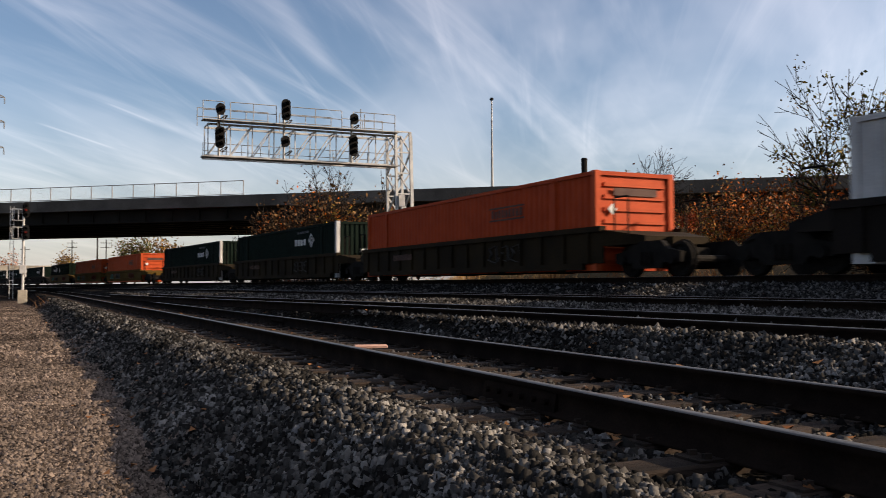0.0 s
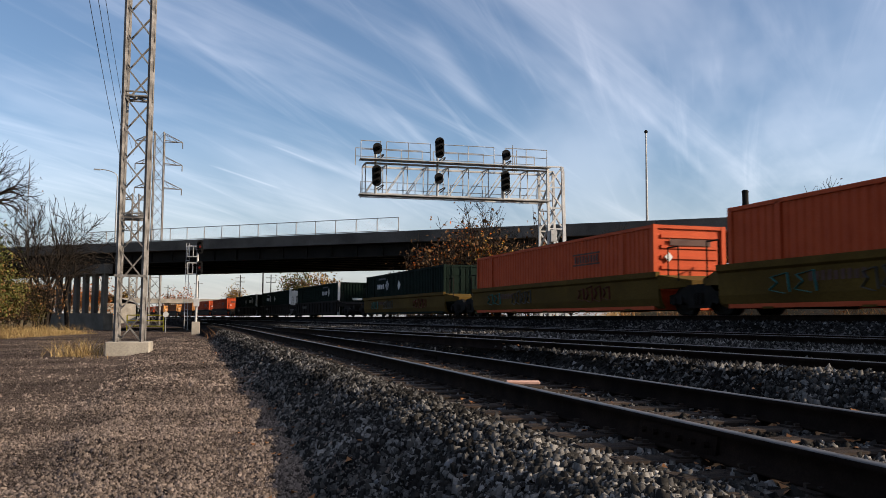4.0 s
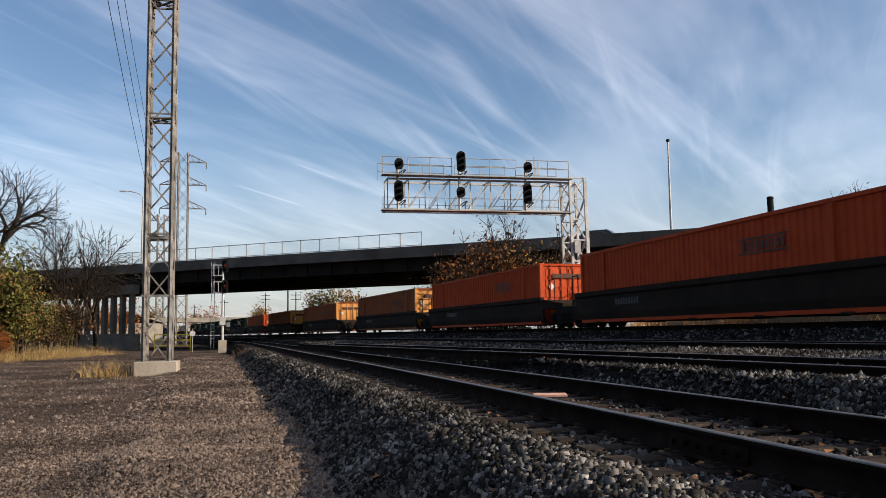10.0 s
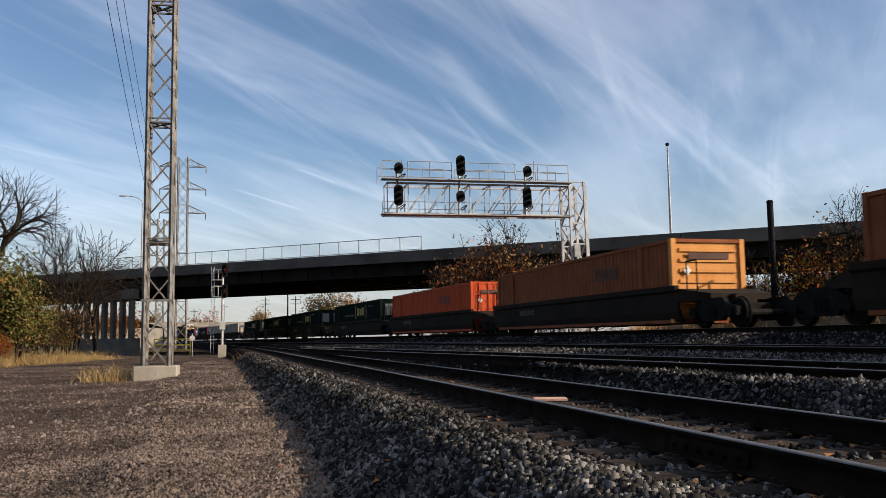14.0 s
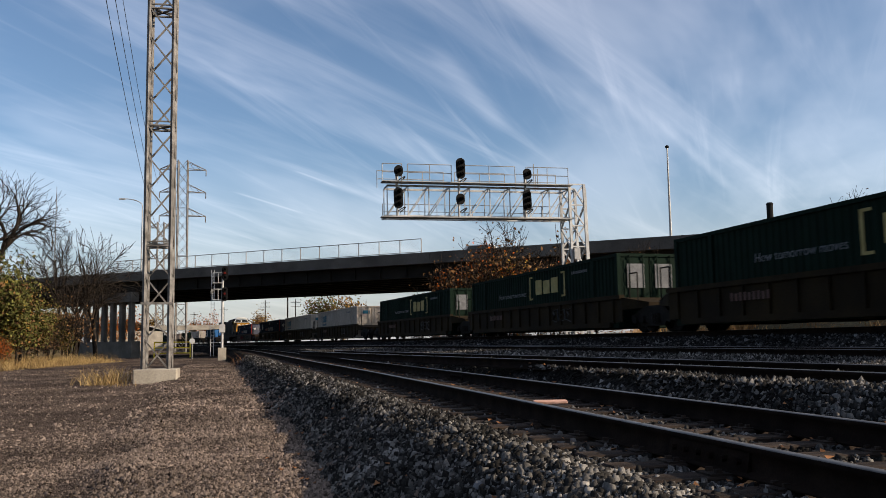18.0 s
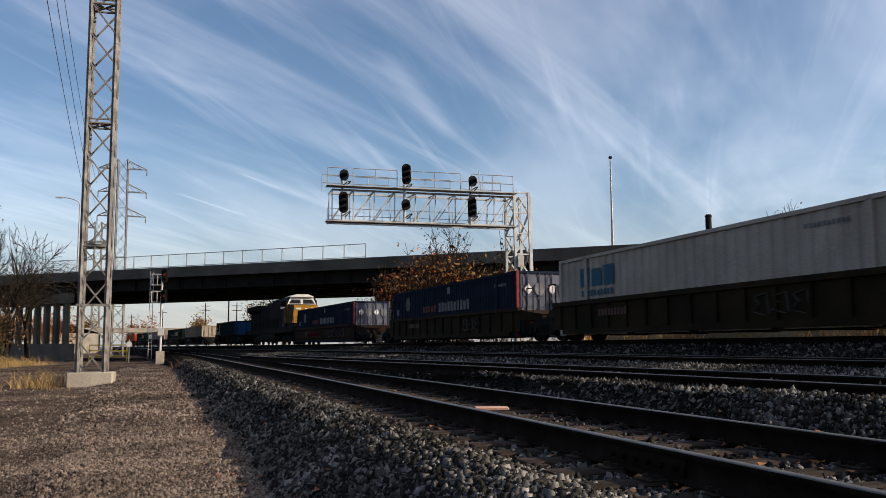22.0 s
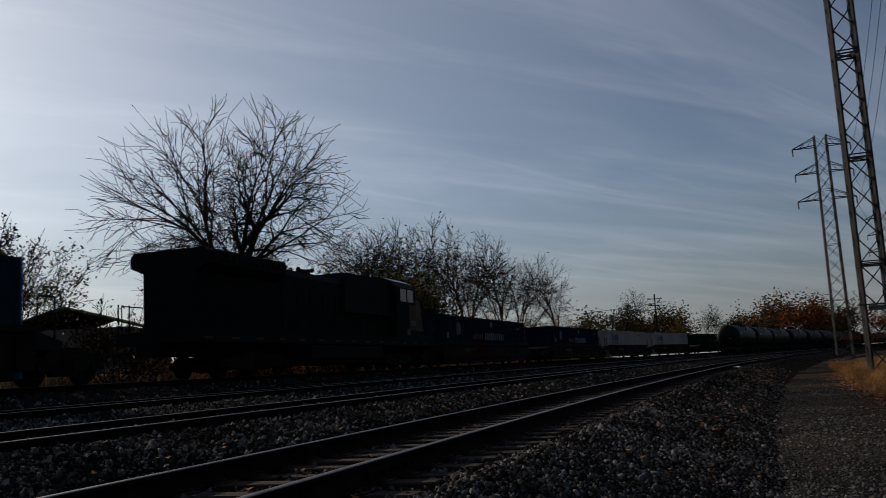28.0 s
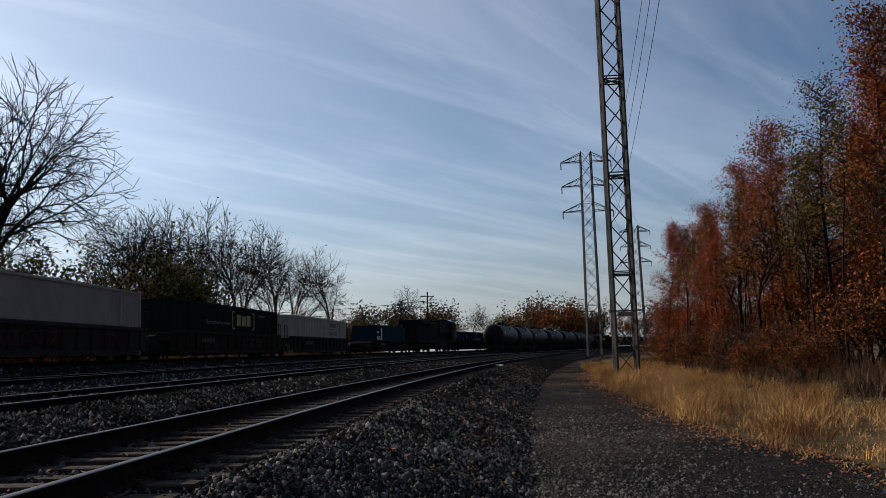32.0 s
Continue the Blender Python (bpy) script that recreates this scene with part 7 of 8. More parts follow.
    ("golden", -22.7, -57.1, 14.2, 135), ("golden", -28.1, -61.6, 13.9, 291), ("orange", -23.8, -64.6, 13.7, 122), ("golden", -22.7, -67.3, 13.1, 52), ("golden", -29.5, -70.1, 11.1, 86), ("golden", -24.0, -73.3, 13.6, 230),
    ("golden", -23.0, -77.6, 12.0, 97), ("golden", -28.3, -79.3, 10.5, 142), ("brushbare", -19.3, -33.7, 5.1, 176), ("brush", -15.3, -37.5, 5.1, 138), ("brushbare", -16.6, -40.4, 4.3, 209), ("brush", -20.0, -44.0, 3.5, 318),
    ("brush", -17.1, -45.5, 5.4, 113), ("brush", -19.0, -48.8, 4.8, 265), ("brushbare", -17.8, -51.8, 5.2, 301), ("brushbare", -15.2, -56.2, 3.6, 355), ("brush", -20.0, -58.0, 5.3, 295), ("brush", -14.6, -61.4, 3.8, 153),
    ("brush", -18.5, -65.0, 4.3, 313), ("brush", -16.5, -68.6, 5.2, 244), ("brush", -16.6, -71.8, 4.6, 61), ("brush", -15.9, -74.8, 5.3, 65), ("brush", -17.4, -77.3, 4.3, 138),
):
    tree(kind, x, y, h, turn, -0.1)


# ---------------------------------------------------------------- dry grass and scrub
def blades(name, spots, per, h, w, spread, seed, material, label, category):
    """Tufts of thin bent blades at the spots, as one mesh."""
    g = np.random.RandomState(seed)
    c = np.repeat(np.array(spots, float), per, 0)
    n = len(c)
    c[:, :2] += g.normal(0, spread, (n, 2))
    a = g.uniform(0, 2 * math.pi, n)
    hh = h * g.uniform(0.45, 1.25, n) * np.clip(0.7 + 1.3 * lumps(c[:, 0], c[:, 1], 1.3, seed + 1) * 3, 0.12, 1.7)
    lean = g.normal(0, 0.6, (n, 2)) * hh[:, None]
    side = np.stack([np.cos(a), np.sin(a), 0 * a], 1) * (w * g.uniform(0.5, 1.3, n))[:, None]
    mid = c.copy(); mid[:, :2] += lean * 0.35; mid[:, 2] += hh * 0.55
    top = c.copy(); top[:, :2] += lean; top[:, 2] += hh
    v = np.stack([c - side, c + side, mid + side * 0.8, top, mid - side * 0.8], 1).reshape(-1, 3)
    i = np.arange(n)[:, None] * 5
    f = np.concatenate([np.hstack([i, i + 1, i + 2]), np.hstack([i, i + 2, i + 4]), np.hstack([i + 4, i + 2, i + 3])])
    ob = part(name, fast_mesh(name, v, f), material)
    return tagged(ob, label, category, kind="stuff")


def band(n, seed, y0, y1, xa, xb, z=0.0):
    """Random spots between two lines xa(y) and xb(y)."""
    g = random.Random(seed)
    out = []
    for _ in range(n):
        y = g.uniform(y0, y1)
        a, b = xa(y), xb(y)
        out.append((a + (b - a) * g.random(), y, z))
    return out


ROADSIDE = lambda y: road_left(y) + 0.3
blades("dry_grass", band(7000, 1, -75, -8, lambda y: road_left(y) - 5.0, ROADSIDE), 12, 0.31, 0.006, 0.14, 3, M["drygrass"], "tall straw-coloured dry grass beside the road", "grass")
blades("dry_grass", band(2600, 2, 40, 84, lambda y: road_left(y) - 3, lambda y: road_left(y) + 5.5), 8, 0.5, 0.010, 0.2, 4, M["palegrass"], "straw-coloured dry grass below the bushes", "grass")
blades("weeds", [(-5.6, 34.6, 0)] * 10 + [(-5.2, 36.0, 0)] * 8 + [(-4.9, 33.5, 0)] * 4, 16, 0.40, 0.010, 0.4, 5, M["palegrass"], "clump of dry weeds beside the mast", "weeds")
blades("weeds", [(0.1 + 0.2 * i, 60 + 1.5 * i, 0.0) for i in range(-5, 5)] * 2, 10, 0.5, 0.02, 0.35, 6, M["scrub"], "reddish dry weeds at the road's edge", "weeds")
blades("scrub", band(3000, 7, -85, -14, lambda y: road_left(y) - 15, lambda y: road_left(y) - 4), 10, 0.5, 0.012, 0.3, 8, M["scrub"], "brown undergrowth at the foot of the wood", "undergrowth")
blades("trackside_grass", [(x, y, float(bank_height(x, y))) for x, y, _ in band(5200, 9, -120, 75, lambda y: at_line(LINE4, y) + 7.2, lambda y: at_line(LINE4, y) + 12.5)], 7, 0.6, 0.02, 0.2, 10, M["drygrass"], "dry grass beyond the tracks", "grass")

# ---------------------------------------------------------------- ballast stones
def stones(name, n, seed, place, size, material, label, low=False, blunt=False):
    """Loose angular stones, one joined mesh."""
    g = np.random.RandomState(seed)
    x, y, z = place(n, g)
    n = len(x)
    if low:
        # half-sunk stones: a broken four-sided foot and a smaller tilted top; far ones come to a point
        a = g.uniform(0, 6.28, (n, 1)) + np.arange(4) * 1.5708 + g.uniform(-0.4, 0.4, (n, 4))
        r = size * np.clip(g.lognormal(0, 0.38, (n, 1)), 0.4, 2.3) * g.uniform(0.5, 0.8, (n, 4))
        tilt = g.normal(0, 0.35, (n, 2))
        h = r.mean(1) * g.uniform(0.55, 1.25, n) * (0.85 if name == "road_stones" else 1.0)
        k = 8 if blunt else 5
        p = np.zeros((n, k, 3))
        p[:, :4, 0], p[:, :4, 1] = r * np.cos(a), r * np.sin(a)
        p[:, :4, 2] = -0.25 * r
        if blunt:
            b, q = a + g.uniform(-0.35, 0.35, (n, 4)), r * g.uniform(0.45, 0.9, (n, 4))
            p[:, 4:, 0], p[:, 4:, 1] = q * np.cos(b), q * np.sin(b)
            p[:, 4:, 2] = h[:, None] * g.uniform(0.7, 1.15, (n, 4))
            faces = np.array([(4, 5, 6, 7), (0, 1, 5, 4), (1, 2, 6, 5), (2, 3, 7, 6), (3, 0, 4, 7)])
        else:
            p[:, 4, :2] = g.uniform(-0.6, 0.6, (n, 2)) * r[:, :2]
            p[:, 4, 2] = h
            faces = np.array([(0, 1, 4), (1, 2, 4), (2, 3, 4), (3, 0, 4)])
        p[:, :, 2] += p[:, :, 0] * tilt[:, :1] + p[:, :, 1] * tilt[:, 1:]
        p += np.stack([x, y, z], 1)[:, None]
        f = (faces[None] + (np.arange(n) * k)[:, None, None]).reshape(-1, faces.shape[1])
        return tagged(part(name, fast_mesh(name, p.reshape(-1, 3), f), material), label, "gravel" if name == "road_stones" else "ballast", kind="stuff")
    base = np.array([(-1, -1, -1), (1, -1, -1), (1, 1, -1), (-1, 1, -1), (-1, -1, 1), (1, -1, 1), (1, 1, 1), (-1, 1, 1)], float) * 0.5
    s = size * np.clip(g.lognormal(0, 0.35, (n, 1, 1)), 0.4, 2.2) * g.uniform(0.65, 1.25, (n, 1, 3))
    p = base[None] * (1 + g.uniform(-0.45, 0.2, (n, 8, 3))) * s
    q = g.normal(0, 1, (n, 4)); q /= np.linalg.norm(q, axis=1)[:, None]
    w, a, b, c = q.T
    R = np.stack([1 - 2 * (b * b + c * c), 2 * (a * b - c * w), 2 * (a * c + b * w), 2 * (a * b + c * w), 1 - 2 * (a * a + c * c), 2 * (b * c - a * w), 2 * (a * c - b * w), 2 * (b * c + a * w), 1 - 2 * (a * a + b * b)], 1).reshape(n, 3, 3)
    p = np.einsum("nij,nkj->nki", R, p) + np.stack([x, y, z], 1)[:, None]
    faces = np.array([(3, 2, 1, 0), (4, 5, 6, 7), (0, 1, 5, 4), (1, 2, 6, 5), (2, 3, 7, 6), (3, 0, 4, 7)])
    f = (faces[None] + (np.arange(n) * 8)[:, None, None]).reshape(-1, 4)
    return tagged(part(name, fast_mesh(name, p.reshape(-1, 3), f), material), label, "ballast", kind="stuff")


def fan(n, g, r0, r1, power, north, south, share, thin=0.0):
    """Spots spread like a fan round the camera's standpoint: bearings in degrees from north, a share of them to the north."""
    r = r0 + (r1 - r0) * g.uniform(0, 1, n) ** power
    w = np.where(g.random_sample(n) < share, g.uniform(*north, n), g.uniform(*south, n))
    # the dense northern fan thins out towards the east
    w = np.where(g.random_sample(n) < thin, north[1] + 42 * (1 - np.sqrt(g.uniform(0, 1, n))), w)
    return r * np.sin(np.radians(w)), r * np.cos(np.radians(w))


def on_bed(x, y, g):
    """Those of the spots that lie on the ballast, off the rails and mostly off the ties."""
    c1, c4 = np.interp(y, YS, LINE1), np.interp(y, YS, LINE4)
    keep = (x > c1 - 2.95 - 0.9 * np.clip((-2 - y) / 5, 0, 1) * g.uniform(0.3, 1.1, len(x))) & (x < c4 - 0.9)
    for L in LINES:
        c = np.interp(y, YS, L)
        keep &= np.abs(np.abs(x - c) - 0.753) > 0.10
        on_tie = np.abs((y + 150.0 + 0.265) % 0.53 - 0.265) < 0.13
        bare = np.where(on_tie, 0.72, 0.4) * (1.0 if L is LINE1 else 0.35)
        keep &= ~((np.abs(x - c) < 1.36) & (g.random_sample(len(x)) < bare))
    x, y = x[keep], y[keep]
    return x, y, bed_height(x, y) + 0.03 * lumps(x, y, 6, 2) + g.uniform(-0.004, 0.022, len(x))


def near_bed(n, g):
    return on_bed(*fan(n, g, 2.2, 9, 0.85, (-2, 58), (58, 186), 0.545, 0.1), g)


def mid_bed(n, g):
    return on_bed(*fan(n, g, 8.6, 18, 0.85, (-4, 54), (54, 186), 0.57, 0.12), g)


def far_bed(n, g):
    return on_bed(*fan(n, g, 17, 60, 1.0, (-10, 48), (90, 188), 0.66, 0.12), g)


def on_road(x, y, g):
    a = np.array([road_left(t) for t in y]); b = np.interp(y, YS, LINE1) - 2.6
    keep = (x > a) & (x < b + 0.5 * g.uniform(0, 1, len(x)) ** 2)
    # fewer loose stones in the wheel tracks than on the berm
    keep &= (g.random_sample(len(x)) < np.clip(0.35 + (x - b + 3.6) / 2.0 + 0.5 * lumps(x, y, 1.1, 47), 0.22, 1))
    x, y = x[keep], y[keep]
    return x, y, np.maximum(road_height(x, y), bed_height(x, y)) + g.uniform(-0.003, 0.006, len(x))


def near_road(n, g):
    return on_road(*fan(n, g, 3.2, 16, 0.9, (-22, 16), (0, 1), 1.0), g)


def far_road(n, g):
    return on_road(*fan(n, g, 15, 60, 1.0, (-20, 6), (0, 1), 1.0), g)


def south_road(n, g):
    return on_road(*fan(n, g, 3.2, 40, 1.3, (170, 205), (0, 1), 1.0), g)


stones("ballast_stones", 230000, 5, near_bed, 0.0255, M["stone"], "loose grey crushed ballast stones", True, True)
stones("ballast_stones", 225000, 14, mid_bed, 0.034, M["stone"], "grey crushed ballast stones along the tracks", True)
stones("ballast_stones", 175000, 15, far_bed, 0.048, M["stone"], "grey crushed ballast stones between the tracks", True)
stones("road_stones", 150000, 6, near_road, 0.024, M["grit"], "loose brown and grey gravel on the service road", True)
stones("road_stones", 60000, 16, far_road, 0.04, M["grit"], "coarse brown gravel on the service road", True)
stones("road_stones", 60000, 26, south_road, 0.028, M["greygrit"], "loose grey gravel on the packed road", True)
stones("pale_stones", 200, 8, near_bed, 0.04, PAINT["dimmark"], "a few pale stones in the ballast")


def fallen_leaves(n, seed, edge=0.3):
    """Curled leaves lying between the rails and along the road's edges."""
    g = np.random.RandomState(seed)
    y = np.where(g.random_sample(n) < 0.9 - edge, g.uniform(0, 1, n) ** 1.4 * 32 + 2, -8 * (edge > 0.5) - g.uniform(0, 1, n) * 45)
    c = np.interp(y, YS, LINE1)
    which = g.random_sample(n)
    x = np.where(which < 0.8 - edge, c + g.uniform(-1.2, 1.5, n), np.where(which < 0.86 - edge, c - 2.75 + g.normal(0, 0.4, n), np.array([road_left(t) for t in y]) + np.abs(g.normal(0, 0.5, n))))
    z = np.maximum(bed_height(x, y), road_height(x, y)) + 0.045
    s = g.uniform(0.018, 0.042, n)
    a = g.uniform(0, 6.28, n)
    u = np.stack([np.cos(a), np.sin(a), g.uniform(-0.4, 0.4, n)], 1) * s[:, None]
    w = np.stack([-np.sin(a), np.cos(a), g.uniform(-0.4, 0.4, n)], 1) * s[:, None] * 0.7
    o = np.stack([x, y, z], 1)
    lift = np.stack([0 * s, 0 * s, s * 0.5], 1)
    v = np.stack([o - u + lift, o + w, o + u + lift, o - w], 1).reshape(-1, 3)
    ob = part("fallen_leaves", fast_mesh("fallen_leaves", v, np.arange(n * 4).reshape(-1, 4)), M["litter"])
    return tagged(ob, "brown and orange fallen leaves among stones", "leaves", kind="stuff")


fallen_leaves(1300, 12)
fallen_leaves(4200, 13, 0.8)

# ---------------------------------------------------------------- parked tank cars
def tank_car(label):
    c = thing("tank_car", label, "tank car", "parked tank cars")
    hl = 7.2
    r, z = 1.52, 2.55
    part("tank", Geo().turned((0, -hl, z), (0, 1, 0), [(0, 0.25), (0.06, 0.8), (0.2, 1.25), (0.42, 1.47), (0.7, r), (2 * hl - 0.7, r), (2 * hl - 0.42, 1.47), (2 * hl - 0.2, 1.25), (2 * hl - 0.06, 0.8), (2 * hl, 0.25)], 28), PAINT["tank"], c, "dull black tank shell", True)
    part("placard", Geo().box(-1.6, -1.53, 5.4, 5.9, 2.75, 3.0).box(-0.35, 0.1, hl - 0.12, hl - 0.02, 2.2, 2.4), PAINT["mark"], c)
    part("centre_sill", Geo().box(-0.35, 0.35, -hl - 0.9, hl + 0.9, 0.8, 1.12), PAINT["iron"], c)
    dome = part("manway", Geo().tube((0, 0, z + r - 0.1), (0, 0, z + r + 0.45), 0.5, seg=14), PAINT["tank"], c)
    part("valve_box", Geo().cbox(-0.3, 0.3, 0.7, 1.3, z + r - 0.1, z + r + 0.35, 0.02), PAINT["tank"], c)
    pf = Geo().box(-0.95, 0.95, -1.4, 1.4, z + r - 0.22, z + r - 0.17)
    for x in (-0.95, 0.95):
        for y in (-1.4, 0, 1.4):
            pf.tube((x, y, z + r - 0.2), (x, y, z + r + 0.75), 0.025, seg=5)
        pf.tube((x, -1.4, z + r + 0.75), (x, 1.4, z + r + 0.75), 0.025, seg=5)
    part("platform", pf, PAINT["iron"], c)
    for s in (-1, 1):
        ld = Geo()
        for y in (-0.25, 0.25):
            ld.bar((s * 1.62, y, 1.0), (s * 1.2, y, z + r - 0.1), 0.05)
        for i in range(8):
            zz = 1.1 + i * 0.36
            ld.tube((s * (1.6 - 0.42 * i / 8), -0.25, zz), (s * (1.6 - 0.42 * i / 8), 0.25, zz), 0.018, seg=5)
        part("ladder", ld, PAINT["iron"], c)
        part("bolster", Geo().hexa([(-1.2, s * 5.6 - 0.3, 1.05), (1.2, s * 5.6 - 0.3, 1.05), (1.2, s * 5.6 + 0.3, 1.05), (-1.2, s * 5.6 + 0.3, 1.05), (-1.35, s * 5.6 - 0.3, 1.9), (1.35, s * 5.6 - 0.3, 1.9), (1.35, s * 5.6 + 0.3, 1.9), (-1.35, s * 5.6 + 0.3, 1.9)]), PAINT["iron"], c)
        rl = Geo()
        for x in (-1.3, 1.3):
            rl.tube((x, s * (hl + 0.6), 1.1), (x, s * (hl + 0.6), 2.0), 0.025, seg=5)
        rl.tube((-1.3, s * (hl + 0.6), 2.0), (1.3, s * (hl + 0.6), 2.0), 0.025, seg=5)
        part("end_rail", rl, PAINT["iron"], c)
        part("coupler", Geo().cbox(-0.16, 0.16, min(s * (hl + 0.8), s * (hl + 1.15)), max(s * (hl + 0.8), s * (hl + 1.15)), 0.8, 1.05, 0.02), PAINT["iron"], c)
        truck(c, s * 5.6)
    return c


first = None
yy = -130.0
for k in range(9):
    x = at_line(SIDING, yy); dx = at_line(SIDING, yy + 5) - at_line(SIDING, yy - 5)
    m = pose(x, yy, RAIL_TOP[1], 0, 0, -math.degrees(math.atan2(dx, 10)))
    if first is None:
        first = tank_car("dull black tank car parked on a siding")
        first.matrix_basis = m
    else:
        copy_thing(first, m)
    yy -= 16.8 * math.cos(math.atan2(dx, 10))


# ---------------------------------------------------------------- poles, posts and far things
def utility_pole(x, y, h, arms=2, z=0.0, turn=0.0):
    g = thing("utility_pole", "weathered wooden utility pole with crossarms", "utility pole", "utility poles", at=pose(x, y, z, 0, 0, turn))
    part("pole", Geo().tube((0, 0, -0.3), (0, 0, h), 0.17, 0.11, 8), M["bark"], g)
    for i in range(arms):
        zz = h - 0.8 - i * 1.1
        part("crossarm", Geo().box(-1.2, 1.2, -0.16, -0.04, zz - 0.06, zz + 0.06), M["bark"], g)
        for xx in (-1.1, -0.5, 0.5, 1.1):
            part("insulator", Geo().turned((xx, -0.1, zz + 0.06), (0, 0, 1), [(0, 0.03), (0.06, 0.06), (0.14, 0.05), (0.2, 0.02)], 6), M["concrete"], g)


utility_pole(16.2, -150.0, 11.9, 2, 0.0, 20)
utility_pole(-11.0, -150.0, 9.5, 2, 0.0, 10)
utility_pole(6.0, 170.0, 13.5, 1)
utility_pole(2.5, 240.0, 13.0, 2)
utility_pole(9.5, 215.0, 12.0, 2)
utility_pole(-9.0, 260.0, 12.0, 1)
utility_pole(-20.0, 300.0, 12.0, 1)
for a, b in (((6, 170, 12.5), (-60, 200, 11)), ((14.5, -150, 10.5), (80, -150, 11)), ((14.5, -150, 9.5), (80, -150, 10))):
    tagged(part("utility_wire", wire(a, b, 1.6, 0.035), M["wire"]), "slack dark utility wire between wooden poles", "wire", "utility wires")

post = thing("steel_post", "dark upright steel pipe beyond the tracks", "post", at=pose(24.3, 37.4, 0.2))
part("pipe", Geo().tube((0, 0, -0.3), (0, 0, 7.55), 0.15, seg=12), M["black"], post)
part("cap", Geo().turned((0, 0, 7.5), (0, 0, 1), [(0, 0.16), (0.06, 0.17), (0.12, 0.12)], 12), M["black"], post)
post = thing("steel_post", "thin dark post among the bushes", "post", at=pose(26.6, -24.6, 0.2))
part("pipe", Geo().tube((0, 0, -0.3), (0, 0, 7.8), 0.12, seg=10), M["black"], post)


def shed(x, y, w, d, h, turn, label, wall, roof):
    g = thing("shed", label, "building", at=pose(x, y, 0, 0, 0, turn))
    part("wall", Geo().box(-w / 2, w / 2, -d / 2, d / 2, -0.2, h), wall, g)
    rf = Geo().prism([(-w / 2 - 0.4, h), (0, h + w * 0.16), (w / 2 + 0.4, h), (w / 2 + 0.4, h + 0.15), (0, h + w * 0.16 + 0.2), (-w / 2 - 0.4, h + 0.15)], -d / 2 - 0.4, d / 2 + 0.4)
    part("roof", rf, roof, g)
    for i in range(3):
        part("window", Geo().box(-w / 2 - 0.03, -w / 2 + 0.05, -d / 3 + i * d / 3 - 0.6, -d / 3 + i * d / 3 + 0.6, 1.0, 2.2), GLASS, g)
    part("door", Geo().cbox(-0.5, 0.5, -d / 2 - 0.04, -d / 2, 0, 2.05, 0.01), M["darkconc"], g)


olive_roofing = mat("olive_roof", (0.075, 0.062, 0.03), (0.14, 0.118, 0.055), 0.95, scale=0.6, fine=8, bump=0.3, spec=0.0)
shed(56.6, -63.4, 10.5, 15.0, 6.4, 25, "plain shed with a yellowish roof behind bare trees", M["darkconc"], olive_roofing)
shed(-34.0, 250.0, 16.0, 30.0, 5.0, 10, "far pale warehouse beyond the bridge", M["concrete"], M["galv"])

# a second bridge far up the line
fb = thing("far_bridge", "far pale concrete bridge across the tracks", "bridge", kind="structure", at=pose(0, 0, 0))
part("deck", Geo().box(-70, 40, 262, 272, 5.6, 6.9), M["concrete"], fb)
for x in (-62, -50, -38, -27, -18, 12, 26):
    part("column", Geo().box(x - 0.5, x + 0.5, 263, 271, -0.2, 5.6), M["concrete"], fb)

# yellow road barrier and pale abutment edge by the left pier
gate = thing("road_barrier", "yellow painted steel road barrier", "barrier", at=pose(-9.2, 101.0, 0.0, 0, 0, -20))
yel = mat("barrier_yellow", (0.55, 0.38, 0.03), (0.66, 0.48, 0.05), 0.6, bump=0.05)
for z in (0.5, 1.1, 1.7):
    part("rail", Geo().tube((-1.9, 0, z), (2.3, 0, z), 0.06, seg=8), yel, gate)
for x in (-1.9, 0.2, 2.3):
    part("post", Geo().tube((x, 0, -0.2), (x, 0, 1.75), 0.07, seg=8), yel, gate)
sg = thing("round_sign", "small white round sign on a post", "sign", at=pose(-6.0, 88.0, 0.0))
part("post", Geo().tube((0, 0, -0.2), (0, 0, 2.2), 0.04, seg=6), M["galv"], sg)
part("disc", Geo().tube((0, -0.05, 1.75), (0, -0.09, 1.75), 0.27, seg=18), M["silver"], sg)

# loose plank on the near track and bits by the road
pl = part("loose_plank", Geo().cbox(-0.2, 0.2, -0.06, 0.06, 0.0, 0.03, 0.008), mat("pinkish_plank", (0.38, 0.22, 0.17), (0.5, 0.31, 0.25), 0.9, scale=6, fine=40, bump=0.2, stretch=(0.3, 3, 1)))
tagged(pl, "broken pale pinkish wooden plank on the ballast", "plank")
pl.matrix_basis = pose(3.42, 9.95, 0.69, 4, 0, -12)
bd = part("white_board", Geo().cbox(-0.07, 0.07, -0.65, 0.65, 0.0, 0.05, 0.008), PAINT["mark"])
bd.matrix_basis = pose(1.45, -49.5, 0.68, 0, 6, 25)
tagged(bd, "pale broken board lying on the ballast", "board")


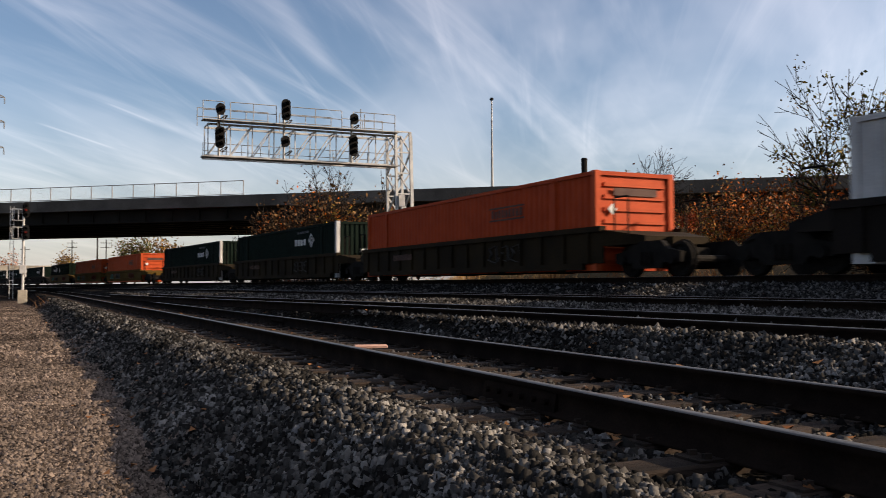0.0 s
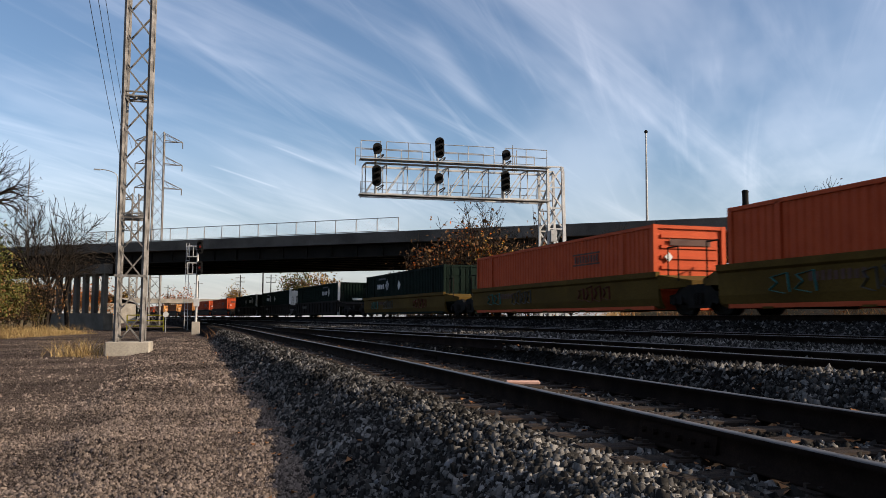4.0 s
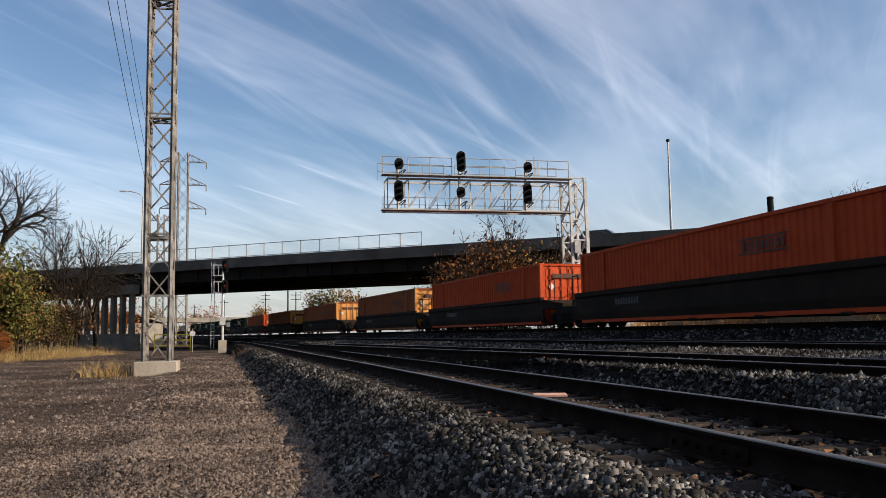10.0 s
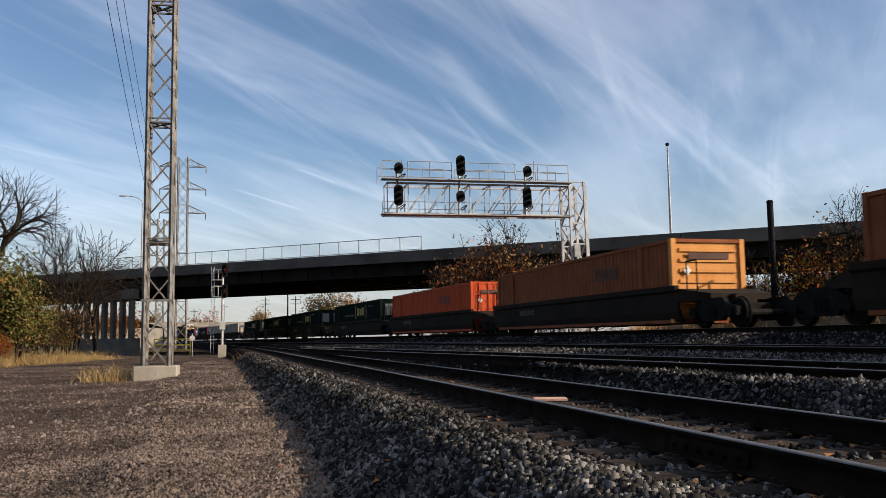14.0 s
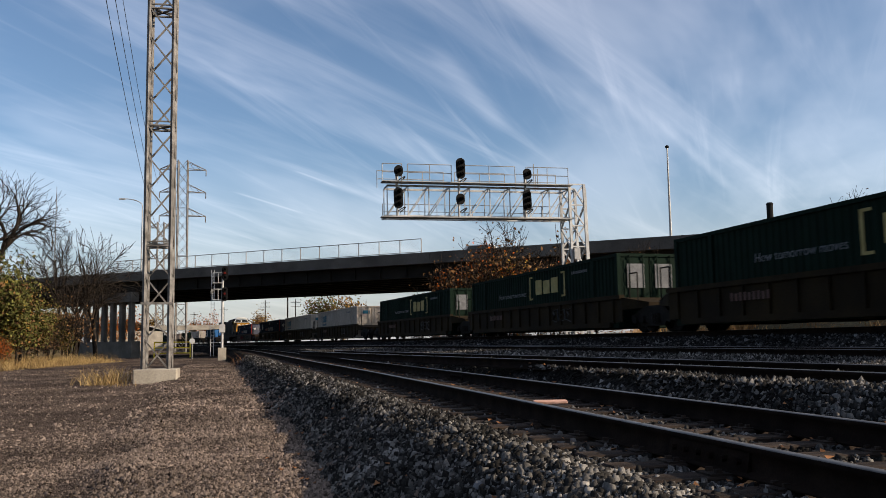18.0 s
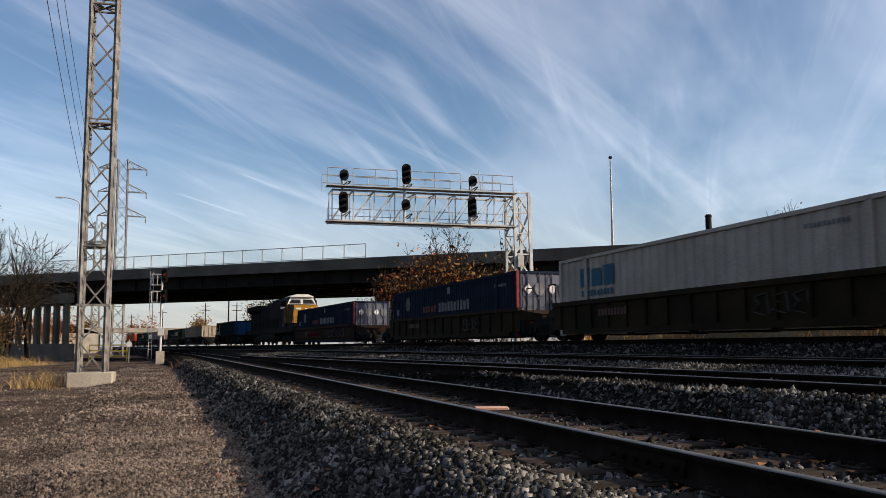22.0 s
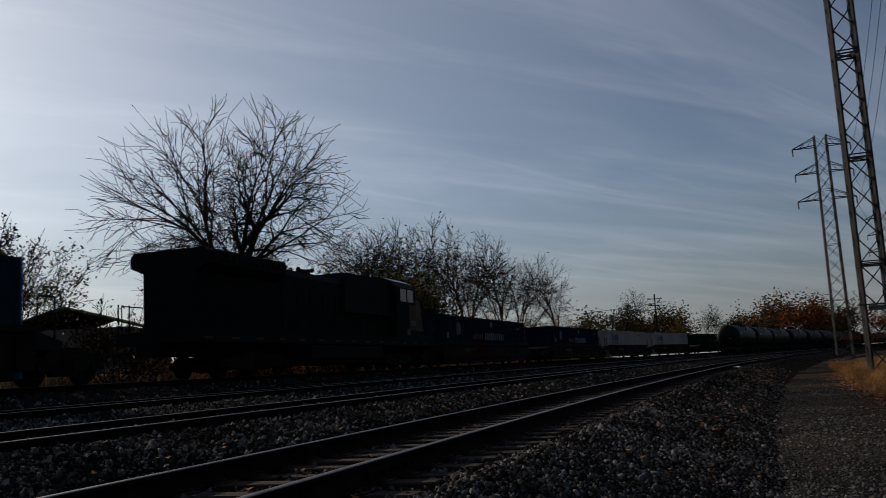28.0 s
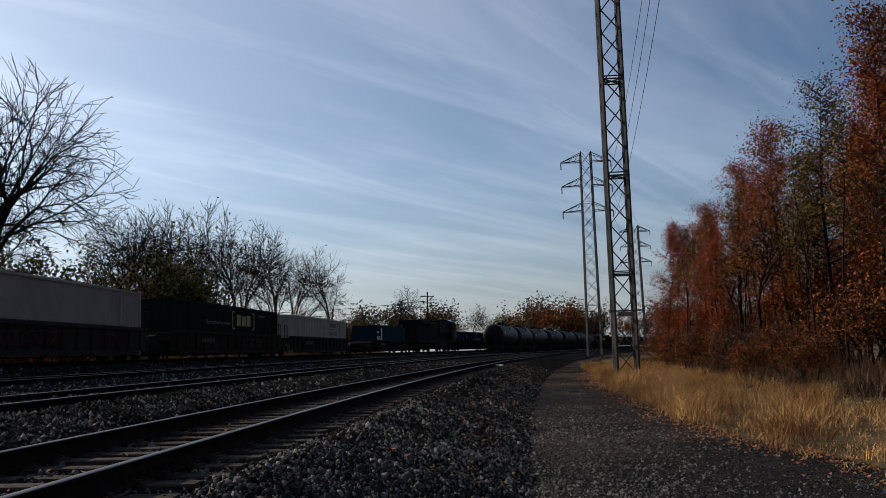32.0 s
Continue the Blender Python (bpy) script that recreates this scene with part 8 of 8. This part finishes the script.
# ---------------------------------------------------------------- road vehicles on the bridge
def vehicle(kind, paint, label):
    """A car or pickup, nose along +x."""
    g = thing(kind, label, "car", "vehicles on the bridge")
    m = mat(kind + "_paint", paint, tuple(c * 1.3 for c in paint), 0.3, bump=0, grit=0.05)
    L = 5.4 if kind == "pickup_truck" else 4.7
    if kind == "pickup_truck":
        o = [(-2.7, 0.45), (-2.7, 1.15), (-0.75, 1.18), (-0.6, 1.85), (0.75, 1.85), (1.35, 1.2), (2.55, 1.08), (2.7, 0.85), (2.7, 0.45)]
        win = [(-0.5, 1.25), (-0.45, 1.75), (0.65, 1.75), (1.1, 1.25)]
    else:
        o = [(-2.35, 0.4), (-2.35, 1.0), (-2.05, 1.15), (-1.7, 1.65), (0.6, 1.68), (1.3, 1.1), (2.2, 0.95), (2.35, 0.7), (2.35, 0.4)]
        win = [(-1.75, 1.15), (-1.5, 1.58), (0.5, 1.6), (1.05, 1.12)]
    n = Geo()
    k = len(o)
    n.v = [(x, -0.9, z) for x, z in o] + [(x, 0.9, z) for x, z in o]
    n.f = [(i, (i + 1) % k, k + (i + 1) % k, k + i) for i in range(k)] + [tuple(range(k - 1, -1, -1)), tuple(range(k, 2 * k))]
    part("body", n, m, g)
    for s in (-1, 1):
        w = Geo()
        w.hexa([(x, s * 0.9, z) for x, z in win] + [(x, s * 0.915, z) for x, z in win])
        part("side_window", w, GLASS, g)
        for x in (-1.5, 1.55):
            part("wheel", Geo().tube((x, s * 0.72, 0.36), (x, s * 0.94, 0.36), 0.36, seg=16), M["black"], g)
    part("windshield", Geo().quad((win[3][0] + 0.14, -0.75, win[3][1] + 0.02), (win[3][0] + 0.14, 0.75, win[3][1] + 0.02), (win[2][0] + 0.16, 0.7, win[2][1]), (win[2][0] + 0.16, -0.7, win[2][1])), GLASS, g)
    return g


DRIVING = [(vehicle("pickup_truck", (0.015, 0.015, 0.017), "black pickup truck driving over the bridge"), 24.0, 9.0, 4.5),
           (vehicle("car", (0.02, 0.02, 0.024), "dark saloon car driving over the bridge"), 33.5, 9.0, 8.0),
           (vehicle("car", (0.03, 0.03, 0.035), "dark car driving over the bridge"), -4.0, 9.0, 4.5),
           (vehicle("van", (0.55, 0.55, 0.55), "white van driving over the bridge"), 24.0, 19.0, 4.5)]


def drive_pose(a, b):
    p = bridge_at(a, b, 9.145)
    return pose(p.x, p.y, p.z, 0, 0, math.degrees(math.atan2(BRU.y, BRU.x)))

# ---------------------------------------------------------------- what moves
def motions():
    times = [float(i) for i in range(0, 33)] + [24.5, 26.5, 27.5]
    times.sort()
    for ob, s, lift in ROLLING:
        walk(ob, [(t, car_pose(s - rolled(t), lift)) for t in times])
    for ob, a, t0, b in DRIVING:
        walk(ob, [(float(t), drive_pose(min(max(a + 20 * (t - t0), -138.0), 162.0), b)) for t in range(0, 33)])


motions()
